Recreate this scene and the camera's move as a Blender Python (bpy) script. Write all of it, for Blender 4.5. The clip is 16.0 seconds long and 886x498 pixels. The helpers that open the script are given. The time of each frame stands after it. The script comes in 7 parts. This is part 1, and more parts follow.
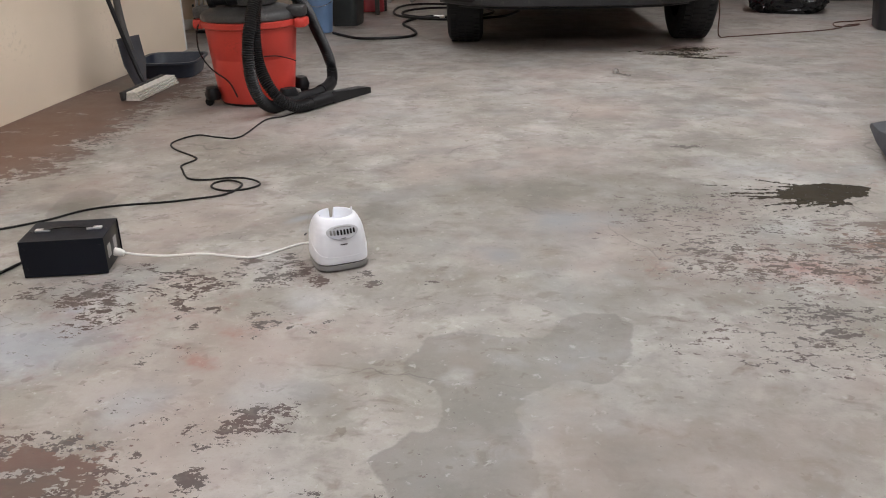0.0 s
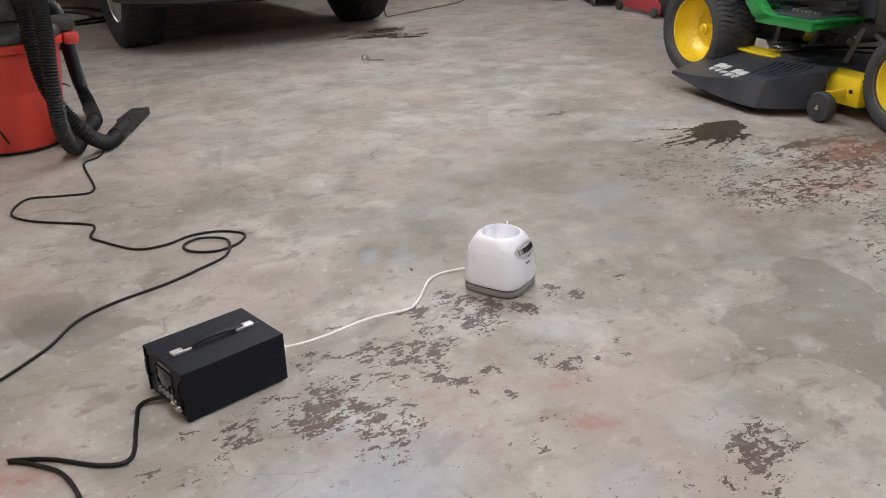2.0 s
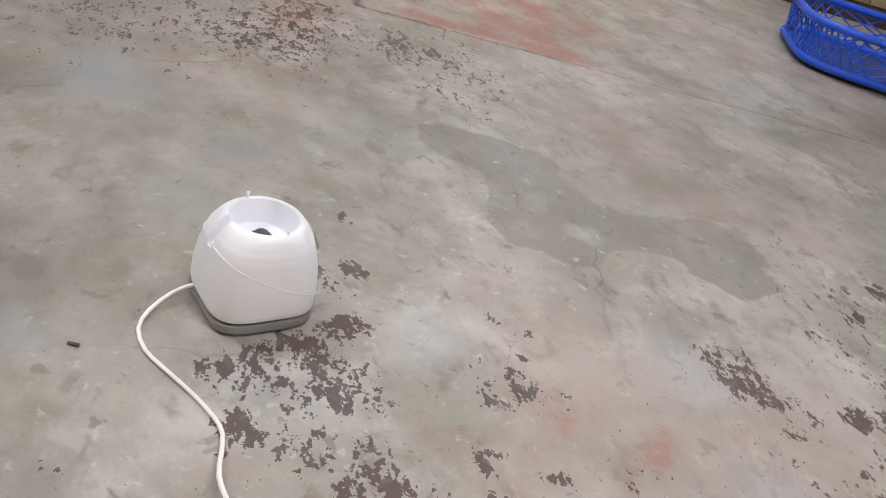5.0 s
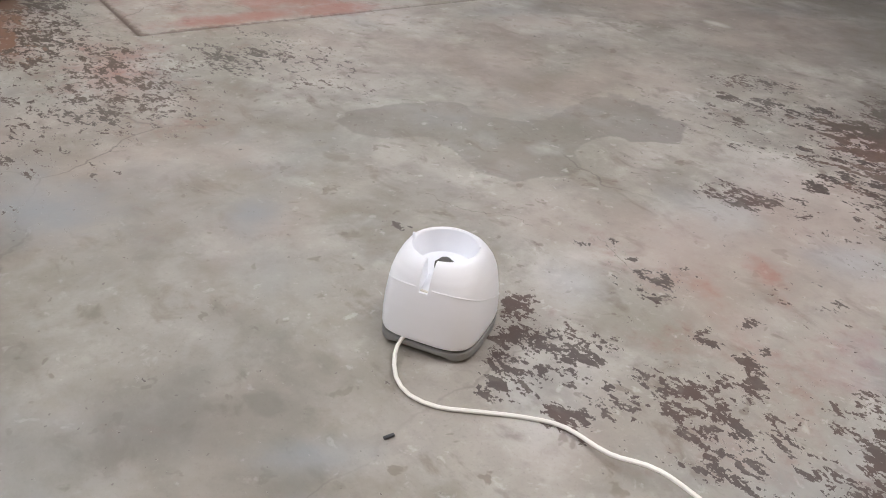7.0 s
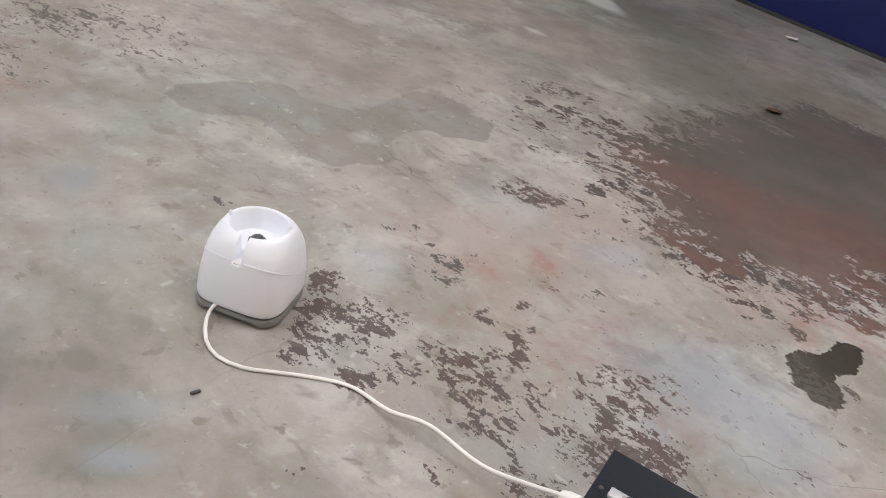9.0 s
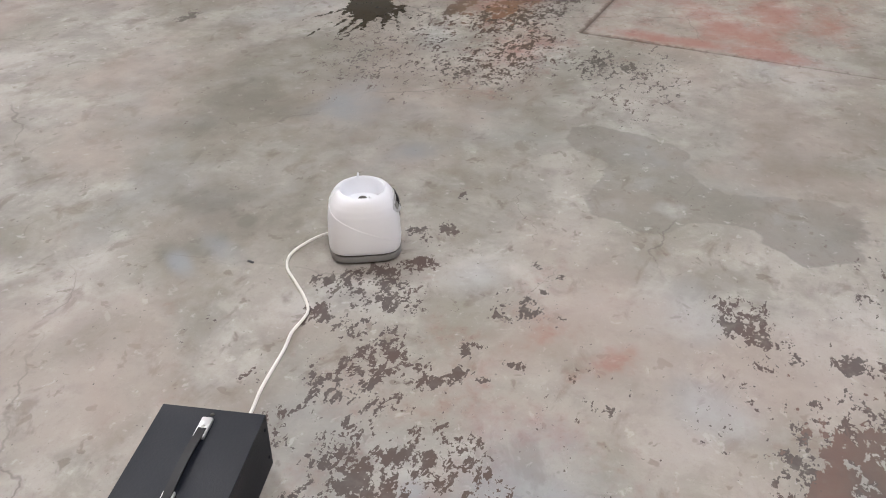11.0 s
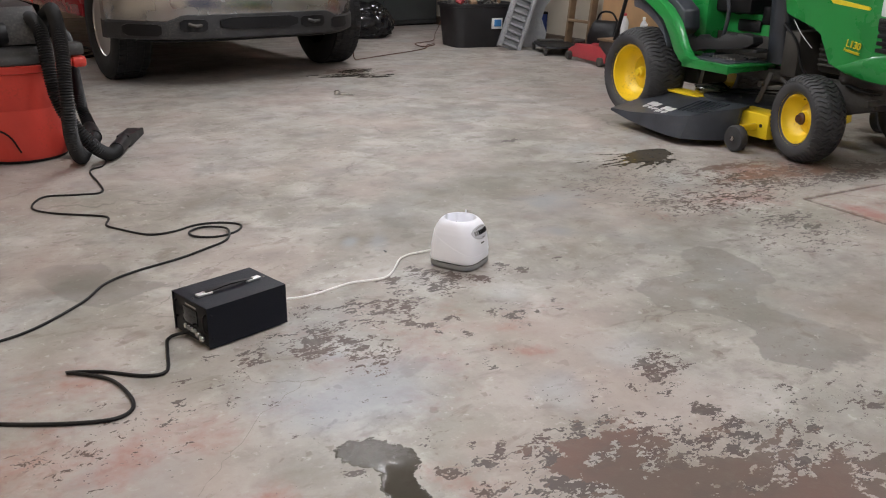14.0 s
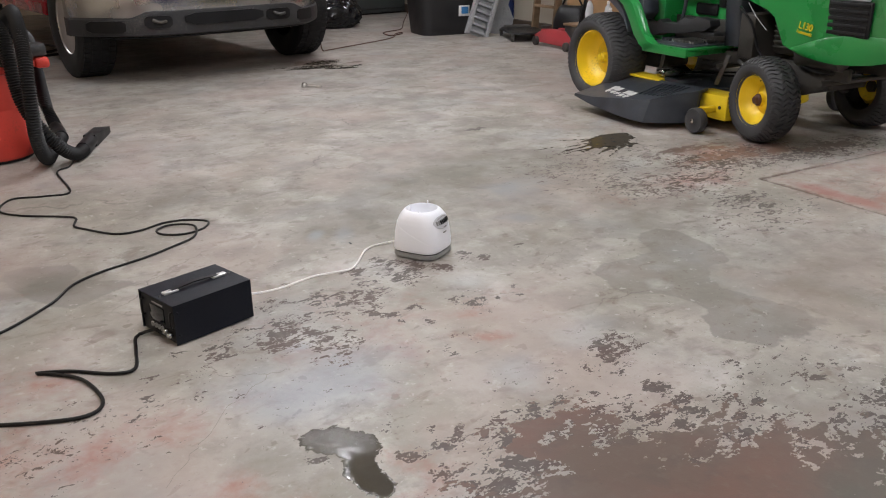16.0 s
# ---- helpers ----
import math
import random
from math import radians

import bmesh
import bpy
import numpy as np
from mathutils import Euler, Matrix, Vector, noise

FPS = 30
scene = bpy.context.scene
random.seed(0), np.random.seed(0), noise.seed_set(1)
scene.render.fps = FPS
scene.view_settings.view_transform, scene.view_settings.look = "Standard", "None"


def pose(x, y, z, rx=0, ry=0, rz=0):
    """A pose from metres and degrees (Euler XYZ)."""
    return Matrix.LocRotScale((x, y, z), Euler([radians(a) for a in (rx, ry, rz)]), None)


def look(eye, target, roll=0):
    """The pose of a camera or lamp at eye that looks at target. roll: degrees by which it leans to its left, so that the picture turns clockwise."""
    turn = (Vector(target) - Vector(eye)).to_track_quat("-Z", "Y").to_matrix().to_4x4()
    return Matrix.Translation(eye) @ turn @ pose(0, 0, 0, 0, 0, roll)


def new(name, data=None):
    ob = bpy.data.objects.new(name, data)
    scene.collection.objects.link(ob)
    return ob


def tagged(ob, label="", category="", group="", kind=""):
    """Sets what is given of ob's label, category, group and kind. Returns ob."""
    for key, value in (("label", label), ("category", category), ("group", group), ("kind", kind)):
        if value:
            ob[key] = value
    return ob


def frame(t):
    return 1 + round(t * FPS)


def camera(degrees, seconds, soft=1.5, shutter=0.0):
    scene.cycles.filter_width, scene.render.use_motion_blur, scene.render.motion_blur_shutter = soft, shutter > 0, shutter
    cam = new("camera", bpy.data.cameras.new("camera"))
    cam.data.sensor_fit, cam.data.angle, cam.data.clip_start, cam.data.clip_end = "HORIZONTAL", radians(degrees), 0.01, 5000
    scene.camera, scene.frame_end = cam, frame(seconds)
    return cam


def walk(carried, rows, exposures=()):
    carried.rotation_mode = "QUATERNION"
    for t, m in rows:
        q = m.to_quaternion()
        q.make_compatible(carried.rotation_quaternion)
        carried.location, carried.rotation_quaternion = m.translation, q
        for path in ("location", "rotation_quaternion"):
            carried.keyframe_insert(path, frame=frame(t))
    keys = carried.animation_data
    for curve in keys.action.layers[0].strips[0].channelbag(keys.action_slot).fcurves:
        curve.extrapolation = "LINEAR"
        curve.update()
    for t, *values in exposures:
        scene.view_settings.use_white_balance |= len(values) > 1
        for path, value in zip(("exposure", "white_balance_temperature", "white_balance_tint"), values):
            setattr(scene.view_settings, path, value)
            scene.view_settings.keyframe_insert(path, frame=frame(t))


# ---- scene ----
cam = camera(55.9, 16.0, 1.05)
PATH = [
    (0, (0.239, 0.111, 0.954), (0.145, 1.961, 0.199), -1.2),
    (0.2, (0.046, 0.196, 0.962), (0.067, 2.056, 0.227), -0.4),
    (0.5, (-0.283, 0.207, 0.974), (-0.16, 2.07, 0.258), -1.2),
    (0.7, (-0.482, 0.221, 0.985), (-0.287, 2.078, 0.269), -3.0),
    (1, (-0.725, 0.33, 0.983), (-0.344, 2.153, 0.252), -1.8),
    (1.2, (-0.875, 0.455, 0.979), (-0.32, 2.231, 0.246), -1.1),
    (1.5, (-1.092, 0.585, 0.973), (-0.319, 2.275, 0.235), 0.1),
    (1.7, (-1.241, 0.661, 0.972), (-0.351, 2.292, 0.231), -1.5),
    (2, (-1.4, 0.8, 0.967), (-0.383, 2.324, 0.165), -1.3),
    (2.2, (-1.467, 0.929, 0.969), (-0.328, 2.354, 0.148), -2.0),
    (2.5, (-1.575, 1.099, 0.944), (-0.238, 2.308, 0.077), -1.9),
    (2.7, (-1.61, 1.2, 0.957), (-0.191, 2.302, 0.078), -2.2),
    (3, (-1.596, 1.401, 0.929), (-0.055, 2.302, 0.027), 0.4),
    (3.2, (-1.529, 1.565, 0.923), (0.089, 2.304, 0.008), 2.0),
    (3.5, (-1.488, 1.769, 0.885), (0.185, 2.353, -0.042), 3.3),
    (3.7, (-1.458, 1.912, 0.863), (0.229, 2.365, -0.11), 2.0),
    (4, (-1.406, 2.056, 0.838), (0.285, 2.256, -0.211), 0.1),
    (4.2, (-1.355, 2.136, 0.821), (0.346, 2.143, -0.231), 4.1),
    (6.3, (-0.996, 2.88, 0.736), (0.404, 1.865, -0.27), 13.9),
    (6.5, (-0.968, 2.973, 0.755), (0.381, 1.877, -0.234), 8.3),
    (6.7, (-0.971, 3.048, 0.772), (0.348, 1.924, -0.226), 4.3),
    (7, (-0.934, 3.096, 0.774), (0.294, 1.898, -0.255), 4.7),
    (7.2, (-0.89, 3.104, 0.763), (0.272, 1.838, -0.262), 5.8),
    (7.5, (-0.848, 3.136, 0.737), (0.183, 1.824, -0.366), 6.4),
    (7.7, (-0.866, 3.155, 0.712), (0.075, 1.828, -0.451), 4.4),
    (8, (-0.916, 3.13, 0.728), (-0.107, 1.706, -0.419), -0.0),
    (8.2, (-0.951, 3.128, 0.746), (-0.211, 1.645, -0.374), 0.9),
    (8.5, (-0.932, 3.186, 0.77), (-0.211, 1.702, -0.36), 6.2),
    (8.7, (-0.961, 3.225, 0.785), (-0.206, 1.727, -0.303), 11.9),
    (9, (-1.051, 3.169, 0.878), (-0.132, 1.717, -0.146), 15.0),
    (9.2, (-1.161, 3.153, 0.889), (-0.123, 1.812, -0.17), 14.3),
    (11.3, (-1.662, 1.383, 1.057), (-0.127, 2.079, -0.021), 0.8),
    (11.5, (-1.681, 1.152, 1.059), (-0.192, 1.958, -0.006), 1.5),
    (11.8, (-1.747, 0.842, 1.092), (-0.381, 1.838, 0.023), 2.1),
    (12, (-1.745, 0.765, 1.107), (-0.456, 1.875, 0.055), 2.5),
    (12.2, (-1.686, 0.714, 1.119), (-0.409, 1.888, 0.122), 1.3),
    (12.5, (-1.649, 0.621, 1.132), (-0.382, 1.848, 0.188), -1.7),
    (12.7, (-1.634, 0.507, 1.113), (-0.377, 1.756, 0.185), -2.6),
    (13, (-1.645, 0.401, 1.026), (-0.427, 1.708, 0.126), -2.5),
    (13.2, (-1.665, 0.39, 0.972), (-0.473, 1.762, 0.136), -2.0),
    (13.5, (-1.683, 0.39, 0.911), (-0.529, 1.825, 0.131), -0.3),
    (13.7, (-1.702, 0.426, 0.937), (-0.56, 1.886, 0.187), 1.4),
    (14, (-1.711, 0.413, 0.947), (-0.582, 1.914, 0.261), 0.7),
    (14.2, (-1.707, 0.394, 0.938), (-0.579, 1.9, 0.262), 0.5),
    (14.5, (-1.674, 0.377, 0.942), (-0.544, 1.885, 0.272), -0.2),
    (14.7, (-1.667, 0.371, 0.94), (-0.543, 1.882, 0.266), -0.8),
    (15, (-1.668, 0.364, 0.937), (-0.546, 1.877, 0.263), -1.0),
    (15.2, (-1.668, 0.372, 0.947), (-0.543, 1.884, 0.277), -1.1),
    (15.5, (-1.684, 0.372, 0.936), (-0.556, 1.882, 0.268), -1.2),
    (15.7, (-1.701, 0.37, 0.941), (-0.565, 1.87, 0.264), -0.8),
    (16, (-1.701, 0.338, 0.979), (-0.541, 1.801, 0.262), -0.6),
]
walk(cam, [(t, look(eye, target, roll)) for t, eye, target, roll in PATH])

# ---- light ----
world = bpy.data.worlds.new("world")
scene.world = world
world.use_nodes = True
world.node_tree.nodes["Background"].inputs[0].default_value = (0.5, 0.55, 0.6, 1)
world.node_tree.nodes["Background"].inputs[1].default_value = 0.02
scene.view_settings.exposure = 0.0
# only the first lamp follows the puddle's reflection; the other four are added fill
LAMPS = [(0.66, 4.3, 107), (-0.9, 9.3, 34), (3.0, 6.7, 64), (-0.9, 1.3, 79), (2.4, 0.9, 79)]
TURN_ROOM = -8.0
for lx, ly, watts in LAMPS:
    ld = bpy.data.lights.new("tube_fill_light", "AREA")
    ld.shape, ld.size, ld.size_y, ld.energy, ld.color = "RECTANGLE", 0.07, 2.3, watts * 0.3, (0.965, 0.96, 1.0)
    lo = new("tube_fill_light", ld)
    lo.matrix_world = pose(lx, ly, 2.50, 0, 0, TURN_ROOM)

# ---- materials ----
def mat(name, col, rough=0.5, metal=0.0, var=0.15, scale=6.0, bump=0.08, fine=90.0, coat=0.0, spec=0.5, dirt=None, dirt_at=0.6, spread=0.09):
    m = bpy.data.materials.new(name)
    m.use_nodes = True
    nt = m.node_tree
    n, l = nt.nodes, nt.links
    p = n["Principled BSDF"]
    tc = n.new("ShaderNodeTexCoord")
    big = n.new("ShaderNodeTexNoise")
    big.inputs["Scale"].default_value, big.inputs["Detail"].default_value = scale, 5
    small = n.new("ShaderNodeTexNoise")
    small.inputs["Scale"].default_value, small.inputs["Detail"].default_value = fine, 3
    l.new(tc.outputs["Object"], big.inputs["Vector"])
    l.new(tc.outputs["Object"], small.inputs["Vector"])
    ramp = n.new("ShaderNodeMapRange")
    ramp.inputs[1].default_value, ramp.inputs[2].default_value = 0.3, 0.7
    ramp.inputs[3].default_value, ramp.inputs[4].default_value = 1 - var, 1 + var
    l.new(big.outputs[0], ramp.inputs[0])
    mul = n.new("ShaderNodeVectorMath")
    mul.operation = "SCALE"
    mul.inputs[0].default_value = col
    l.new(ramp.outputs[0], mul.inputs["Scale"])
    out = mul.outputs[0]
    if dirt:
        mix = n.new("ShaderNodeMix")
        mix.data_type = "RGBA"
        step = n.new("ShaderNodeMapRange")
        step.inputs[1].default_value, step.inputs[2].default_value = dirt_at - 0.08, dirt_at + 0.12
        step.inputs[4].default_value = 0.85
        both = n.new("ShaderNodeMath")
        both.operation = "MULTIPLY_ADD"
        both.inputs[1].default_value = 0.45
        l.new(small.outputs[0], both.inputs[0])
        half = n.new("ShaderNodeMath")
        half.operation = "MULTIPLY"
        half.inputs[1].default_value = 0.55
        l.new(big.outputs[0], half.inputs[0])
        l.new(half.outputs[0], both.inputs[2])
        l.new(both.outputs[0], step.inputs[0])
        l.new(step.outputs[0], mix.inputs["Factor"])
        l.new(out, mix.inputs[6])
        mix.inputs[7].default_value = (*dirt, 1)
        out = mix.outputs[2]
    l.new(out, p.inputs["Base Color"])
    rr = n.new("ShaderNodeMapRange")
    rr.inputs[1].default_value, rr.inputs[2].default_value = 0.3, 0.7
    rr.inputs[3].default_value, rr.inputs[4].default_value = max(0.02, rough - spread), min(1, rough + spread)
    l.new(big.outputs[0], rr.inputs[0])
    l.new(rr.outputs[0], p.inputs["Roughness"])
    p.inputs["Metallic"].default_value = metal
    p.inputs["Specular IOR Level"].default_value = spec
    p.inputs["Coat Weight"].default_value = coat
    if bump:
        b = n.new("ShaderNodeBump")
        b.inputs["Strength"].default_value, b.inputs["Distance"].default_value = bump, 0.004
        l.new(small.outputs[0], b.inputs["Height"])
        l.new(b.outputs[0], p.inputs["Normal"])
    return m


WHITE = mat("white_plastic", (0.90, 0.915, 0.965), 0.34, var=0.01, scale=2, bump=0.006, coat=0.1, spread=0.01)
PANEL_G = mat("panel_grey", (0.56, 0.57, 0.60), 0.35, var=0.03, bump=0.0, spread=0.02)
PLATE = mat("plate_plastic", (0.23, 0.225, 0.22), 0.5, var=0.06, bump=0.03)
GREY_PL = mat("grey_plastic", (0.29, 0.285, 0.28), 0.45, var=0.08)
LABEL_W = mat("panel_white", (0.7, 0.7, 0.68), 0.35, var=0.03, bump=0.0)
BLACK_PL = mat("black_plastic", (0.007, 0.007, 0.008), 0.45, var=0.25, bump=0.06, spec=0.3)
BLACK_EN = mat("black_enamel", (0.006, 0.008, 0.014), 0.50, var=0.15, bump=0.12, fine=300, spec=0.26)
RUBBER = mat("black_rubber", (0.042, 0.042, 0.044), 0.62, var=0.3, bump=0.2, dirt=(0.10, 0.09, 0.08), dirt_at=0.68)
HOSE = mat("hose_plastic", (0.012, 0.012, 0.013), 0.5, var=0.25, dirt=(0.06, 0.055, 0.05), dirt_at=0.70, spec=0.35)
CAP = mat("bright_cap", (0.8, 0.8, 0.8), 0.3, 0.6, var=0.1, bump=0.03)
CHROME = mat("chrome", (0.47, 0.47, 0.47), 0.26, 1.0, var=0.06, bump=0.03, scale=3)
STEEL = mat("steel", (0.55, 0.54, 0.52), 0.3, 1.0, var=0.15, bump=0.05)
DULL = mat("dark_steel", (0.075, 0.072, 0.068), 0.55, 0.35, var=0.35, bump=0.2, dirt=(0.09, 0.07, 0.05), dirt_at=0.6)
RED_PL = mat("red_plastic", (0.58, 0.052, 0.036), 0.42, var=0.08, bump=0.04, dirt=(0.35, 0.05, 0.03), dirt_at=0.66)
DARK_LID = mat("lid_plastic", (0.035, 0.034, 0.033), 0.55, var=0.3, bump=0.15, dirt=(0.12, 0.11, 0.10), dirt_at=0.58)
CORD_W = mat("white_cord", (0.88, 0.86, 0.82), 0.5, var=0.06, bump=0.0)
CORD_B = mat("black_cord", (0.006, 0.0055, 0.0055), 0.5, var=0.2, bump=0.0, spec=0.3)
CORD_R = mat("brown_cord", (0.09, 0.035, 0.02), 0.55, var=0.2, bump=0.0)
GREEN = mat("green_paint", (0.014, 0.225, 0.045), 0.3, var=0.08, bump=0.02, coat=0.3, dirt=(0.03, 0.10, 0.03), dirt_at=0.68)
YELLOW = mat("yellow_paint", (0.82, 0.58, 0.02), 0.38, var=0.08, bump=0.04, coat=0.2, dirt=(0.25, 0.17, 0.04), dirt_at=0.64)
SLATE = mat("slate_plastic", (0.034, 0.039, 0.048), 0.45, var=0.3, bump=0.15, scale=9, dirt=(0.07, 0.065, 0.06), dirt_at=0.63)
TRUCK_RED = mat("red_car_paint", (0.36, 0.008, 0.018), 0.25, var=0.05, bump=0.0, coat=0.6)
GRIME = mat("greasy_dark_metal", (0.046, 0.042, 0.037), 0.5, 0.2, var=0.4, bump=0.25, dirt=(0.045, 0.04, 0.034), dirt_at=0.60)
VALANCE = mat("valance_plastic", (0.024, 0.024, 0.026), 0.5, var=0.2, bump=0.1, dirt=(0.09, 0.085, 0.075), dirt_at=0.64)
GLASS_D = mat("dark_glass", (0.01, 0.012, 0.014), 0.05, var=0.05, bump=0.0)
TAN = mat("tan_wall_paint", (0.75, 0.64, 0.50), 0.6, var=0.06, scale=1.5, bump=0.15, fine=40, dirt=(0.5, 0.42, 0.31), dirt_at=0.70)
BLOCK = mat("block_wall_paint", (0.42, 0.32, 0.18), 0.7, var=0.12, scale=3, bump=0.4, fine=60, dirt=(0.24, 0.17, 0.09), dirt_at=0.62)
CEIL = mat("ceiling_board", (0.40, 0.385, 0.36), 0.8, var=0.05, scale=2, bump=0.1)
NAVY = mat("navy_door_paint", (0.006, 0.014, 0.105), 0.4, var=0.12, scale=3, bump=0.1)
BLUE_PL = mat("blue_plastic", (0.012, 0.09, 0.62), 0.4, var=0.08)
BLUE_BD = mat("blue_board", (0.018, 0.045, 0.20), 0.5, var=0.12)
PALE_BLUE = mat("pale_blue_plastic", (0.16, 0.27, 0.46), 0.45, var=0.1)
WOOD = mat("worn_wood", (0.20, 0.13, 0.075), 0.65, var=0.3, scale=12, bump=0.3)
PLY = mat("plywood", (0.42, 0.26, 0.13), 0.6, var=0.15, scale=4, bump=0.1)
TOTE = mat("tote_plastic", (0.022, 0.022, 0.024), 0.5, var=0.2, bump=0.08)
CABINET = mat("grey_cabinet_paint", (0.035, 0.04, 0.04), 0.5, var=0.2, scale=3)
GREY_RAMP = mat("grey_ramp_plastic", (0.33, 0.345, 0.36), 0.55, var=0.2, scale=10, bump=0.15, dirt=(0.13, 0.12, 0.11), dirt_at=0.6)
BAG = mat("bag_film", (0.006, 0.006, 0.007), 0.16, var=0.2, bump=0.0)
PINK_RED = mat("faded_red_paint", (0.42, 0.05, 0.06), 0.45, var=0.15, dirt=(0.2, 0.06, 0.05), dirt_at=0.62)
CLEAR = mat("cloudy_bottle", (0.62, 0.64, 0.66), 0.25, var=0.1, bump=0.0)
BRISTLE = mat("broom_bristle", (0.78, 0.75, 0.69), 0.8, var=0.2, scale=60, bump=0.6, fine=250)
CARD = mat("cardboard", (0.30, 0.19, 0.11), 0.75, var=0.12)
PAPER = mat("paper", (0.8, 0.8, 0.78), 0.7, var=0.03)
LEAF = mat("dry_leaf", (0.07, 0.03, 0.015), 0.7, var=0.3, scale=40)
INK = mat("dark_ink", (0.03, 0.03, 0.035), 0.5, var=0.1, bump=0.0)
BLUE_LB = mat("blue_label", (0.05, 0.22, 0.5), 0.45, var=0.1, bump=0.0)
YEL_TXT = mat("yellow_decal", (0.8, 0.62, 0.03), 0.4, var=0.03, bump=0.0)
CRACK_M = mat("crack_dirt", (0.20, 0.175, 0.155), 0.8, var=0.3, scale=30, bump=0.0)


def lit_tube(watts):
    m = bpy.data.materials.new("lit_tube")
    m.use_nodes = True
    p = m.node_tree.nodes["Principled BSDF"]
    p.inputs["Emission Color"].default_value = (0.965, 0.96, 1, 1)
    p.inputs["Emission Strength"].default_value = watts * 0.7 / (2 * math.pi * 0.277)
    return m


GUARD = mat("guard_plastic", (0.075, 0.083, 0.105), 0.5, var=0.3, bump=0.15, scale=9, dirt=(0.13, 0.12, 0.11), dirt_at=0.58)
# road tyres take a darker rubber, the truck's shade put into the colour
TYRE_SHADED = mat("shaded_road_rubber", (0.010, 0.010, 0.011), 0.7, var=0.3, bump=0.2)
ALLOY = mat("bright_alloy", (0.72, 0.72, 0.72), 0.35, 0.9, var=0.08, bump=0.02)


# ---- shape helpers ----
def part(name, bm, material, parent=None, label="", angle=38, flat=False):
    me = bpy.data.meshes.new(name)
    bmesh.ops.recalc_face_normals(bm, faces=bm.faces)
    bm.to_mesh(me)
    bm.free()
    me.materials.append(material)
    if not flat:
        me.polygons.foreach_set("use_smooth", [True] * len(me.polygons))
        me.set_sharp_from_angle(angle=radians(angle))
    ob = new(name, me)
    if parent:
        ob.parent = parent
    if label:
        ob["label"] = label
    return ob


def thing(name, m, label, category, group="", kind=""):
    ob = new(name)
    ob.empty_display_size = 0.1
    ob.matrix_world = m
    return tagged(ob, label, category, group, kind)


def B():
    return bmesh.new()


def box(bm, c, s, bev=0.0, m=None, seg=2):
    r = bmesh.ops.create_cube(bm, size=1)
    vs = r["verts"]
    bmesh.ops.scale(bm, vec=s, verts=vs)
    if bev:
        es = list({e for v in vs for e in v.link_edges})
        out = bmesh.ops.bevel(bm, geom=es, offset=bev, segments=seg, affect="EDGES", profile=0.5)
        vs = list({v for f in out["faces"] for v in f.verts} | {v for v in vs if v.is_valid})
    bmesh.ops.translate(bm, vec=c, verts=vs)
    if m is not None:
        bmesh.ops.transform(bm, matrix=m, verts=vs)
    return bm


def loft(bm, rings, closed=True, caps=True, m=None):
    rows = []
    for ring in rings:
        rows.append([bm.verts.new(m @ Vector(p) if m is not None else p) for p in ring])
    n = len(rows[0])
    for a, b in zip(rows, rows[1:]):
        for i in range(n if closed else n - 1):
            j = (i + 1) % n
            bm.faces.new((a[i], a[j], b[j], b[i]))
    if caps and closed:
        bm.faces.new(rows[0][::-1])
        bm.faces.new(rows[-1])
    return bm


def lathe(bm, prof, n=32, m=None, caps=True):
    return loft(bm, [[(r * math.cos(2 * math.pi * i / n), r * math.sin(2 * math.pi * i / n), z) for i in range(n)] for r, z in prof], True, caps, m)


def curve(pts, step=0.02):
    """Points along a smooth line through pts."""
    p = [Vector(q) for q in pts]
    p = [2 * p[0] - p[1]] + p + [2 * p[-1] - p[-2]]
    out = []
    for i in range(1, len(p) - 2):
        n = max(2, int((p[i + 1] - p[i]).length / step))
        for k in range(n):
            t = k / n
            a, b, c, d = p[i - 1], p[i], p[i + 1], p[i + 2]
            out.append(0.5 * (2 * b + (c - a) * t + (2 * a - 5 * b + 4 * c - d) * t * t + (3 * b - a - 3 * c + d) * t ** 3))
    out.append(p[-2])
    return out


def tube(bm, pts, r, n=8, step=0.02, ridge=0.0, m=None):
    """r: a number, or radius at start and end."""
    line = curve(pts, step)
    up = Vector((0, 0, 1))
    rings = []
    side = None
    for i, q in enumerate(line):
        d = (line[min(i + 1, len(line) - 1)] - line[max(i - 1, 0)]).normalized()
        if side is None:
            side = d.cross(up)
            if side.length < 0.1:
                side = d.cross(Vector((1, 0, 0)))
        side = (side - d * side.dot(d)).normalized()
        o = d.cross(side)
        rad = r if not isinstance(r, tuple) else r[0] + (r[1] - r[0]) * i / (len(line) - 1)
        rad += ridge * (i % 2)
        rings.append([q + side * (rad * math.cos(2 * math.pi * k / n)) + o * (rad * math.sin(2 * math.pi * k / n)) for k in range(n)])
    return loft(bm, rings, m=m)


def prism(bm, poly, depth, m=None, bev=0.0, seg=2):
    """A flat outline in x, y, pushed up by depth."""
    vs = [bm.verts.new((x, y, 0)) for x, y in poly]
    f = bm.faces.new(vs)
    r = bmesh.ops.extrude_face_region(bm, geom=[f])
    top = [v for v in r["geom"] if isinstance(v, bmesh.types.BMVert)]
    bmesh.ops.translate(bm, vec=(0, 0, depth), verts=top)
    vs = vs + top
    if bev:
        es = list({e for v in vs for e in v.link_edges})
        out = bmesh.ops.bevel(bm, geom=es, offset=bev, segments=seg, affect="EDGES", profile=0.5)
        vs = list({v for f in out["faces"] for v in f.verts} | {v for v in vs if v.is_valid})
    if m is not None:
        bmesh.ops.transform(bm, matrix=m, verts=vs)
    return bm


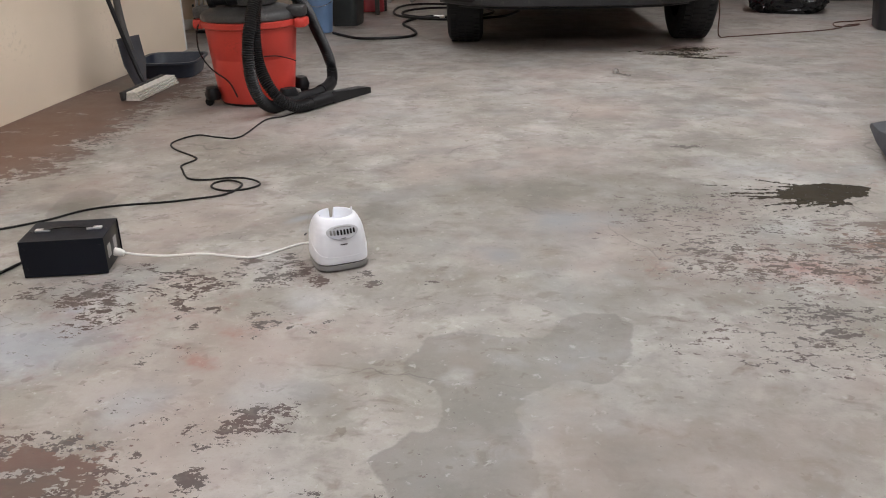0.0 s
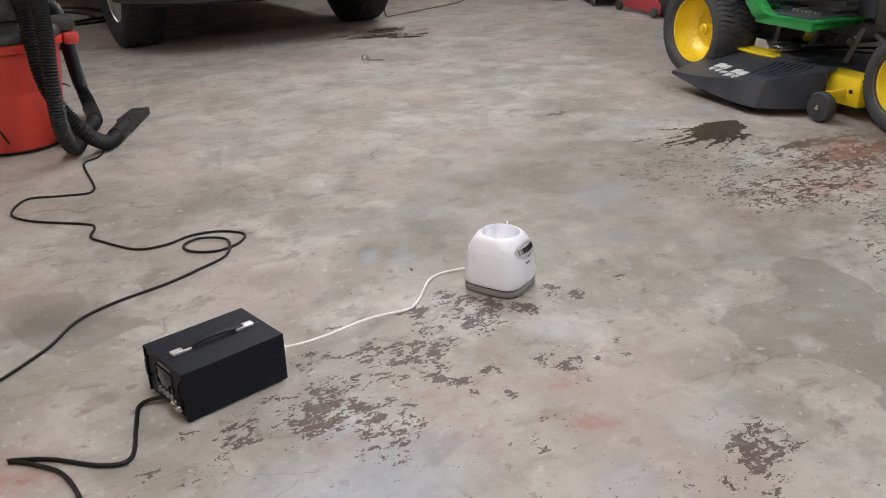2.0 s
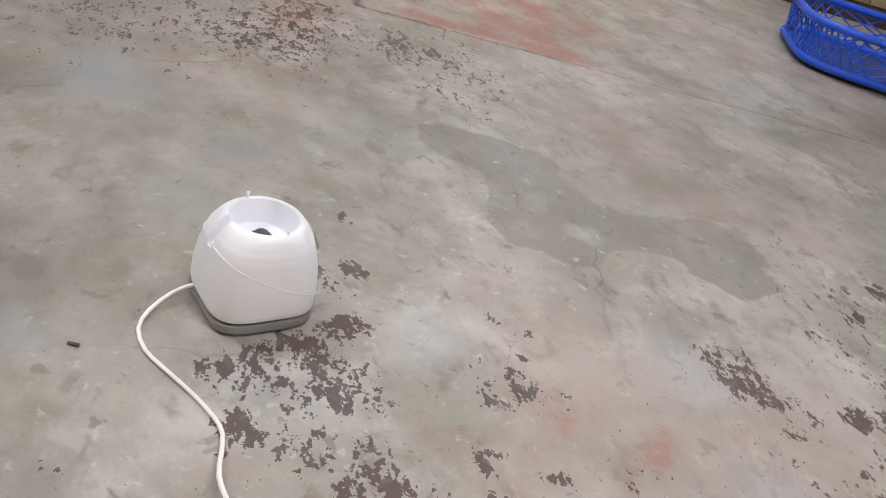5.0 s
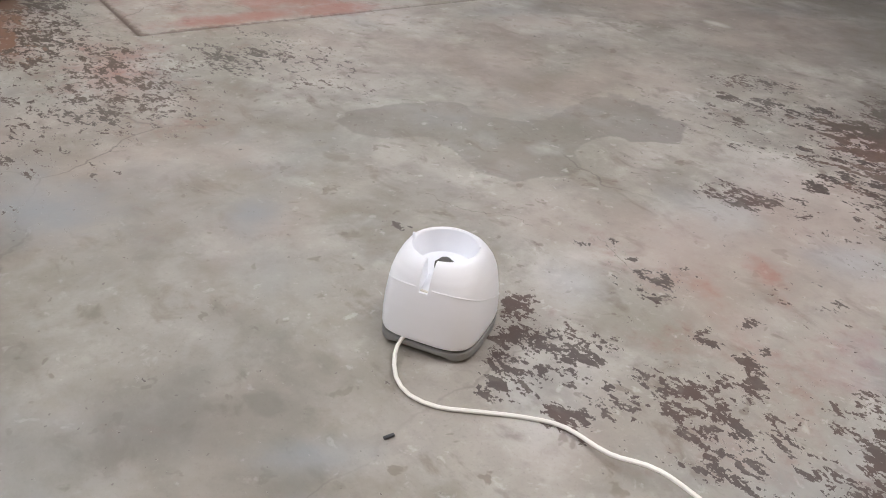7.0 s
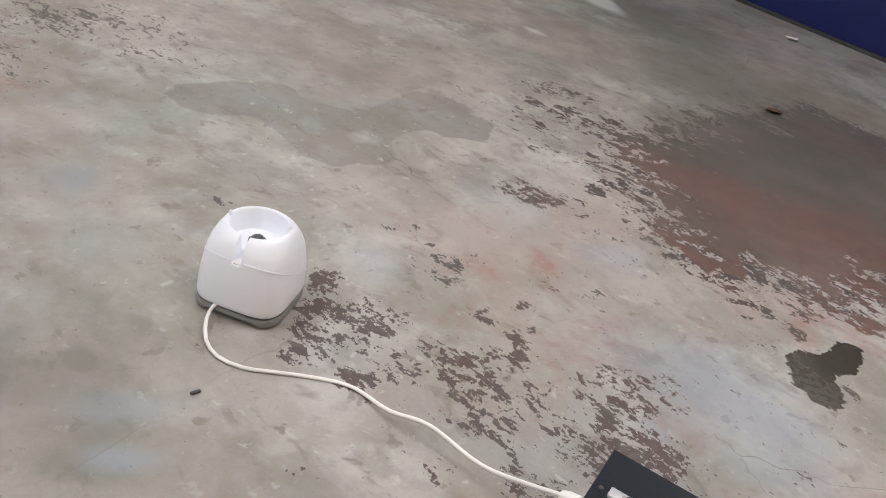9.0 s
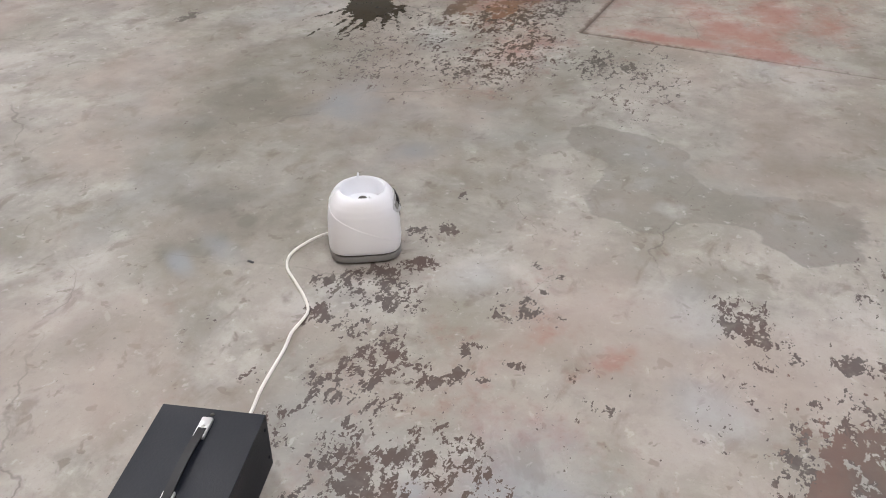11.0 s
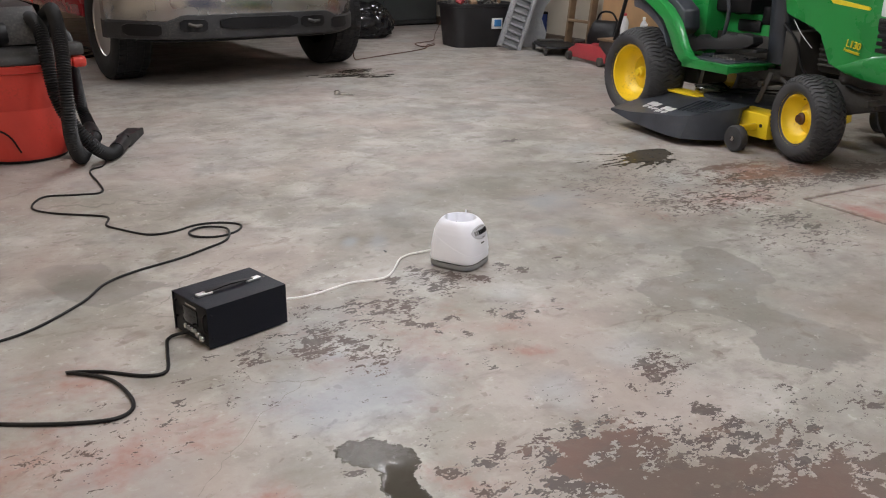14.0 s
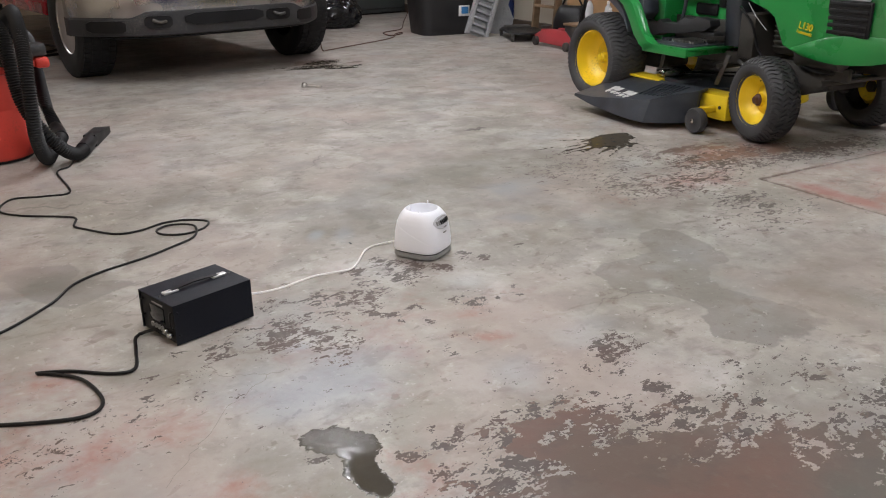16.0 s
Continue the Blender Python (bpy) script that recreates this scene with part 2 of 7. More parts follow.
def rounded(a, b, e=4.0, n=40, z=0.0, cx=0.0, cy=0.0):
    """A rounded rectangle's outline, half sizes a and b."""
    out = []
    for i in range(n):
        t = 2 * math.pi * i / n
        c, s = math.cos(t), math.sin(t)
        out.append((cx + a * math.copysign(abs(c) ** (2 / e), c), cy + b * math.copysign(abs(s) ** (2 / e), s), z))
    return out


SIDE = Matrix.Rotation(radians(90), 4, "X")  # turns x, y outlines into x, z, pushed towards -y


def write(name, text, size, m, material, parent=None, depth=0.0006):
    cu = bpy.data.curves.new(name, "FONT")
    cu.body, cu.size, cu.extrude, cu.align_x, cu.align_y = text, size, depth, "CENTER", "CENTER"
    tmp = bpy.data.objects.new("tmp", cu)
    scene.collection.objects.link(tmp)
    bpy.context.view_layer.update()
    me = bpy.data.meshes.new_from_object(tmp.evaluated_get(bpy.context.evaluated_depsgraph_get()))
    bpy.data.objects.remove(tmp)
    me.materials.clear()
    me.materials.append(material)
    ob = new(name, me)
    ob.parent = parent
    ob.matrix_local = m
    return ob


# ---- floor ----
ROOM = pose(0, 0, 0, 0, 0, TURN_ROOM)
CO, SI = math.cos(radians(8)), math.sin(radians(8))


def lines(lo, hi, fine_lo, fine_hi, step, coarse, extra):
    a = list(np.arange(lo, fine_lo, coarse)) + list(np.arange(fine_lo, fine_hi, step)) + list(np.arange(fine_hi, hi, coarse)) + [hi]
    a = [v for v in a if all(abs(v - e) > 0.016 for e in extra)]
    for e in extra:
        a += [e - 0.007, e - 0.0032, e + 0.0032, e + 0.007]
    return np.array(sorted(a))


JOINT_U, JOINT_V = 1.08, 2.293
us = lines(-3.7, 3.6, -2.7, 3.0, 0.016, 0.15, [JOINT_U])
vs_ = lines(-2.0, 12.5, -1.7, 6.8, 0.016, 0.2, [JOINT_V])
U, V = np.meshgrid(us, vs_)
X, Y = CO * U + SI * V, -SI * U + CO * V


def blob(x, y, rx, ry, turn=0.0, soft=1.0):
    c, s = math.cos(radians(turn)), math.sin(radians(turn))
    dx, dy = X - x, Y - y
    d = np.sqrt(((dx * c + dy * s) / rx) ** 2 + ((-dx * s + dy * c) / ry) ** 2)
    return np.exp(-0.6 * (d / 1.2) ** 3) if soft < 1 else np.exp(-(d ** 2) * 0.9)


def area(poly):
    """Distance to an outline, positive inside."""
    inside = np.zeros(X.shape, bool)
    dist = np.full(X.shape, 9.0)
    for (ax, ay), (bx, by) in zip(poly, poly[1:] + poly[:1]):
        cross = ((ay > Y) != (by > Y)) & (X < (bx - ax) * (Y - ay) / (by - ay + 1e-12) + ax)
        inside ^= cross
        t = np.clip(((X - ax) * (bx - ax) + (Y - ay) * (by - ay)) / ((bx - ax) ** 2 + (by - ay) ** 2), 0, 1)
        dist = np.minimum(dist, np.hypot(X - ax - t * (bx - ax), Y - ay - t * (by - ay)))
    return np.where(inside, dist, -dist)


def top(*fields):
    out = np.zeros(X.shape)
    for f in fields:
        out = np.maximum(out, f)
    return out


def blobs(rows, soft=1.0):
    out = np.zeros(X.shape)
    for x, y, rx, ry, turn, k in rows:
        out = np.maximum(out, k * blob(x, y, rx, ry, turn, soft))
    return out


BROWN = [(-0.938, 1.245), (-0.861, 1.28), (-0.74, 1.325), (-0.70, 1.40), (-0.64, 1.405), (-0.576, 1.413), (-0.487, 1.335), (-0.373, 1.23), (-0.27, 1.112), (-0.194, 0.999), (-0.185, 0.9),
         (-0.185, 0.757), (-0.192, 0.616), (-0.249, 0.262), (-0.35, -0.2), (-1.1, -0.2), (-1.25, 0.5), (-1.0, 1.12)]
WALLSIDE = [(-2.3, 2.7), (-1.72, 3.05), (-1.56, 3.3), (-1.52, 3.9), (-1.55, 4.4), (-1.42, 4.9), (-1.5, 5.5), (-2.3, 5.7)]
PATCH = [(0.104, 1.88), (0.193, 1.919), (0.255, 1.898), (0.385, 1.885), (0.43, 1.98), (0.50, 2.02), (0.575, 2.015), (0.605, 1.95), (0.588, 1.867), (0.559, 1.74), (0.502, 1.676), (0.43, 1.695), (0.335, 1.639),
         (0.308, 1.559), (0.335, 1.43), (0.345, 1.30), (0.40, 1.15), (0.23, 1.05), (0.06, 1.29), (0.025, 1.40), (0.095, 1.498), (0.15, 1.50), (0.16, 1.60), (0.13, 1.655), (0.076, 1.70), (0.06, 1.757), (0.085, 1.82)]
PUDDLE = [(-0.898, 1.581), (-0.929, 1.518), (-0.952, 1.516), (-0.959, 1.423), (-0.999, 1.397), (-1.019, 1.449), (-1.019, 1.511), (-0.988, 1.557), (-1.033, 1.619), (-1.038, 1.67), (-0.995, 1.686), (-0.94, 1.668), (-0.915, 1.618)]
PUDDLE2 = [(1.36, 3.05), (1.50, 3.08), (1.63, 3.03), (1.58, 2.93), (1.48, 2.90), (1.49, 2.82), (1.44, 2.87), (1.39, 2.83), (1.38, 2.88), (1.31, 2.83), (1.32, 2.90), (1.26, 2.88), (1.30, 2.94), (1.27, 2.97), (1.34, 3.0)]
FINGERS = [((1.34, 2.87), (1.16, 2.82), 0.012), ((1.30, 2.92), (1.02, 2.94), 0.013), ((1.30, 2.93), (1.12, 2.89), 0.010), ((1.36, 3.0), (1.05, 3.02), 0.009), ((1.38, 3.03), (1.02, 3.065), 0.007), ((1.40, 3.04), (1.16, 3.18), 0.009), ((1.46, 2.86), (1.32, 2.75), 0.009), ((1.42, 2.86), (1.19, 2.767), 0.008), ((1.30, 2.97), (0.98, 2.96), 0.006)]
STAIN = [(-1.306, 2.983), (-1.281, 3.057), (-1.22, 3.055), (-1.168, 3.018), (-1.099, 2.985), (-1.1, 2.888), (-1.132, 2.856), (-1.1, 2.818), (-1.005, 2.741), (-0.986, 2.688), (-1.076, 2.688), (-1.141, 2.658), (-1.196, 2.635), (-1.241, 2.694), (-1.271, 2.769)]
d_brown, d_wall, d_patch = area(BROWN), area(WALLSIDE), area(PATCH)
brown = top(np.clip(0.5 + d_brown * 1.9, 0, 1), np.clip(0.5 + d_wall * 2.0, 0, 0.80),
            blobs([(1.75, 2.40, 0.45, 0.15, -8, 0.62), (2.15, 2.25, 0.35, 0.14, -8, 0.55), (1.62, 2.62, 0.4, 0.12, 0, 0.6), (1.64, 6.18, 0.20, 0.16, 0, 0.9), (1.90, 6.0, 0.12, 0.06, 0, 0.7)]))
# flaked places: the strip between the two appliances, loose spots, the speckled ground by the tractor, fringes
STRIP = [(-0.217, 2.213, 0.033, 0.02, -83), (-0.278, 2.263, 0.023, 0.046, -83), (-0.334, 2.247, 0.053, 0.036, -83), (-0.378, 2.207, 0.034, 0.02, -83), (-0.399, 2.281, 0.021, 0.013, -83), (-0.356, 2.31, 0.022, 0.021, -83), (-0.341, 2.36, 0.035, 0.029, -83), (-0.445, 2.352, 0.032, 0.031, -84), (-0.331, 2.398, 0.013, 0.017, -83), (-0.467, 2.279, 0.032, 0.03, -84), (-0.434, 2.252, 0.02, 0.01, -84), (-0.451, 2.192, 0.016, 0.014, -84), (-0.529, 2.174, 0.054, 0.027, -84), (-0.591, 2.187, 0.029, 0.035, -84), (-0.555, 2.228, 0.015, 0.016, -84), (-0.622, 2.263, 0.007, 0.017, -84)]
STRIP2 = [(-0.846, 2.097, 0.062, 0.05, -36), (-0.742, 1.987, 0.055, 0.067, -36), (-0.986, 2.13, 0.031, 0.028, -36), (-0.759, 2.314, 0.032, 0.03, -36), (-0.609, 2.234, 0.051, 0.038, -36), (-0.554, 2.178, 0.038, 0.03, -36), (-0.474, 2.182, 0.019, 0.021, -36), (-0.653, 2.396, 0.02, 0.017, -36), (-0.647, 2.145, 0.027, 0.018, -36), (-0.89, 2.216, 0.018, 0.013, -36), (-0.762, 2.161, 0.059, 0.031, -36), (-0.753, 2.079, 0.046, 0.02, -36), (-1.076, 2.195, 0.017, 0.011, -36)]
SPOTS = [(-0.575, 2.077, 0.03, 0.02, -84), (-0.536, 2.039, 0.015, 0.015, -84), (-0.459, 2.042, 0.016, 0.014, -84), (-0.445, 2.025, 0.012, 0.01, -84), (-0.479, 1.934, 0.018, 0.008, -84), (-0.536, 1.989, 0.014, 0.013, -84), (-0.33, 2.009, 0.022, 0.028, -83), (-0.306, 1.945, 0.023, 0.029, -83), (-0.242, 1.931, 0.011, 0.008, -83), (-0.221, 1.995, 0.01, 0.008, -83), (-0.153, 1.966, 0.008, 0.011, -83), (-0.167, 1.915, 0.006, 0.01, -83), (0.106, 2.208, 0.01, 0.021, -81), (-0.062, 2.191, 0.019, 0.02, -82), (-0.098, 2.244, 0.02, 0.028, -82), (-0.213, 1.543, 0.045, 0.061, -83), (-0.281, 1.487, 0.013, 0.014, -83), (-0.261, 1.443, 0.008, 0.016, -83), (-0.347, 1.494, 0.013, 0.01, -84), (-0.548, 1.755, 0.012, 0.011, -84), (-0.542, 1.796, 0.012, 0.006, -84), (-0.521, 2.543, 0.011, 0.011, -84)]
SPECK = [(0.98, 2.43, 0.26, 0.10, -8, 0.84), (1.10, 2.30, 0.36, 0.17, -8, 0.88), (1.09, 2.02, 0.15, 0.08, -10, 0.95), (1.07, 1.92, 0.16, 0.06, 0, 0.8), (1.0, 1.85, 0.34, 0.16, 0, 0.72), (1.49, 2.45, 0.25, 0.12, -8, 0.97),
         (1.65, 2.36, 0.45, 0.17, -8, 0.95), (2.05, 2.22, 0.45, 0.14, -8, 0.98), (0.83, 1.985, 0.035, 0.025, 0, 0.9), (1.10, 3.594, 0.07, 0.035, 0, 1.1), (1.05, 2.7, 0.5, 0.3, 0, 0.75)]
FRINGE = [(-0.813, 1.469, 0.023, 0.022, -47), (-0.765, 1.472, 0.017, 0.039, -47), (-0.863, 1.395, 0.027, 0.017, -47), (-0.848, 1.332, 0.021, 0.024, -47), (-0.911, 1.309, 0.015, 0.015, -47), (-0.855, 1.25, 0.041, 0.038, -47), (-0.753, 1.278, 0.032, 0.033, -47), (-0.683, 1.329, 0.028, 0.027, -47), (-0.681, 1.41, 0.04, 0.039, -47), (-0.527, 1.345, 0.047, 0.025, -47), (-0.569, 1.436, 0.03, 0.021, -47), (-0.487, 1.445, 0.019, 0.014, -48), (-0.419, 1.404, 0.019, 0.012, -48), (-0.288, 1.331, 0.038, 0.024, -48), (-0.3, 1.435, 0.016, 0.021, -48), (-0.293, 1.266, 0.031, 0.035, -48), (-0.225, 1.209, 0.037, 0.028, -48), (-0.165, 1.161, 0.018, 0.024, -48)]
FRINGE2 = [(0.022, 1.138, 0.039, 0.016, -48), (0.132, 1.095, 0.026, 0.017, -48), (0.142, 1.004, 0.038, 0.027, -48), (0.045, 1, 0.037, 0.039, -48), (0.033, 0.944, 0.048, 0.05, -48), (-0.096, 0.986, 0.047, 0.027, -47), (-0.107, 0.92, 0.046, 0.033, -47), (-0.063, 0.857, 0.034, 0.044, -47), (-0.233, 1.541, 0.035, 0.035, -48), (-1.207, 2.036, 0.015, 0.018, -47), (-1.068, 1.765, 0.009, 0.01, -47), (-1.034, 1.578, 0.022, 0.017, -47), (-1.141, 1.489, 0.012, 0.009, -47), (-0.868, 1.582, 0.023, 0.019, -47), (-0.88, 1.476, 0.033, 0.018, -47), (-0.792, 1.529, 0.012, 0.016, -47)]
FOOT = [(-0.095, 2.266, 0.016, 0.018, -64), (-0.056, 2.2, 0.019, 0.014, -64), (-0.255, 2.285, 0.028, 0.016, -65), (-0.207, 2.217, 0.029, 0.014, -65), (-0.299, 2.335, 0.028, 0.019, -65), (-0.335, 2.412, 0.013, 0.009, -65), (-0.351, 2.294, 0.018, 0.018, -65)]
HAZE = [(-1.38, 1.95, 0.2, 0.15, 0, 0.66), (-0.68, 2.16, 0.42, 0.17, -25, 0.50), (-0.3, 2.3, 0.24, 0.12, 0, 0.44), (-0.30, 1.97, 0.28, 0.13, 0, 0.44), (-0.52, 1.83, 0.22, 0.15, 0, 0.48), (-0.37, 1.50, 0.28, 0.12, -30, 0.56), (0.15, 0.82, 0.14, 0.08, 40, 0.85), (-0.05, 0.95, 0.14, 0.09, 40, 0.85),
        (-0.02, 1.22, 0.22, 0.12, -25, 0.66), (1.7, 6.2, 0.2, 0.2, 10, 0.95), (-1.25, 2.0, 0.3, 0.22, 0, 0.52), (-1.0, 1.85, 0.3, 0.2, 0, 0.45)]


def flecks(rows, k, grow=1.15):
    return [(x, y, a * grow, b * grow, turn, k) for x, y, a, b, turn in rows]


peel = top(np.where(d_brown > 0, 0.9, np.exp(-(d_brown / 0.15) ** 2) * 0.85), np.where(d_wall > 0, 0.85, np.exp(-(d_wall / 0.2) ** 2) * 0.75),
           blobs(flecks(STRIP, 0.95, 1.42), 0.5), blobs(flecks(STRIP2, 0.88, 1.7), 0.5), blobs(flecks(SPOTS, 1.04, 1.3), 0.5), blobs(flecks(FOOT, 1.06, 1.3), 0.5), blobs(SPECK, 0.5), blobs(flecks(FRINGE, 1.05), 0.5), blobs(flecks(FRINGE2, 1.0), 0.5), blobs(HAZE, 0.5), blobs([(0.3, 2.4, 3.0, 3.0, 0, 0.33)], 0.5))
patch = np.maximum(np.clip(0.5 + d_patch * 20, 0, 1) * np.clip((Y - 1.12) / 0.28, 0, 1), np.clip(0.5 + area(STAIN) * 14, 0, 1))
wet = top(np.clip(0.5 + area(PUDDLE) * 28, 0, 1), np.clip(0.5 + area(PUDDLE2) * 20, 0, 1))
for (ax, ay), (bx, by), half in FINGERS:
    t = np.clip(((X - ax) * (bx - ax) + (Y - ay) * (by - ay)) / ((bx - ax) ** 2 + (by - ay) ** 2), 0, 1)
    wet = np.maximum(wet, np.clip(0.62 - (np.hypot(X - ax - t * (bx - ax), Y - ay - t * (by - ay)) - half * (0.9 - 0.9 * t)) * 32 - 0.14 * t, 0, 1))
wet = np.maximum(wet, blobs([(1.58, 5.98, 0.20, 0.10, -20, 0.62), (1.68, 5.82, 0.12, 0.045, -20, 0.66), (1.72, 6.16, 0.16, 0.10, 10, 0.62), (1.42, 6.0, 0.12, 0.05, 0, 0.55), (1.84, 5.85, 0.06, 0.03, 0, 0.6), (1.33, 6.12, 0.08, 0.04, 0, 0.5)], 0.5))
# dark: stains and broad tone matching brightness; shade under the truck's nose painted in
dark = top(blobs([(1.42, -0.25, 0.36, 0.2, 20, 1.0), (-1.18, 2.86, 0.13, 0.17, 20, 0.9), (0.73, 5.6, 0.9, 0.5, 0, 0.52), (1.1, 4.6, 0.7, 0.35, 0, 0.46), (-0.52, 3.5, 0.34, 0.28, 20, 0.55), (1.13, 3.64, 0.45, 0.28, 0, 0.5), (1.45, 1.05, 0.32, 0.2, 20, 0.55), (0.68, 1.95, 0.3, 0.16, 30, 0.5), (1.1, 0.6, 0.45, 0.3, 20, 0.6), (0.34, 0.68, 0.3, 0.25, 0, 0.65), (1.55, 2.62, 0.4, 0.1, -8, 0.62), (1.95, 2.36, 0.35, 0.1, -8, 0.75), (-0.15, 3.9, 0.4, 0.22, 0, 0.4), (-0.6, 2.75, 0.22, 0.12, 20, 0.45)]), blobs([(-0.33, 2.78, 0.16, 0.06, 40, 0.75), (-0.12, 2.66, 0.14, 0.06, 0, 0.7), (0.02, 2.62, 0.14, 0.07, 30, 0.65), (-0.15, 2.55, 0.05, 0.03, 0, 0.8), (-0.30, 2.62, 0.10, 0.03, 60, 0.6), (-0.25, 2.95, 0.2, 0.1, 0, 0.5), (0.15, 2.85, 0.25, 0.1, 40, 0.5)]), blobs([(0.15, 3.35, 0.5, 0.3, 30, 0.42), (0.70, 4.1, 0.5, 0.25, 0, 0.35), (-0.12, 2.85, 0.35, 0.12, -30, 0.4), (0.55, 2.55, 0.28, 0.22, -20, 0.5), (0.56, 2.12, 0.25, 0.1, 0, 0.35), (-0.42, 2.97, 0.3, 0.12, 0, 0.35), (0.07, 2.8, 0.2, 0.12, 0, 0.4), (0.30, 2.40, 0.09, 0.075, 0, 0.85), (0.33, 3.05, 0.4, 0.2, 0, 0.4), (1.2, 3.24, 0.4, 0.2, 0, 0.35), (0.28, 0.8, 0.4, 0.3, 0, 0.5), (-0.6, 5.0, 0.6, 0.3, 0, 0.3), (0.55, 2.95, 0.85, 0.75, 0, 0.70), (0.30, 2.45, 0.45, 0.35, 0, 0.56), (-0.15, 2.75, 0.38, 0.28, 0, 0.72), (1.21, 0.14, 0.35, 0.28, 20, 0.9), (0.75, 2.15, 0.35, 0.2, 0, 0.62), (0.95, 4.0, 1.0, 0.55, 0, 0.40), (0.7, 1.45, 0.5, 0.6, 0, 0.56)]), blobs([(-0.15, -0.05, 0.75, 0.6, 20, 1.0), (0.5, -0.55, 0.7, 0.5, 0, 0.9), (1.2, -0.7, 0.5, 0.35, 0, 0.8), (0.65, 0.1, 0.4, 0.3, 0, 0.6), (-0.7, 0.1, 0.6, 0.7, 0, 0.9), (-0.27, 0.58, 0.26, 0.36, 0, 1.1), (-0.45, 0.58, 0.45, 0.32, 0, 0.85), (-0.16, 0.82, 0.14, 0.12, 0, 0.6),
              (0.45, 2.45, 0.4, 0.12, -20, 0.55), (-1.26, 2.85, 0.15, 0.10, 0, 0.7), (-0.17, 2.665, 0.030, 0.024, 0, 1.5), (-0.05, 2.82, 0.08, 0.03, 0, 0.5),
              # the first blob here paints the truck's shade onto the floor
              (0.6, 5.9, 1.2, 0.5, 0, 0.5), (0.2, 3.2, 0.5, 0.25, 20, 0.3), (0.8, 3.3, 0.4, 0.2, -20, 0.28), (1.62, 6.1, 0.25, 0.25, 0, 0.6), (3.2, 6.2, 0.5, 0.2, 0, 0.35)]))
red = top(blobs([(-1.95, 3.7, 0.55, 1.3, 0, 0.42), (2.19, 1.53, 0.35, 0.16, -60, 0.85), (2.6, 1.34, 0.4, 0.2, -40, 0.8), (1.84, 1.42, 0.25, 0.14, 0, 0.85), (1.59, 1.6, 0.2, 0.14, 0, 0.8), (1.41, 1.75, 0.06, 0.3, -8, 0.9), (1.76, 1.25, 0.3, 0.12, 0, 0.6), (1.15, 2.3, 0.4, 0.2, -8, 0.42), (1.7, 2.45, 0.45, 0.2, -8, 0.5), (-0.7, 1.95, 0.5, 0.3, 0, 0.3), (2.3, 1.6, 0.9, 0.5, -20, 0.42)]), blobs([(1.37, 1.50, 0.07, 0.22, -8, 0.9), (1.42, 1.78, 0.06, 0.2, -8, 0.75), (1.55, 1.5, 0.22, 0.14, 0, 0.75), (1.75, 1.72, 0.25, 0.16, 30, 0.5), (2.5, 1.3, 0.5, 0.22, 20, 0.7), (2.0, 1.45, 0.2, 0.1, 0, 0.5), (-0.425, 1.775, 0.09, 0.045, -25, 0.55), (-0.485, 1.83, 0.08, 0.04, -20, 0.48), (-0.38, 1.9, 0.1, 0.05, 0, 0.4),
             (-1.4, 2.25, 0.16, 0.12, 0, 0.5), (-1.28, 1.86, 0.18, 0.12, 0, 0.45), (-1.52, 1.93, 0.2, 0.15, 0, 0.55), (-0.90, 1.47, 0.05, 0.14, 20, 0.42), (-1.21, 1.60, 0.07, 0.06, 0, 0.6), (-1.36, 1.88, 0.14, 0.10, 0, 0.55), (-1.17, 1.48, 0.09, 0.06, 30, 0.5),
             (-0.99, 1.36, 0.1, 0.05, 0, 0.5), (-0.34, -1.27, 0.4, 0.14, 0, 0.3), (1.7, -1.1, 0.5, 0.2, 0, 0.5), (1.95, 3.0, 0.5, 0.3, 0, 0.3), (1.25, 2.2, 0.3, 0.2, 0, 0.25)]))
blue = blobs([(-0.86, 1.83, 0.24, 0.15, 20, 0.9), (-1.0, 1.92, 0.15, 0.12, 0, 0.6), (-0.29, 2.665, 0.14, 0.045, 50, 0.6), (0.528, 2.695, 0.22, 0.12, 0, 0.7), (0.294, 2.397, 0.10, 0.08, 0, 0.7), (-0.233, 2.09, 0.10, 0.07, 0, 0.6), (-0.48, 1.60, 0.14, 0.10, 0, 0.6), (0.45, 1.75, 0.2, 0.12, 0, 0.4), (-0.82, 2.03, 0.05, 0.03, 0, 0.8), (0.3, 2.40, 0.035, 0.03, 0, 0.8), (-0.37, 2.72, 0.06, 0.03, 50, 0.8)])
pale = blobs([(1.45, -0.75, 0.14, 0.3, 30, 1.0), (0.82, -0.48, 0.10, 0.24, 70, 1.0), (0.58, 0.36, 0.07, 0.04, 0, 0.6), (0.18, 1.7, 0.06, 0.08, 20, 0.5), (-0.2, 2.1, 0.2, 0.1, 0, 0.45), (-0.55, 1.6, 0.2, 0.1, 0, 0.35),
              (0.6, 4.6, 0.4, 0.15, 10, 0.4), (0.1, 2.05, 0.06, 0.05, 0, 0.3)])
pool = blobs([(-0.983, 1.45, 0.036, 0.10, -8, 1.0)], 0.5)
sheen = blobs([(-0.97, 1.635, 0.10, 0.075, 0, 1.0)], 0.5) * (1 - pool)
groove = np.where(((np.abs(U - JOINT_U) < 0.004) & (V < JOINT_V)) | ((np.abs(V - JOINT_V) < 0.004) & (U > JOINT_U - 0.004)), -0.006, 0.0)
joint_d = np.minimum(np.where(V < JOINT_V, np.abs(U - JOINT_U), 9.0), np.where(U > JOINT_U, np.abs(V - JOINT_V), 9.0))
seam = np.exp(-(joint_d / 0.015) ** 2) * np.exp(-(np.hypot(U - JOINT_U, V - JOINT_V) / 0.9) ** 2)
nv, nu = X.shape
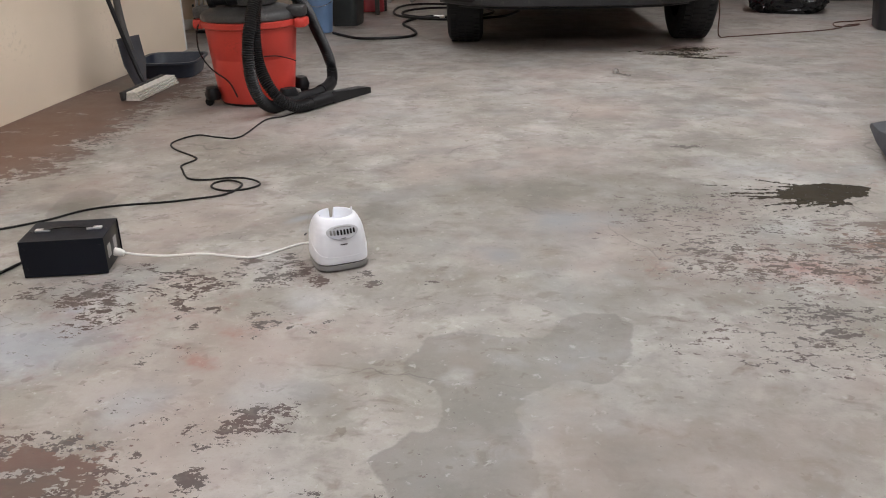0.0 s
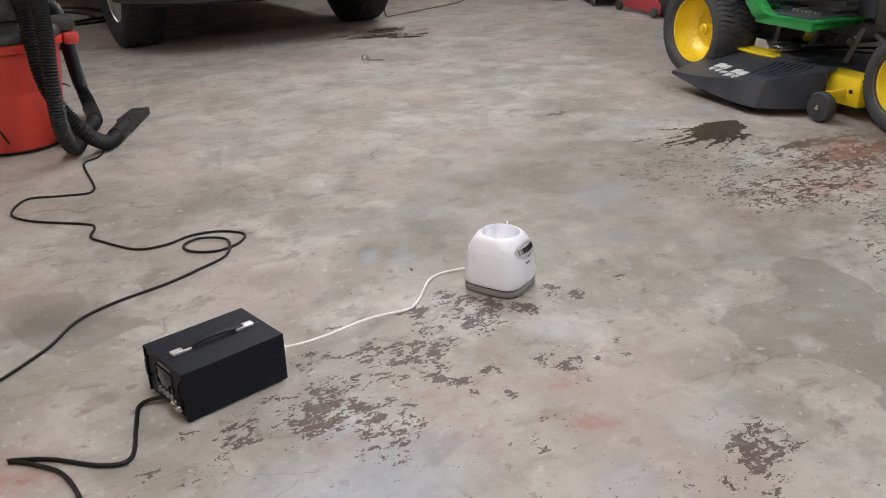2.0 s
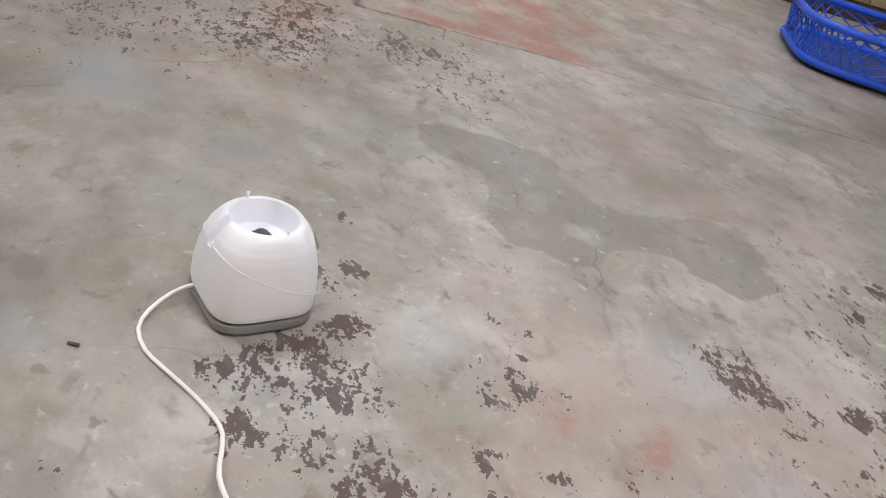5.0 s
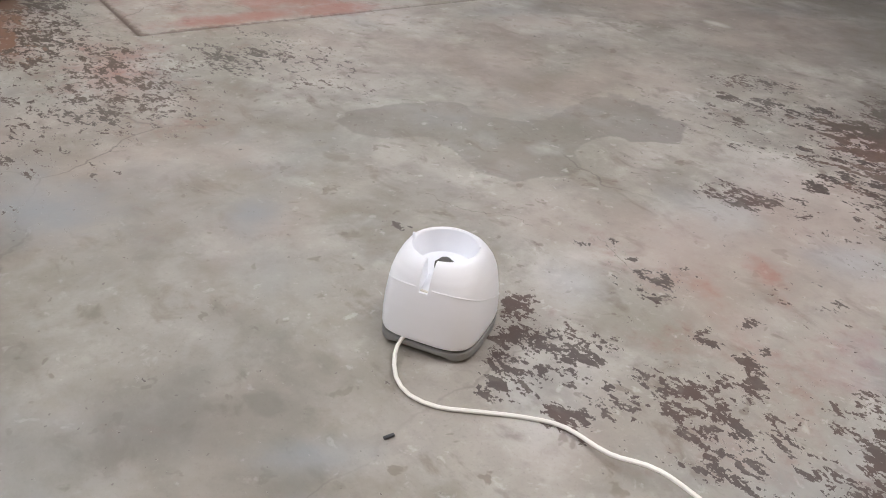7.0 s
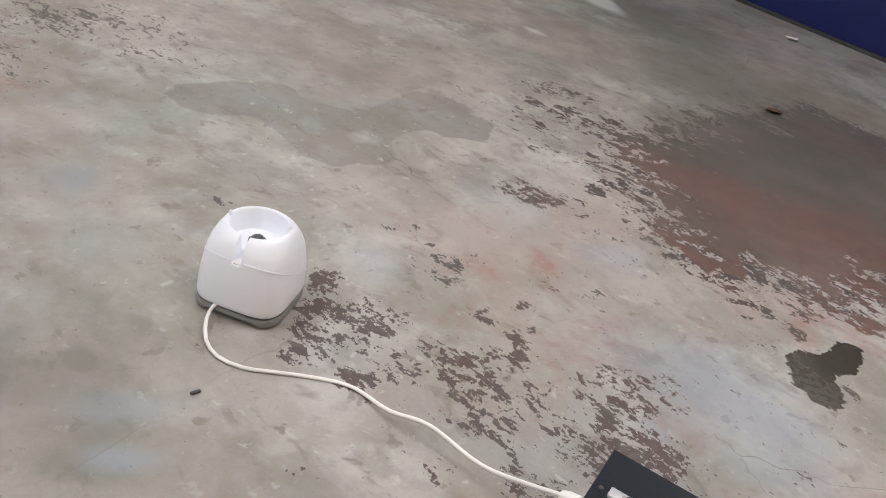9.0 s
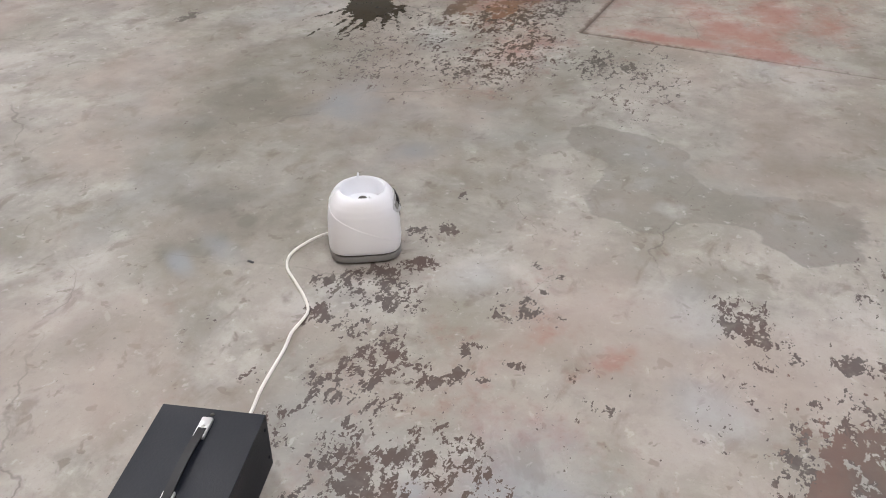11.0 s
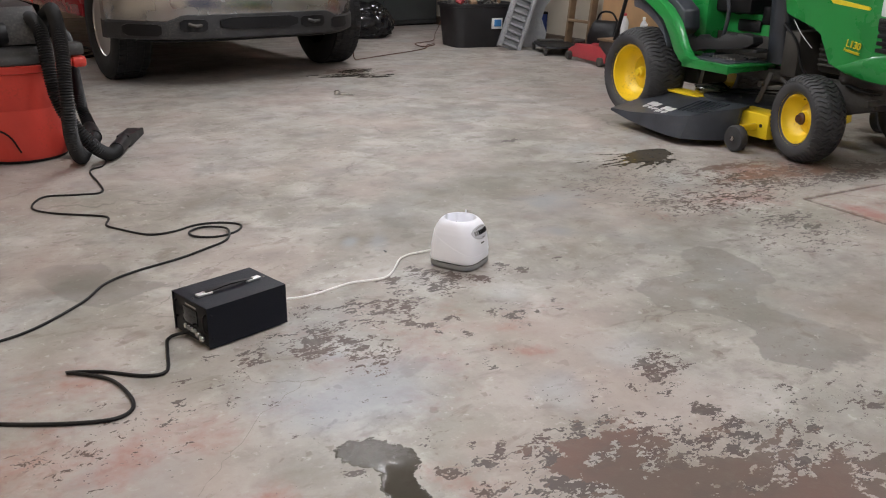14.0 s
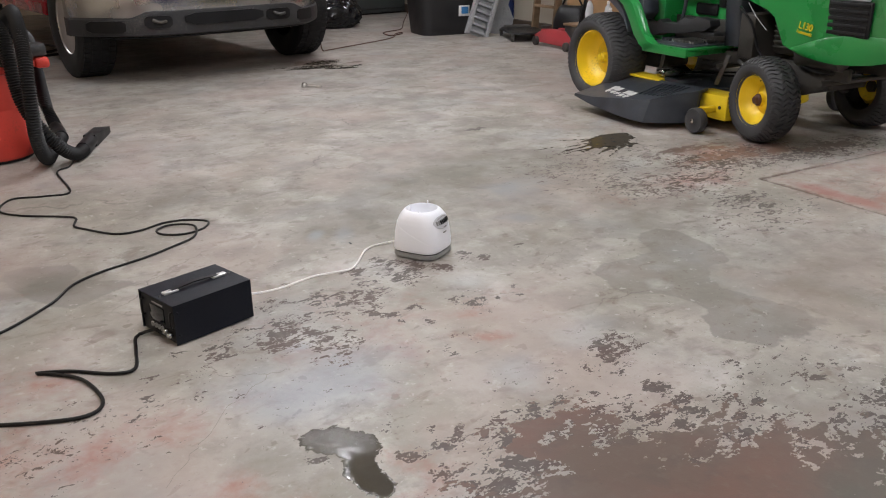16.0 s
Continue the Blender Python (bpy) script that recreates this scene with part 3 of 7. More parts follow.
idx = np.arange(nv * nu).reshape(nv, nu)
quads = np.stack([idx[:-1, :-1], idx[:-1, 1:], idx[1:, 1:], idx[1:, :-1]], -1).reshape(-1, 4)
fm = bpy.data.meshes.new("floor")
fm.vertices.add(nv * nu)
fm.vertices.foreach_set("co", np.stack([X, Y, groove], -1).ravel())
fm.loops.add(quads.size)
fm.loops.foreach_set("vertex_index", quads.ravel())
fm.polygons.add(len(quads))
fm.polygons.foreach_set("loop_start", np.arange(0, quads.size, 4))
fm.update()
fm.validate()
for key, field in (("brown", brown), ("peel", peel), ("patch", patch), ("wet", wet), ("dark", dark), ("red", red), ("blue", blue), ("pale", pale), ("pool", pool), ("sheen", sheen), ("seam", seam), ("joint", (groove < 0) * 1.0)):
    fm.attributes.new(key, "FLOAT", "POINT").data.foreach_set("value", field.ravel())
floor = tagged(new("floor", fm), "worn grey concrete floor with peeling brown paint, stains and puddles", "floor", kind="structure")


def concrete():
    m = bpy.data.materials.new("worn_concrete")
    m.use_nodes = True
    nt = m.node_tree
    n, l = nt.nodes, nt.links
    p = n["Principled BSDF"]
    tc = n.new("ShaderNodeTexCoord")

    def num(op, a, b=None, c=None, clamp=False):
        k = n.new("ShaderNodeMath")
        k.operation, k.use_clamp = op, clamp
        for i, v in enumerate((a, b, c)):
            if v is None:
                continue
            if isinstance(v, (int, float)):
                k.inputs[i].default_value = v
            else:
                l.new(v, k.inputs[i])
        return k.outputs[0]

    def grain(scale, detail=4.0, rough=0.55, distort=0.0, stretch=(1, 1, 1), shift=(0, 0, 0)):
        mp = n.new("ShaderNodeMapping")
        mp.inputs["Scale"].default_value, mp.inputs["Location"].default_value = stretch, shift
        mp.inputs["Rotation"].default_value = (0, 0, radians(8))
        l.new(tc.outputs["Object"], mp.inputs[0])
        t = n.new("ShaderNodeTexNoise")
        t.inputs["Scale"].default_value, t.inputs["Detail"].default_value = scale, detail
        t.inputs["Roughness"].default_value, t.inputs["Distortion"].default_value = rough, distort
        l.new(mp.outputs[0], t.inputs["Vector"])
        return t.outputs[0]

    def step(v, lo, hi, a=0.0, b=1.0):
        k = n.new("ShaderNodeMapRange")
        k.interpolation_type = "SMOOTHSTEP"
        l.new(v, k.inputs[0])
        for i, q in zip((1, 2, 3, 4), (lo, hi, a, b)):
            k.inputs[i].default_value = q
        return k.outputs[0]

    def attr(name):
        k = n.new("ShaderNodeAttribute")
        k.attribute_name = name
        return k.outputs["Fac"]

    def mix(f, a, b):
        k = n.new("ShaderNodeMix")
        k.data_type = "RGBA"
        if isinstance(f, (int, float)):
            k.inputs[0].default_value = f
        else:
            l.new(f, k.inputs[0])
        for i, v in ((6, a), (7, b)):
            if isinstance(v, tuple):
                k.inputs[i].default_value = (*v, 1)
            else:
                l.new(v, k.inputs[i])
        return k.outputs[2]

    broad, mid, fine, tiny = grain(1.1, 4, 0.55, 0.2), grain(6, 6, 0.6, 0.15), grain(38, 5, 0.6), grain(220, 3)
    cloud = grain(2.4, 5, 0.58, 0.25, (1, 1, 1), (3, 1, 0))
    col = mix(step(broad, 0.35, 0.65), LIGHT_C, WARM_C)
    col = mix(step(cloud, 0.36, 0.68, 0, 0.85), col, GREEN_C)
    col = mix(step(mid, 0.48, 0.72, 0, 0.22), col, DARK_C)
    col = mix(step(grain(4.5, 6, 0.6, 0.3, shift=(7, 2, 0)), 0.50, 0.70, 0, 0.46), col, PALE_C)
    col = mix(step(grain(13, 6, 0.6, 0.3, shift=(1, 5, 0)), 0.54, 0.70, 0, 0.30), col, DARK_C)
    col = mix(step(grain(7.5, 5, 0.58, 0.3, shift=(15, 7, 0)), 0.53, 0.66, 0, 0.60), col, GREEN_C)
    col = mix(step(fine, 0.52, 0.75, 0, 0.3), col, DARK_C)
    col = mix(step(grain(70, 4, 0.65, shift=(9, 4, 0)), 0.54, 0.76, 0, 0.2), col, PALE_C)
    col = mix(step(tiny, 0.55, 0.75, 0, 0.25), col, DARK_C)
    # old damp patch
    edge = num("MULTIPLY_ADD", grain(14, 5, 0.6), 0.9, -0.45)
    patch_m = step(num("MULTIPLY_ADD", edge, 1.0, attr("patch")), 0.42, 0.60)
    col = mix(num("MULTIPLY", patch_m, step(cloud, 0.32, 0.66, 0.64, 0.44)), col, PATCH_C)
    # hand-sized smears and small drips
    col = mix(step(grain(10, 5, 0.6, 0.5, (0.8, 1.2, 1), (21, 3, 0)), 0.56, 0.69, 0, 0.62), col, SMEAR_C)
    col = mix(step(grain(22, 3, 0.55, 0.4, shift=(4, 17, 0)), 0.64, 0.69, 0, 0.6), col, SMEAR_C)
    col = mix(step(grain(3.6, 5, 0.6, 0.4, shift=(19, 23, 0)), 0.49, 0.66, 0, 0.42), col, DAMP_SHADE_C)
    col = mix(step(grain(30, 4, 0.6, 0.4, shift=(14, 11, 0)), 0.62, 0.70, 0, 0.4), col, PALE_C)
    # long soft tints
    col = mix(step(grain(1.7, 4, 0.55, 0.3, shift=(12, 3, 0)), 0.45, 0.68, 0, 0.52), col, (0.385, 0.305, 0.275))
    col = mix(step(grain(2.1, 4, 0.55, 0.3, shift=(2, 14, 0)), 0.52, 0.70, 0, 0.30), col, (0.320, 0.346, 0.366))
    wob = num("MULTIPLY_ADD", mid, 0.8, -0.40)
    # stains and the painted truck shade both mix towards one dark colour
    col = mix(step(num("ADD", attr("dark"), wob), 0.15, 0.95, 0, 0.75), col, DAMP_SHADE_C)
    col = mix(step(num("ADD", attr("red"), num("ADD", num("MULTIPLY_ADD", mid, 1.3, -0.65), num("MULTIPLY_ADD", fine, 0.7, -0.35))), 0.15, 0.9, 0, 0.72), col, RED_C)
    col = mix(step(num("ADD", attr("blue"), num("MULTIPLY_ADD", mid, 1.0, -0.5)), 0.15, 0.95, 0, 0.55), col, BLUE_C)
    col = mix(step(num("ADD", attr("pale"), wob), 0.25, 0.75, 0, 0.9), col, PALE_C)
    # flaked paint: islands whose number grows with the density
    flake = num("MULTIPLY", grain(10, 4, 0.6, 0.6, (0.8, 1.1, 1), (8, 8, 0)), 0.12)
    flake = num("MULTIPLY_ADD", grain(24, 5, 0.62, 0.9, (0.75, 1.1, 1)), 0.34, flake)
    flake = num("MULTIPLY_ADD", grain(58, 4, 0.6, 0.7, (0.65, 1.15, 1), (5, 3, 0)), 0.33, flake)
    flake = num("MULTIPLY_ADD", grain(140, 3, 0.6, 0.3, shift=(2, 6, 0)), 0.20, flake)
    level = num("MULTIPLY_ADD", attr("peel"), -0.20, 0.672)
    over = num("SUBTRACT", flake, level)
    flakes = step(over, -0.003, 0.005)
    rim = num("SUBTRACT", step(over, -0.016, -0.003), flakes, clamp=True)
    old = mix(step(grain(5, 4, 0.6, shift=(2, 9, 0)), 0.42, 0.62), FLAKE_C, FLAKE_R)
    old = mix(step(grain(30, 4, 0.6, shift=(3, 19, 0)), 0.48, 0.70, 0, 0.5), old, WORN_C)
    old = mix(step(attr("red"), 0.12, 0.45, 0, 0.7), old, RUST_C)
    col = mix(num("MULTIPLY", rim, 0.25), col, PALE_C)
    col = mix(num("MULTIPLY", flakes, 0.96), col, old)
    # solid paint with bare islands
    solid = num("ADD", attr("brown"), num("MULTIPLY_ADD", flake, 1.3, -0.65))
    solid = num("ADD", solid, num("MULTIPLY_ADD", grain(19, 3, 0.5, 0.5, (0.85, 1.1, 1), (11, 2, 0)), 0.9, -0.45))
    solid = num("ADD", solid, num("MULTIPLY_ADD", grain(6, 4, 0.6, 0.4, (0.8, 1.2, 1), (6, 1, 0)), 1.5, -0.75))
    solid = step(solid, 0.50, 0.53)
    ground = mix(num("ADD", step(attr("dark"), 0.2, 0.8, 0, 0.7), step(grain(2.2, 4, 0.6, shift=(4, 4, 0)), 0.36, 0.6, 0, 0.55), None, True), BROWN_C, BROWN_G)
    ground = mix(step(grain(3.2, 5, 0.6, 0.3, shift=(17, 5, 0)), 0.46, 0.68, 0, 0.40), ground, WORN_C)
    ground = mix(step(grain(11, 5, 0.6, 0.3, shift=(7, 15, 0)), 0.50, 0.68, 0, 0.35), ground, FLAKE_C)
    ground = mix(step(attr("red"), 0.10, 0.45, 0, 0.75), ground, OCHRE_C)
    col = mix(solid, col, mix(step(fine, 0.5, 0.8, 0, 0.3), ground, DARK_C))
    wet_m = num("ADD", attr("wet"), num("MULTIPLY_ADD", grain(55, 4, 0.6, 0.5, shift=(3, 5, 0)), 1.1, -0.55))
    wet_f = num("ADD", wet_m, num("MULTIPLY", edge, 0.9))
    wet_m = step(wet_f, 0.44, 0.52)
    pool_m = step(num("ADD", attr("pool"), num("MULTIPLY_ADD", grain(75, 3, 0.6, 0.4, shift=(6, 6, 0)), 1.2, -0.6)), 0.42, 0.52)
    col = mix(num("MULTIPLY", wet_m, num("MULTIPLY_ADD", attr("sheen"), -0.10, 0.93)), col, WET_C)
    # hair cracks
    vor = n.new("ShaderNodeTexVoronoi")
    vor.feature, vor.inputs["Scale"].default_value = "DISTANCE_TO_EDGE", 0.9
    warp = n.new("ShaderNodeVectorMath")
    warp.operation = "MULTIPLY_ADD"
    nz = n.new("ShaderNodeTexNoise")
    nz.inputs["Scale"].default_value, nz.inputs["Detail"].default_value = 2.5, 6
    l.new(tc.outputs["Object"], nz.inputs["Vector"])
    l.new(nz.outputs["Color"], warp.inputs[0])
    warp.inputs[1].default_value = (0.5, 0.5, 0)
    l.new(tc.outputs["Object"], warp.inputs[2])
    l.new(warp.outputs[0], vor.inputs["Vector"])
    crack = num("MULTIPLY", step(vor.outputs["Distance"], 0.0, 0.0042, 1, 0), step(broad, 0.48, 0.6, 0, 0.5))
    col = mix(crack, col, FLAKE_C)
    worn = step(num("ADD", attr("seam"), num("MULTIPLY_ADD", grain(28, 4, 0.6, 0.4, shift=(9, 1, 0)), 2.2, -1.1)), 0.30, 0.9, 0, 0.55)
    col = mix(worn, col, RUST_C)
    col = mix(num("MULTIPLY", attr("joint"), 0.7), col, FLAKE_R)
    # grit
    grit = step(grain(95, 2, 0.4, shift=(1, 8, 0)), 0.735, 0.75)
    col = mix(num("MULTIPLY", grit, 0.5), col, FLAKE_C)
    l.new(col, p.inputs["Base Color"])
    dry = num("MULTIPLY_ADD", mid, 0.25, 0.40)
    dry = num("ADD", dry, num("MULTIPLY", solid, -0.06))
    k = n.new("ShaderNodeMix")
    l.new(wet_m, k.inputs[0])
    l.new(dry, k.inputs[2])
    calm = num("MULTIPLY", step(grain(9, 4, 0.6, shift=(3, 3, 0)), 0.40, 0.46, 0.14, 0.035), num("MULTIPLY_ADD", pool_m, -0.95, 1.0))
    calm = num("MAXIMUM", calm, num("MULTIPLY", attr("sheen"), step(grain(60, 4, 0.65, shift=(7, 9, 0)), 0.36, 0.60, 0.16, 0.50)))
    l.new(num("MAXIMUM", calm, 0.02), k.inputs[3])
    l.new(k.outputs[0], p.inputs["Roughness"])
    film = num("MULTIPLY", wet_m, step(grain(30, 4, 0.65, shift=(5, 9, 0)), 0.61, 0.65))
    l.new(num("ADD", num("MULTIPLY_ADD", wet_m, -0.28, 0.30), num("MULTIPLY", num("MAXIMUM", film, num("MULTIPLY", wet_m, num("MAXIMUM", num("MULTIPLY", pool_m, 0.8), num("MULTIPLY", attr("sheen"), 0.3)))), 0.42)), p.inputs["Specular IOR Level"])
    b = n.new("ShaderNodeBump")
    b.inputs["Strength"].default_value, b.inputs["Distance"].default_value = 0.5, 0.002
    high = num("ADD", num("MULTIPLY", tiny, 0.22), num("MULTIPLY", fine, 0.5))
    high = num("ADD", high, num("MULTIPLY", num("MAXIMUM", flakes, solid), 0.6))
    ripple = num("MULTIPLY", grain(45, 2, 0.5, shift=(2, 2, 0)), 0.10)
    spark = num("MULTIPLY", attr("sheen"), num("MULTIPLY", grain(260, 2, 0.5, shift=(4, 1, 0)), 0.35))
    meniscus = num("MULTIPLY", step(wet_f, 0.44, 0.64), 0.9)
    l.new(num("ADD", num("MULTIPLY", high, num("SUBTRACT", 1.0, wet_m)), num("MULTIPLY", num("ADD", num("ADD", ripple, spark), meniscus), wet_m)), b.inputs["Height"])
    l.new(b.outputs[0], p.inputs["Normal"])
    return m


LIGHT_C, WARM_C, GREEN_C, DARK_C, PALE_C = (0.392, 0.372, 0.348), (0.364, 0.329, 0.294), (0.250, 0.233, 0.196), (0.170, 0.152, 0.138), (0.560, 0.546, 0.520)
DAMP_SHADE_C, RED_C, BLUE_C, PATCH_C, WET_C = (0.142, 0.130, 0.108), (0.315, 0.132, 0.106), (0.285, 0.320, 0.365), (0.156, 0.147, 0.135), (0.038, 0.032, 0.022)
FLAKE_C, FLAKE_R, BROWN_C, BROWN_G = (0.084, 0.070, 0.064), (0.092, 0.062, 0.053), (0.148, 0.087, 0.070), (0.104, 0.092, 0.077)
SMEAR_C, WORN_C, RUST_C, OCHRE_C = (0.162, 0.136, 0.110), (0.170, 0.145, 0.132), (0.092, 0.057, 0.040), (0.190, 0.100, 0.062)
fm.materials.append(concrete())


# hair cracks that wander over the slab
random.seed(31)
for crack_line in ([(-0.889, 1.949), (-0.947, 1.954), (-1.026, 1.91), (-1.096, 1.875), (-1.176, 1.794), (-1.233, 1.753), (-1.30, 1.69)], [(-1.05, 2.095), (-1.035, 2.014), (-0.989, 1.988), (-0.947, 1.954)],
                   [(0.174, 2.075), (0.104, 2.069), (0.061, 2.05), (0.024, 2.012), (-0.016, 1.999), (-0.049, 1.998)], [(-0.249, 1.964), (-0.19, 1.936), (-0.146, 1.923)]):
    fine = []
    for (ax, ay), (bx, by) in zip(crack_line, crack_line[1:]):
        for k in range(4):
            fine.append((ax + (bx - ax) * k / 4 + random.uniform(-0.006, 0.006), ay + (by - ay) * k / 4 + random.uniform(-0.006, 0.006), 0.0))
    fine.append((*crack_line[-1], 0.0))
    part("crack", tube(B(), fine, (0.0005, 0.00035), 6, 0.02), CRACK_M, floor, "fine dark hair crack")


# ---- walls and ceiling ----
def wall(name, a, b, height, thick, material, label, z0=-0.02):
    """A wall whose inner face runs from a to b; thick to the right of that line."""
    ax, ay = a
    bx, by = b
    ln = math.hypot(bx - ax, by - ay)
    m = Matrix.Translation((ax, ay, 0)) @ Matrix.Rotation(math.atan2(by - ay, bx - ax), 4, "Z")
    ob = part(name, box(B(), (ln / 2, -thick / 2, (height + z0) / 2), (ln, thick, height - z0)), material, flat=True)
    ob.matrix_world = m
    return tagged(ob, label, "wall", kind="structure")


def room_xy(u, v):
    return CO * u + SI * v, -SI * u + CO * v


H_ROOM = 2.62
wall("wall_west", (-2.0, 6.45), (-2.47, -2.1), H_ROOM, 0.12, TAN, "tan painted plain interior wall")
wall("wall_west_niche_side", (-2.9, 6.57), (-2.12, 6.45), H_ROOM, 0.1, TAN, "tan painted side of a wall recess")
wall("wall_west_niche_back", (-2.75, 7.9), (-2.75, 6.5), H_ROOM, 0.1, TAN, "tan painted back of a wall recess")
wall("wall_west_niche_end", (-1.80, 7.62), (-2.80, 7.62), H_ROOM, 0.1, TAN, "tan painted end of a wall recess")
wall("wall_west_rear", (-1.1, 12.6), (-1.84, 7.2), H_ROOM, 0.12, TAN, "tan painted rear stretch of wall")
wall("wall_north", room_xy(3.6, 12.2), room_xy(-3.6, 12.2), H_ROOM, 0.12, TAN, "tan painted far end wall")
wall("wall_south", room_xy(-3.6, -1.75), room_xy(3.6, -1.75), H_ROOM, 0.1, TAN, "tan painted wall behind the door")
ceiling = part("ceiling", box(B(), (0, 5.2, H_ROOM + 0.06), (7.4, 14.8, 0.12)), CEIL, flat=True)
ceiling.matrix_world = ROOM
tagged(ceiling, "plain grey-tan board garage ceiling", "ceiling", kind="structure")

# block wall: courses of separate blocks down low, plain above
east = thing("wall_east", ROOM @ pose(3.40, -1.75, 0), "tan painted concrete block wall with a dark base", "wall", kind="structure")
part("wall_core", box(B(), (0.13, 6.97, H_ROOM / 2), (0.2, 13.95, H_ROOM)), mat("plain_wall_paint", (0.42, 0.38, 0.31), 0.65, var=0.1, scale=2, bump=0.2, fine=50), east, flat=True)
part("base_strip", box(B(), (0.005, 6.97, 0.05), (0.05, 13.95, 0.10), 0.004), mat("dark_base_paint", (0.07, 0.05, 0.035), 0.6, var=0.2), east)
blk = box(B(), (0, 0, 0), (0.03, 0.388, 0.188), 0.006)
blk_me = None
for course in range(3):
    for k in range(34):
        y = 0.2 + k * 0.4 + (0.2 if course % 2 else 0)
        if y > 5.6:
            continue
        if blk_me is None:
            first = part("block", blk, BLOCK, east)
            blk_me = first.data
            o = first
        else:
            o = new("block", blk_me)
            o.parent = east
        o.location = (0.022, y, 0.2 + course * 0.2)

# blue sectional door behind
door = thing("door_1", ROOM @ pose(-1.9, -1.585, 0), "dark navy painted sectional garage door, closed", "garage door", kind="structure")
for k in range(4):
    part("door_panel", box(B(), (2.2, 0, 0.285 + k * 0.54), (4.4, 0.05, 0.53), 0.012), NAVY, door)
part("bottom_seal", box(B(), (2.2, 0, 0.01), (4.4, 0.04, 0.02), 0.004), RUBBER, door)

# ceiling fixtures, unseen: one implied by the puddle's reflection, four added for fill
for lx, ly, watts in LAMPS:
    fx = thing("ceiling_fill_light", pose(lx, ly, 0, 0, 0, TURN_ROOM), "white twin-tube fluorescent ceiling fixture, lit, unseen and placed for light", "ceiling light", "ceiling lights")
    glow = lit_tube(watts)
    part("housing", box(B(), (0, 0, 2.595), (0.24, 2.44, 0.05), 0.008), LABEL_W, fx)
    for sx in (-0.03, 0.03):
        part("tube", lathe(B(), [(0.013, -1.17), (0.019, -1.16), (0.019, 1.16), (0.013, 1.17)], 12, Matrix.Translation((sx, 0, 2.545)) @ Matrix.Rotation(radians(90), 4, "X")), glow, fx)


# ---- the kitchen blender's motor base on the floor ----
mixer = thing("blender_base", pose(-0.183, 2.357, 0, 0, 0, 24), "white plastic kitchen blender motor base without its jar, on the floor", "blender base")
LEVELS = [(0.0235, 0.0765, 3.9), (0.030, 0.0780, 3.8), (0.050, 0.0782, 3.6), (0.075, 0.0774, 3.3), (0.096, 0.0752, 3.05), (0.112, 0.0732, 2.85), (0.126, 0.0695, 2.6),
          (0.138, 0.0640, 2.35), (0.1462, 0.0584, 2.15), (0.1502, 0.0532, 2.0), (0.1512, 0.0502, 2.0), (0.1490, 0.0482, 2.0), (0.126, 0.0462, 2.0), (0.112, 0.0435, 2.0), (0.110, 0.02, 2.0)]
SWEEP = sorted({float(v) for v in range(0, 360, 2)} | {74 + 0.4 * i for i in range(81)})
dense = []
for (z0, a0, e0), (z1, a1, e1) in zip(LEVELS, LEVELS[1:]):
    n = max(1, int(max(abs(z1 - z0), abs(a1 - a0)) / 0.003))
    dense += [(z0 + (z1 - z0) * i / n, a0 + (a1 - a0) * i / n, e0 + (e1 - e0) * i / n, z0 >= 0.1508 or a0 < 0.0505) for i in range(n)]
dense.append((*LEVELS[-1], True))
rings = []
for z, a, e, inside in dense:
    ring = []
    for deg in SWEEP:
        c, s = math.cos(radians(deg)), math.sin(radians(deg))
        r = a / (abs(c) ** e + abs(s) ** e) ** (1 / e)
        deep = 1.0 if inside else 1 + 0.03 * min(1, max(0, (0.15 - z) / 0.06))
        x, y, zz = r * c, r * s * deep, z
        # a narrow channel sloping down through the back of the rim
        if y > 0.03:
            k = min(1.0, max(0.0, (0.0078 - abs(x)) / 0.0014))
            zz = z + (min(z, 0.122 - (y - 0.046) * 0.50) - z) * k
        ring.append((x, y, zz))
    rings.append(ring)
body = part("body", loft(B(), rings), WHITE, mixer, "glossy white body", angle=30)
def arched(ring):
    """Lifts the underside into a low arch along the back."""
    return [(x, y, z + max(0.0, 0.0135 - z) * 0.8 * min(1, max(0, (0.052 - abs(x)) / 0.012)) * (1 if y > 0.05 else 0)) for x, y, z in ring]


part("base_plate", loft(B(), [arched(rounded(0.0735, 0.0765, 3.8, 96, 0.0035)), arched(rounded(0.0772, 0.0800, 3.8, 96, 0.0055)), rounded(0.0778, 0.0806, 3.8, 96, 0.0170), rounded(0.0766, 0.0794, 3.8, 96, 0.0190), rounded(0.0700, 0.0730, 3.8, 96, 0.0192)]),
     PLATE, mixer, "grey base plate")
# a black ring puts the gap's shade into colour
part("shadow_gap", loft(B(), [rounded(0.0725, 0.0752, 3.8, 64, 0.0185), rounded(0.0725, 0.0752, 3.8, 64, 0.0245)]), BLACK_PL, mixer, "black ring for the shade in the gap under the body")
for sx in (-0.053, 0.053):
    for sy in (-0.053, 0.053):
        part("foot", lathe(B(), [(0.008, 0), (0.009, 0.001), (0.009, 0.006)], 12, Matrix.Translation((sx, sy, 0))), RUBBER, mixer)
seam = []
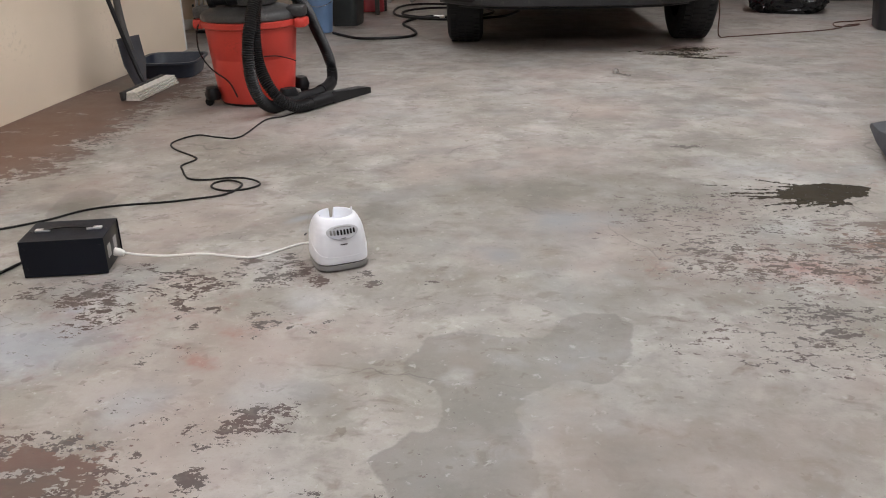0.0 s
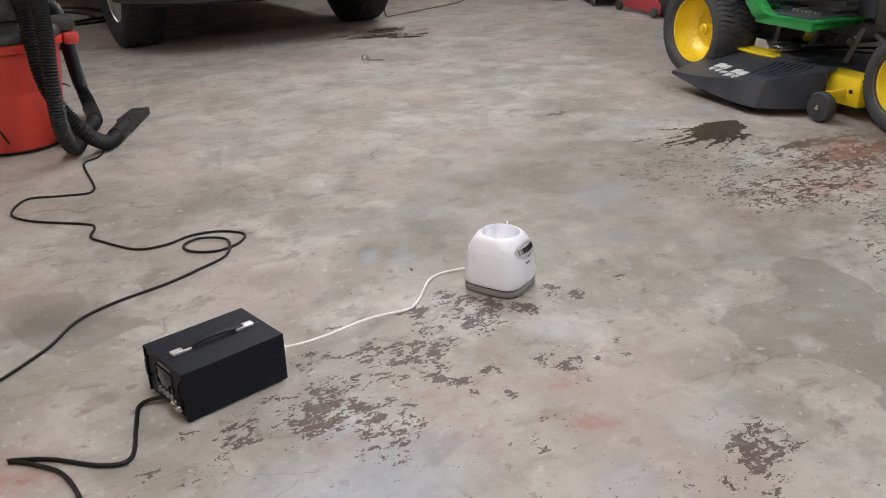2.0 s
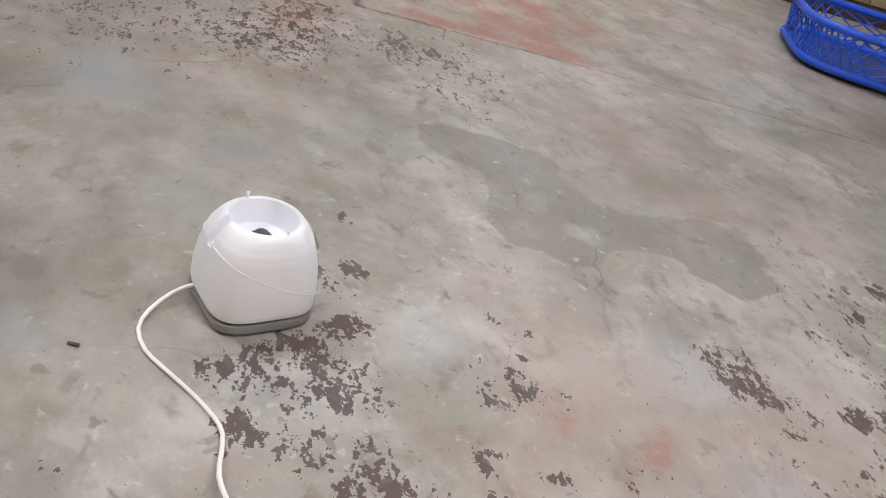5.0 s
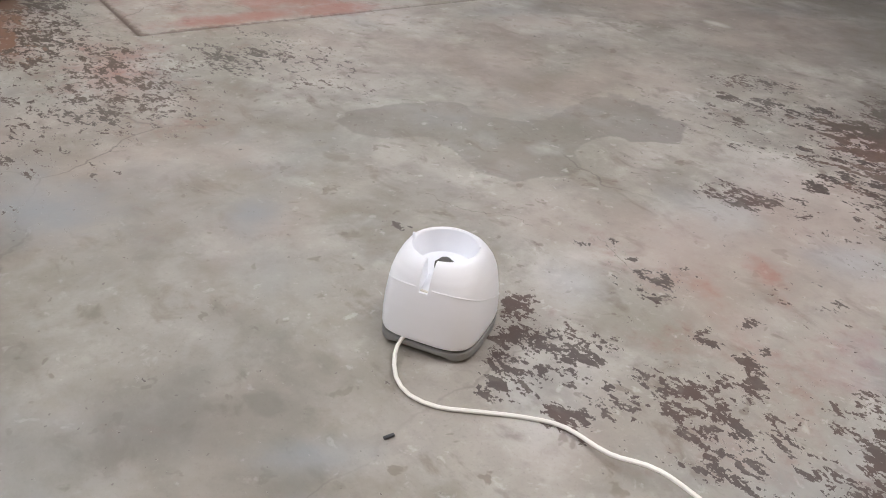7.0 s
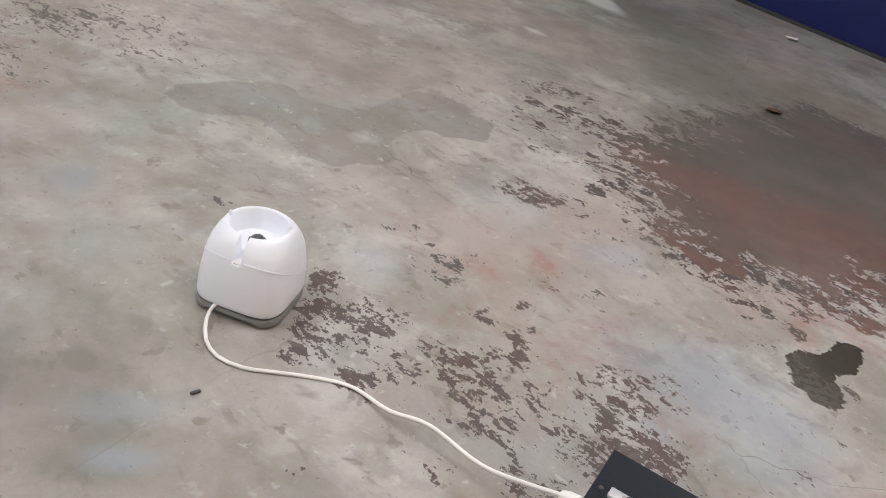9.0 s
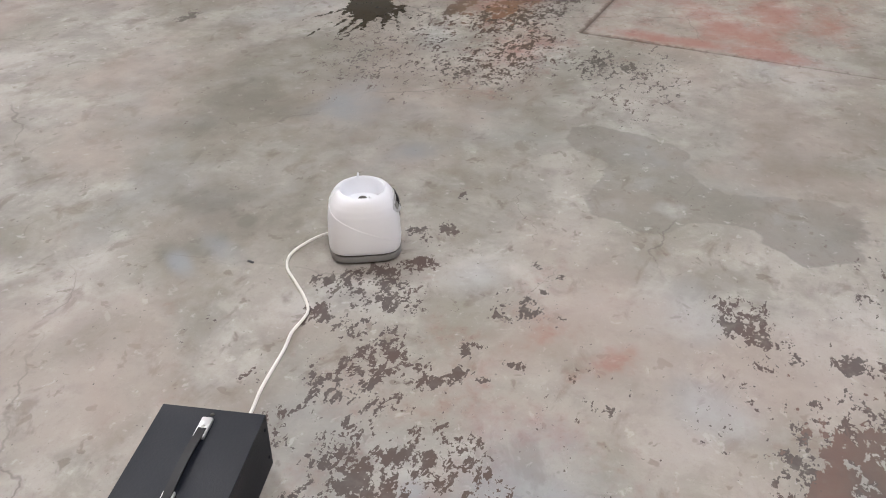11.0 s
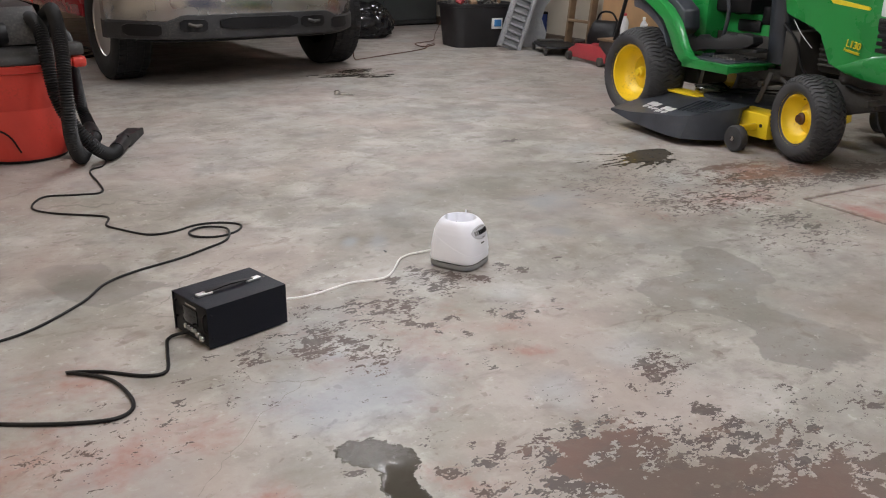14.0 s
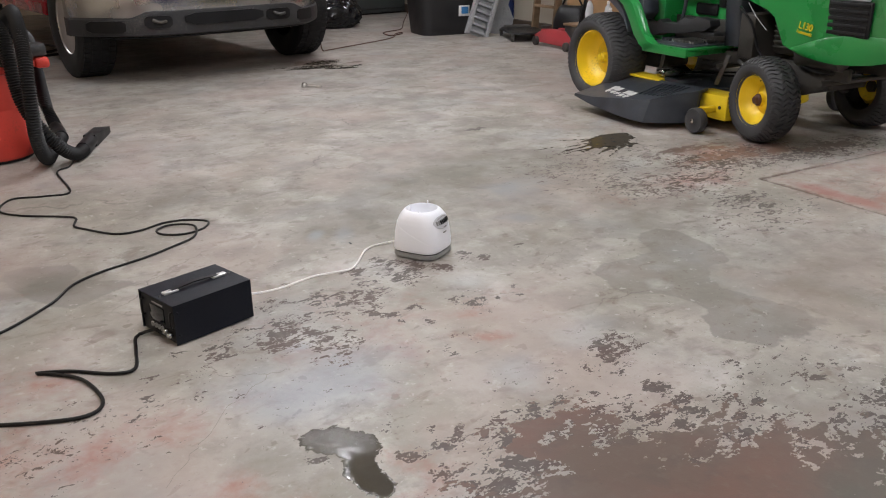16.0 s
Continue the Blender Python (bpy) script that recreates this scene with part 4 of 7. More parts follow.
for i in range(73):
    t = 2 * math.pi * i / 72
    s = math.sin(t)
    z = 0.080 + 0.035 * math.copysign(abs(s) ** 0.62, s)
    k = max(j for j in range(10) if LEVELS[j][0] <= z)
    (z0, a0, e0), (z1, a1, e1) = LEVELS[k], LEVELS[k + 1]
    f = (z - z0) / (z1 - z0)
    a, e = a0 + f * (a1 - a0), e0 + f * (e1 - e0)
    c, s = math.cos(t), math.sin(t)
    seam.append((a * math.copysign(abs(c) ** (2 / e), c) * 1.002, a * (1 + 0.03 * min(1, max(0, (0.15 - z) / 0.06))) * math.copysign(abs(s) ** (2 / e), s) * 1.002, z))
gap = [i for i in range(len(seam)) if abs(seam[i][0]) < 0.012 and seam[i][1] > 0]
part("seam_line", tube(B(), seam[max(gap) + 1:] + seam[:min(gap)], 0.0008, 6, 0.03), WHITE, mixer, "raised white trim line")
for ang, up in ((8, 0.155), (196, 0.1505)):
    part("lug", box(B(), (0.0500 * math.cos(radians(ang)), 0.0500 * math.sin(radians(ang)), up), (0.0045, 0.0045, 0.010), 0.0015), WHITE, mixer)
part("slot_stop", box(B(), (0, 0.0706, 0.1085), (0.012, 0.004, 0.004), 0.001), BRISTLE, mixer, "yellowed stop at the end of the slot")
part("drive_coupling", lathe(B(), [(0.016, 0.110), (0.016, 0.117), (0.011, 0.119), (0.009, 0.124), (0.003, 0.125)], 10), DULL, mixer, "dark drive coupling")
PANEL = Matrix.Translation((0.0, -0.0738, 0.1160)) @ Matrix.Rotation(radians(68), 4, "X")


def bent(bm):
    """Wraps a flat piece round the front of the body."""
    for v in bm.verts:
        v.co.y += 4.6 * v.co.x ** 2
    return bm


def oval(a, b, z):
    return [(a * f * (math.cos(2 * math.pi * i / 48)), b * f * math.sin(2 * math.pi * i / 48), z) for f in (1.0,) for i in range(48)]


face = B()
loft(face, [oval(0.047, 0.0215, -0.012), oval(0.047, 0.0215, 0.0004), oval(0.045, 0.0198, 0.0018), oval(0.036, 0.016, 0.0018), oval(0.018, 0.008, 0.0018), oval(0.004, 0.002, 0.0018)], m=PANEL)
panel = part("control_panel", bent(face), PANEL_G, mixer, "pale oval control panel")
for k in range(8):
    part("button", bent(box(B(), (-0.0335 + k * 0.0095, 0.0005, 0.0028), (0.0058, 0.0155, 0.005), 0.0024, PANEL)), BLACK_PL if k > 1 else GREY_PL, panel)
part("panel_arc", bent(tube(B(), [(0.034 * math.sin(radians(a)), 0.0165 * math.cos(radians(a)), 0.0024) for a in range(-48, 49, 12)], 0.0010, 6, 0.01, m=PANEL)), GREY_PL, panel)
part("switch_mark", box(B(), (0, -0.0165, 0.0022), (0.014, 0.0022, 0.0012), 0.0004, PANEL), INK, panel)
part("lettering_bar", box(B(), (0, -0.0790, 0.082), (0.020, 0.004, 0.0026), 0.0004), INK, mixer)

cord = thing("white_cord", pose(0, 0, 0), "thin white power cord lying across the concrete", "power cord")
part("wire", tube(B(), [(-0.188, 2.430, 0.021), (-0.192, 2.444, 0.020), (-0.206, 2.466, 0.014), (-0.240, 2.491, 0.006), (-0.280, 2.499, 0.004), (-0.322, 2.484, 0.004), (-0.360, 2.449, 0.004), (-0.400, 2.410, 0.003), (-0.442, 2.379, 0.003), (-0.475, 2.373, 0.006),
                        (-0.53, 2.373, 0.012), (-0.595, 2.357, 0.024), (-0.69, 2.352, 0.020), (-0.76, 2.335, 0.03), (-0.80, 2.325, 0.040), (-0.822, 2.322, 0.045)], 0.0031, 8, 0.015), CORD_W, cord)
part("plug", loft(B(), [rounded(0.007, 0.007, 3, 12, 0), rounded(0.011, 0.009, 3, 12, 0.012), rounded(0.012, 0.010, 3, 12, 0.028)], m=Matrix.Translation((-0.806, 2.323, 0.040)) @ Matrix.Rotation(radians(-78), 4, "Y")), CORD_W, cord, "white moulded plug")

# ---- black bench unit ----
psu = thing("bench_unit", pose(-0.959, 2.326, 0, 0, 0, 9), "black metal power unit with a carrying handle, on the floor", "power unit")
L, W, T = 0.232, 0.167, 0.112
shell = B()
prism(shell, [(-W / 2, 0.004), (-W / 2, T), (W / 2, T), (W / 2, 0.004), (W / 2 - 0.0015, 0.004), (W / 2 - 0.0015, T - 0.0015), (-W / 2 + 0.0015, T - 0.0015), (-W / 2 + 0.0015, 0.004)], L,
      Matrix.Translation((-L / 2, 0, 0)) @ Matrix.Rotation(radians(90), 4, "Y") @ Matrix.Rotation(radians(90), 4, "Z"), 0.0006, 1)
part("cover", shell, BLACK_EN, psu, "black enamelled folded cover")
part("chassis", box(B(), (0.004, 0, 0.056), (L - 0.014, W - 0.008, T - 0.010), 0.001), BLACK_PL, psu)
front = part("front_panel", box(B(), (-L / 2 + 0.006, 0, 0.056), (0.004, W - 0.008, T - 0.012), 0.001), BLACK_PL, psu, "black front panel")
FP = -L / 2 + 0.004
part("display", box(B(), (FP - 0.001, 0.005, 0.066), (0.003, 0.07, 0.042), 0.001), GLASS_D, front, "dark display window")
for sy in (-0.070, 0.070):
    part("rack_handle", tube(B(), [(FP, sy, 0.090), (FP - 0.007, sy, 0.086), (FP - 0.007, sy, 0.05), (FP, sy, 0.046)], 0.003, 8, 0.01), BLACK_PL, front)
for ky, kz, kr in ((-0.040, 0.032, 0.008), (-0.058, 0.026, 0.008)):
    part("terminal", lathe(B(), [(kr * 0.6, 0), (kr, 0.002), (kr, 0.010), (kr * 0.7, 0.014)], 14, Matrix.Translation((FP, ky, kz)) @ Matrix.Rotation(radians(-90), 4, "Y")), STEEL, front, "chrome terminal")
for ky in (-0.015, 0.0, 0.015, 0.032):
    part("switch", box(B(), (FP - 0.002, ky, 0.030), (0.006, 0.008, 0.012), 0.001), GREY_PL, front)
part("lettering_bar", box(B(), (FP - 0.0004, 0.0, 0.094), (0.0012, 0.05, 0.004)), GREY_PL, front)
part("back_panel", box(B(), (L / 2 - 0.007, 0, 0.056), (0.004, W - 0.008, T - 0.012), 0.001), BLACK_PL, psu)
for sy in (-0.035, 0.03):
    part("outlet", box(B(), (L / 2 - 0.004, sy, 0.056), (0.004, 0.034, 0.04), 0.002), GREY_PL, psu, "grey outlet")
grip = part("handle", loft(B(), [[(x, 0.0065 * a, T + 0.0035 + h + b) for a, b in ((-1, 0), (1, 0), (1, 0.003), (-1, 0.003))] for x, h in ((-0.070, 0), (-0.05, 0.002), (-0.025, 0.0045), (0, 0.0055), (0.025, 0.0045), (0.05, 0.002), (0.070, 0))]), BLACK_PL, psu, "black strap handle")
for sx in (-0.072, 0.072):
    part("end_cap", box(B(), (sx, 0, T + 0.0032), (0.042, 0.018, 0.0064), 0.002), CAP, grip, "bright chrome end cap")
    part("screw", lathe(B(), [(0.0036, T + 0.006), (0.0036, T + 0.0072), (0.002, T + 0.008)], 10, Matrix.Translation((sx, 0, 0))), STEEL, grip)
for sx in (-L / 2 + 0.012, L / 2 - 0.012):
    for sy in (-0.002,):
        part("screw", lathe(B(), [(0.0032, T - 0.0005), (0.0032, T + 0.001), (0.0015, T + 0.002)], 10, Matrix.Translation((sx, sy, 0))), DULL, psu)
    for sz in (0.03, 0.09):
        part("screw", lathe(B(), [(0.0032, 0), (0.0032, 0.0015), (0.0015, 0.0022)], 10, Matrix.Translation((sx, -W / 2 + 0.0004, sz)) @ Matrix.Rotation(radians(90), 4, "X")), BLACK_EN, psu)
for sx in (-0.09, 0.09):
    for sy in (-0.06, 0.06):
        part("foot", lathe(B(), [(0.008, 0), (0.009, 0.001), (0.008, 0.006)], 12, Matrix.Translation((sx, sy, 0))), RUBBER, psu)

feed = thing("black_cord", pose(0, 0, 0), "thick black power cord looping on the floor", "power cord")
part("wire", tube(B(), [(-1.068, 2.315, 0.022), (-1.10, 2.34, 0.012), (-1.125, 2.34, 0.0045), (-1.15, 2.27, 0.0045), (-1.185, 2.178, 0.0045), (-1.235, 2.188, 0.0045), (-1.31, 2.265, 0.0045), (-1.375, 2.305, 0.0045), (-1.345, 2.275, 0.005),
                        (-1.298, 2.20, 0.005), (-1.292, 2.08, 0.0045), (-1.335, 2.037, 0.0045), (-1.42, 2.07, 0.0045), (-1.55, 2.16, 0.0045), (-1.72, 2.32, 0.0045), (-1.95, 2.6, 0.0045), (-2.12, 3.0, 0.0045)], 0.0045, 8, 0.012), CORD_B, feed)

vcord = thing("extension_cord", pose(0, 0, 0), "long black power cord snaking from the vacuum", "power cord")
part("wire", tube(B(), [(-0.70, 4.40, 0.02), (-0.715, 4.30, 0.004), (-0.76, 4.20, 0.004), (-0.83, 4.13, 0.004), (-0.87, 3.80, 0.004), (-0.97, 3.80, 0.004), (-1.08, 3.84, 0.004), (-1.15, 3.72, 0.004), (-1.11, 3.61, 0.004), (-0.98, 3.48, 0.004),
                        (-0.955, 3.43, 0.004), (-0.985, 3.35, 0.004), (-0.965, 3.29, 0.004), (-0.90, 3.17, 0.004), (-0.82, 3.15, 0.004), (-0.73, 3.175, 0.004), (-0.65, 3.155, 0.004), (-0.598, 3.09, 0.004),
                        (-0.64, 3.03, 0.004), (-0.715, 3.015, 0.004), (-0.775, 3.06, 0.004), (-0.775, 3.115, 0.004), (-0.72, 3.13, 0.007), (-0.66, 3.065, 0.009), (-0.70, 2.97, 0.004), (-0.80, 2.92, 0.004), (-0.90, 2.883, 0.004),
                        (-1.05, 2.85, 0.004), (-1.15, 2.80, 0.004), (-1.25, 2.69, 0.004), (-1.45, 2.575, 0.004), (-1.7, 2.62, 0.004), (-2.15, 3.4, 0.004)], 0.004, 8, 0.012), CORD_B, vcord)


# ---- wet and dry vacuum ----
vac = thing("shop_vacuum", pose(-0.978, 4.63, 0), "red drum wet-dry vacuum with a black hose wound over its lid", "vacuum cleaner")
part("drum", lathe(B(), [(0.180, 0.012), (0.196, 0.016), (0.203, 0.035), (0.2235, 0.235), (0.2225, 0.240), (0.2235, 0.247), (0.226, 0.252), (0.240, 0.400), (0.257, 0.406), (0.260, 0.432), (0.252, 0.438)], 72, Matrix.Translation((-0.012, 0, 0))), RED_PL, vac, "red plastic drum")
part("lid", lathe(B(), [(0.252, 0.436), (0.258, 0.444), (0.256, 0.466), (0.244, 0.480), (0.226, 0.489), (0.20, 0.498), (0.12, 0.512), (0.02, 0.514)], 56, Matrix.Translation((-0.012, 0, 0))), DARK_LID, vac, "dusty black lid")
for sx in (-1, 1):
    tab = part("latch", box(B(), (sx * 0.268, -0.03, 0.418), (0.062, 0.12, 0.050), 0.014), RED_PL, vac, "red side latch")
    part("latch_clip", box(B(), (sx * 0.246, -0.03, 0.475), (0.095, 0.11, 0.058), 0.014), DARK_LID, tab, "black clip")
head = part("motor_head", loft(B(), [rounded(0.13, 0.15, 3, 32, 0.515), rounded(0.135, 0.155, 3.2, 32, 0.55), rounded(0.13, 0.145, 3.2, 32, 0.62), rounded(0.11, 0.125, 3, 32, 0.672), rounded(0.07, 0.08, 2.5, 32, 0.69)]), DARK_LID, vac, "black motor head")
part("hose_port", lathe(B(), [(0.045, 0), (0.05, 0.01), (0.05, 0.05), (0.042, 0.055), (0.042, 0.12), (0.05, 0.125), (0.05, 0.15), (0.036, 0.152)], 24, Matrix.Translation((-0.03, -0.13, 0.565)) @ Matrix.Rotation(radians(86), 4, "Y") @ Matrix.Rotation(radians(180), 4, "X")), BLACK_PL, vac, "round exhaust port")
part("warning_label", box(B(), (-0.095, -0.145, 0.64), (0.05, 0.006, 0.03), 0.001), YEL_TXT, head, "yellow label")
part("lettering_bar", box(B(), (-0.095, -0.149, 0.64), (0.034, 0.004, 0.010)), INK, head)
part("grip", loft(B(), [[(x, 0.018 * a, 0.688 + h + b) for a, b in ((-1, 0), (1, 0), (1, 0.022), (-1, 0.022))] for x, h in ((-0.12, -0.01), (-0.09, 0.035), (-0.03, 0.05), (0.03, 0.05), (0.09, 0.035), (0.12, -0.01))]), RED_PL, head, "red carrying grip")
part("dolly_ring", lathe(B(), [(0.15, 0.004), (0.190, 0.004), (0.194, 0.018), (0.17, 0.022)], 40, Matrix.Translation((-0.012, 0, 0))), BLACK_PL, vac, "black dolly ring")
for ang in (-150, -40, 40, 140):
    c, s = math.cos(radians(ang)), math.sin(radians(ang))
    caster = part("caster_arm", loft(B(), [rounded(0.035, 0.05, 3, 16, 0.035), rounded(0.04, 0.055, 3, 16, 0.06), rounded(0.028, 0.04, 3, 16, 0.095)], m=Matrix.Translation((0.255 * c, 0.255 * s, 0)) @ Matrix.Rotation(radians(ang), 4, "Z")), BLACK_PL, vac, "black caster arm")
    part("caster", lathe(B(), [(0.018, -0.012), (0.022, -0.010), (0.022, 0.010), (0.018, 0.012)], 18, Matrix.Translation((0.275 * c, 0.275 * s, 0.022)) @ Matrix.Rotation(radians(90), 4, "X")), BLACK_PL, caster)
part("hose", tube(B(), [(0.13, 0.06, 0.56), (0.16, -0.10, 0.645), (0.145, -0.25, 0.655), (0.13, -0.36, 0.59), (0.115, -0.445, 0.49), (0.10, -0.49, 0.39), (0.094, -0.50, 0.28), (0.098, -0.475, 0.17), (0.12, -0.43, 0.085), (0.155, -0.35, 0.036), (0.205, -0.22, 0.030),
                        (0.26, -0.08, 0.030), (0.315, 0.03, 0.030), (0.345, 0.17, 0.034), (0.355, 0.27, 0.06), (0.345, 0.32, 0.13), (0.325, 0.28, 0.23), (0.30, 0.20, 0.34), (0.275, 0.12, 0.45), (0.235, 0.05, 0.535), (0.15, 0.02, 0.56)], 0.0250, 16, 0.0055, 0.0062), HOSE, vac, "ribbed black hose looping down to the floor", angle=80)
part("hose_branch", tube(B(), [(0.02, -0.02, 0.60), (0.07, -0.12, 0.625), (0.09, -0.22, 0.575), (0.087, -0.285, 0.46), (0.09, -0.325, 0.33), (0.112, -0.365, 0.235), (0.158, -0.405, 0.15), (0.212, -0.40, 0.08), (0.272, -0.355, 0.038), (0.325, -0.285, 0.032), (0.365, -0.205, 0.034)], 0.0250, 16, 0.0055, 0.0062), HOSE, vac, "ribbed black hose running to the nozzle", angle=80)
part("hose_cuff", tube(B(), [(0.352, 0.25, 0.045), (0.345, 0.17, 0.034), (0.325, 0.06, 0.032)], 0.034, 16, 0.02), BLACK_PL, vac)
part("hose_cuff", tube(B(), [(0.33, -0.272, 0.034), (0.375, -0.19, 0.035), (0.42, -0.10, 0.036)], 0.033, 16, 0.02), BLACK_PL, vac)
NZ = Matrix.Translation((0.415, -0.11, 0)) @ Matrix.Rotation(math.atan2(0.281, 0.145), 4, "Z")
part("crevice_nozzle", loft(B(), [[(d, w * a, z0 + h * b) for a, b in ((-1, 0), (1, 0), (1, 1), (-1, 1))] for d, w, z0, h in ((-0.02, 0.028, 0.006, 0.058), (0.03, 0.029, 0.004, 0.056), (0.10, 0.031, 0.003, 0.050), (0.30, 0.038, 0.002, 0.034), (0.312, 0.038, 0.002, 0.028))], m=NZ), HOSE, vac, "flat black nozzle")
part("head_cord", tube(B(), [(-0.255, -0.08, 0.44), (-0.275, -0.10, 0.38), (-0.26, -0.14, 0.28), (-0.19, -0.185, 0.20), (-0.10, -0.215, 0.14), (-0.06, -0.222, 0.06)], 0.004, 8, 0.02), CORD_B, vac, "black cord looped over the drum")
part("drum_cord", tube(B(), [(0.10, -0.225, 0.27), (0.16, -0.185, 0.265), (0.21, -0.12, 0.24), (0.228, -0.07, 0.22)], 0.003, 8, 0.02), CORD_B, vac)


# ---- lawn tractor ----
tr = thing("lawn_tractor", pose(1.932, 2.537, 0, 0, 0, -102), "green and yellow riding lawn tractor with a mowing deck", "lawn tractor")


def crown(r, f):
    """Tyre radius across its width, f from -1 to 1."""
    return r * (1.0 - 0.15 * (max(0.0, abs(f) - 0.30) / 0.70) ** 2.2)


def turf_tyre(bm, r, w, rim_r):
    prof = [(rim_r, -0.36 * w), (rim_r + 0.012, -0.44 * w), (r * 0.72, -0.505 * w), (r * 0.80, -0.51 * w)]
    prof += [(crown(r, f), f * 0.5 * w) for f in (-1.0, -0.9, -0.75, -0.5, -0.25, 0, 0.25, 0.5, 0.75, 0.9, 1.0)]
    prof += [(r * 0.80, 0.51 * w), (r * 0.72, 0.505 * w), (rim_r + 0.012, 0.44 * w), (rim_r, 0.36 * w)]
    lathe(bm, prof, 64, caps=False)


def turf_tread(bm, r, w, bars):
    """Close wavy bars across the tyre with narrow grooves."""
    n = 26
    for k in range(bars):
        rings = []
        for i in range(n + 1):
            f = 2 * i / n - 1
            a = 2 * math.pi * (k + 0.30 * math.sin(f * math.pi * 3.0)) / bars
            rr = crown(r, f)
            da = (0.37 if abs(f) < 0.8 else 0.30) * 2 * math.pi / bars
            rings.append([((rr + h) * math.cos(a + s * da), (rr + h) * math.sin(a + s * da), f * w * 0.5) for s, h in ((-1, -0.006), (1, -0.006), (0.8, 0.0055), (-0.8, 0.0055))])
        loft(bm, rings)


def tractor_wheel(x, y, r, w, rim_r, steer=0.0, bars=26, side=-1, cap=None):
    m = Matrix.Translation((x, y, r)) @ Matrix.Rotation(radians(steer), 4, "Z") @ Matrix.Rotation(radians(90 if side < 0 else -90), 4, "X")
    bm = B()
    turf_tyre(bm, r - 0.0055, w, rim_r)
    bmesh.ops.transform(bm, matrix=m, verts=bm.verts)
    tyre = part("tyre", bm, RUBBER, tr, "black turf tyre", angle=50)
    bm = B()
    turf_tread(bm, r - 0.0055, w, bars)
    bmesh.ops.transform(bm, matrix=m, verts=bm.verts)
    part("tread", bm, RUBBER, tyre, angle=20)
    h = w * 0.42
    rim = part("rim", lathe(B(), [(rim_r + 0.010, h + 0.003), (rim_r + 0.012, h - 0.004), (rim_r - 0.002, h - 0.008), (rim_r - 0.010, h * 0.4), (rim_r - 0.028, h * 0.12), (rim_r * 0.62, -0.01), (rim_r * 0.42, 0.004), (0.034, 0.012), (0.03, 0.03)], 48, m, caps=False), YELLOW, tr, "yellow painted steel rim")
    part("hub", lathe(B(), [(0.028, 0.0), (0.028, 0.034), (0.02, 0.04), (0.018, 0.05), (0.006, 0.052)], 16, m), cap or DULL, rim, "axle hub cap")
    part("valve", tube(B(), [(0, rim_r * 0.8, 0.0), (0, rim_r * 0.8, 0.03)], 0.003, 6, 0.02, m=m), BLACK_PL, rim)


tractor_wheel(0.035, 0.045, 0.202, 0.155, 0.113, -12, 50, -1, CORD_R)
tractor_wheel(0.05, 0.77, 0.202, 0.155, 0.113, -12, 50, 1)
tractor_wheel(-1.165, 0.02, 0.257, 0.245, 0.156, 0, 58, -1, YELLOW)
tractor_wheel(-1.165, 0.69, 0.257, 0.245, 0.156, 0, 58, 1, YELLOW)
part("front_axle", box(B(), (0.05, 0.40, 0.24), (0.07, 0.60, 0.06), 0.012), DULL, tr)
for y in (0.14, 0.61):
    part("spindle", tube(B(), [(0.02, y, 0.28), (0.01, y, 0.2), (0.01, y - 0.04 if y < 0.3 else y + 0.04, 0.19)], 0.018, 10, 0.03), DULL, tr)
part("rear_axle", tube(B(), [(-1.165, 0.05, 0.257), (-1.165, 0.66, 0.257)], 0.035, 14, 0.1), DULL, tr)
part("gearbox", box(B(), (-1.1, 0.36, 0.28), (0.28, 0.24, 0.16), 0.02), DULL, tr)
part("frame_rail", box(B(), (-0.5, 0.22, 0.34), (1.7, 0.03, 0.06), 0.004), GRIME, tr)
part("frame_rail", box(B(), (-0.5, 0.52, 0.34), (1.7, 0.03, 0.06), 0.004), GRIME, tr)
engine = part("engine_block", box(B(), (0.02, 0.40, 0.50), (0.36, 0.26, 0.24), 0.02), GRIME, tr, "dark engine block under the hood")
for k in range(7):
    part("cooling_fin", box(B(), (-0.02, 0.265, 0.42 + k * 0.024), (0.24, 0.03, 0.008), 0.002), DULL, engine)
part("fan_housing", lathe(B(), [(0.13, 0.62), (0.14, 0.63), (0.14, 0.68), (0.10, 0.70), (0.02, 0.705)], 28, Matrix.Translation((0.02, 0.39, 0))), GRIME, engine)
part("muffler", lathe(B(), [(0.03, -0.13), (0.045, -0.12), (0.045, 0.12), (0.03, 0.13)], 18, Matrix.Translation((0.20, 0.20, 0.40)) @ Matrix.Rotation(radians(90), 4, "Y")), DULL, tr, "rusty muffler")
part("battery_tray", box(B(), (-0.24, 0.34, 0.46), (0.10, 0.34, 0.22), 0.01), GRIME, tr)
part("axle_bracket", prism(B(), [(-0.12, 0.25), (-0.05, 0.36), (0.20, 0.36), (0.26, 0.27), (0.12, 0.22), (-0.02, 0.22)], 0.012, Matrix.Translation((0, 0.215, 0)) @ SIDE, 0.003), GRIME, tr, "dark axle bracket")
for pts, r in (([(-0.30, 0.17, 0.60), (-0.20, 0.16, 0.52), (-0.16, 0.18, 0.40), (-0.10, 0.2, 0.34)], 0.007), ([(-0.26, 0.19, 0.70), (-0.14, 0.17, 0.60), (-0.05, 0.2, 0.58)], 0.005), ([(0.02, 0.22, 0.42), (0.12, 0.18, 0.36), (0.24, 0.2, 0.34), (0.36, 0.24, 0.36)], 0.008)):
    part("engine_hose", tube(B(), pts, r, 8, 0.02), BLACK_PL, tr)
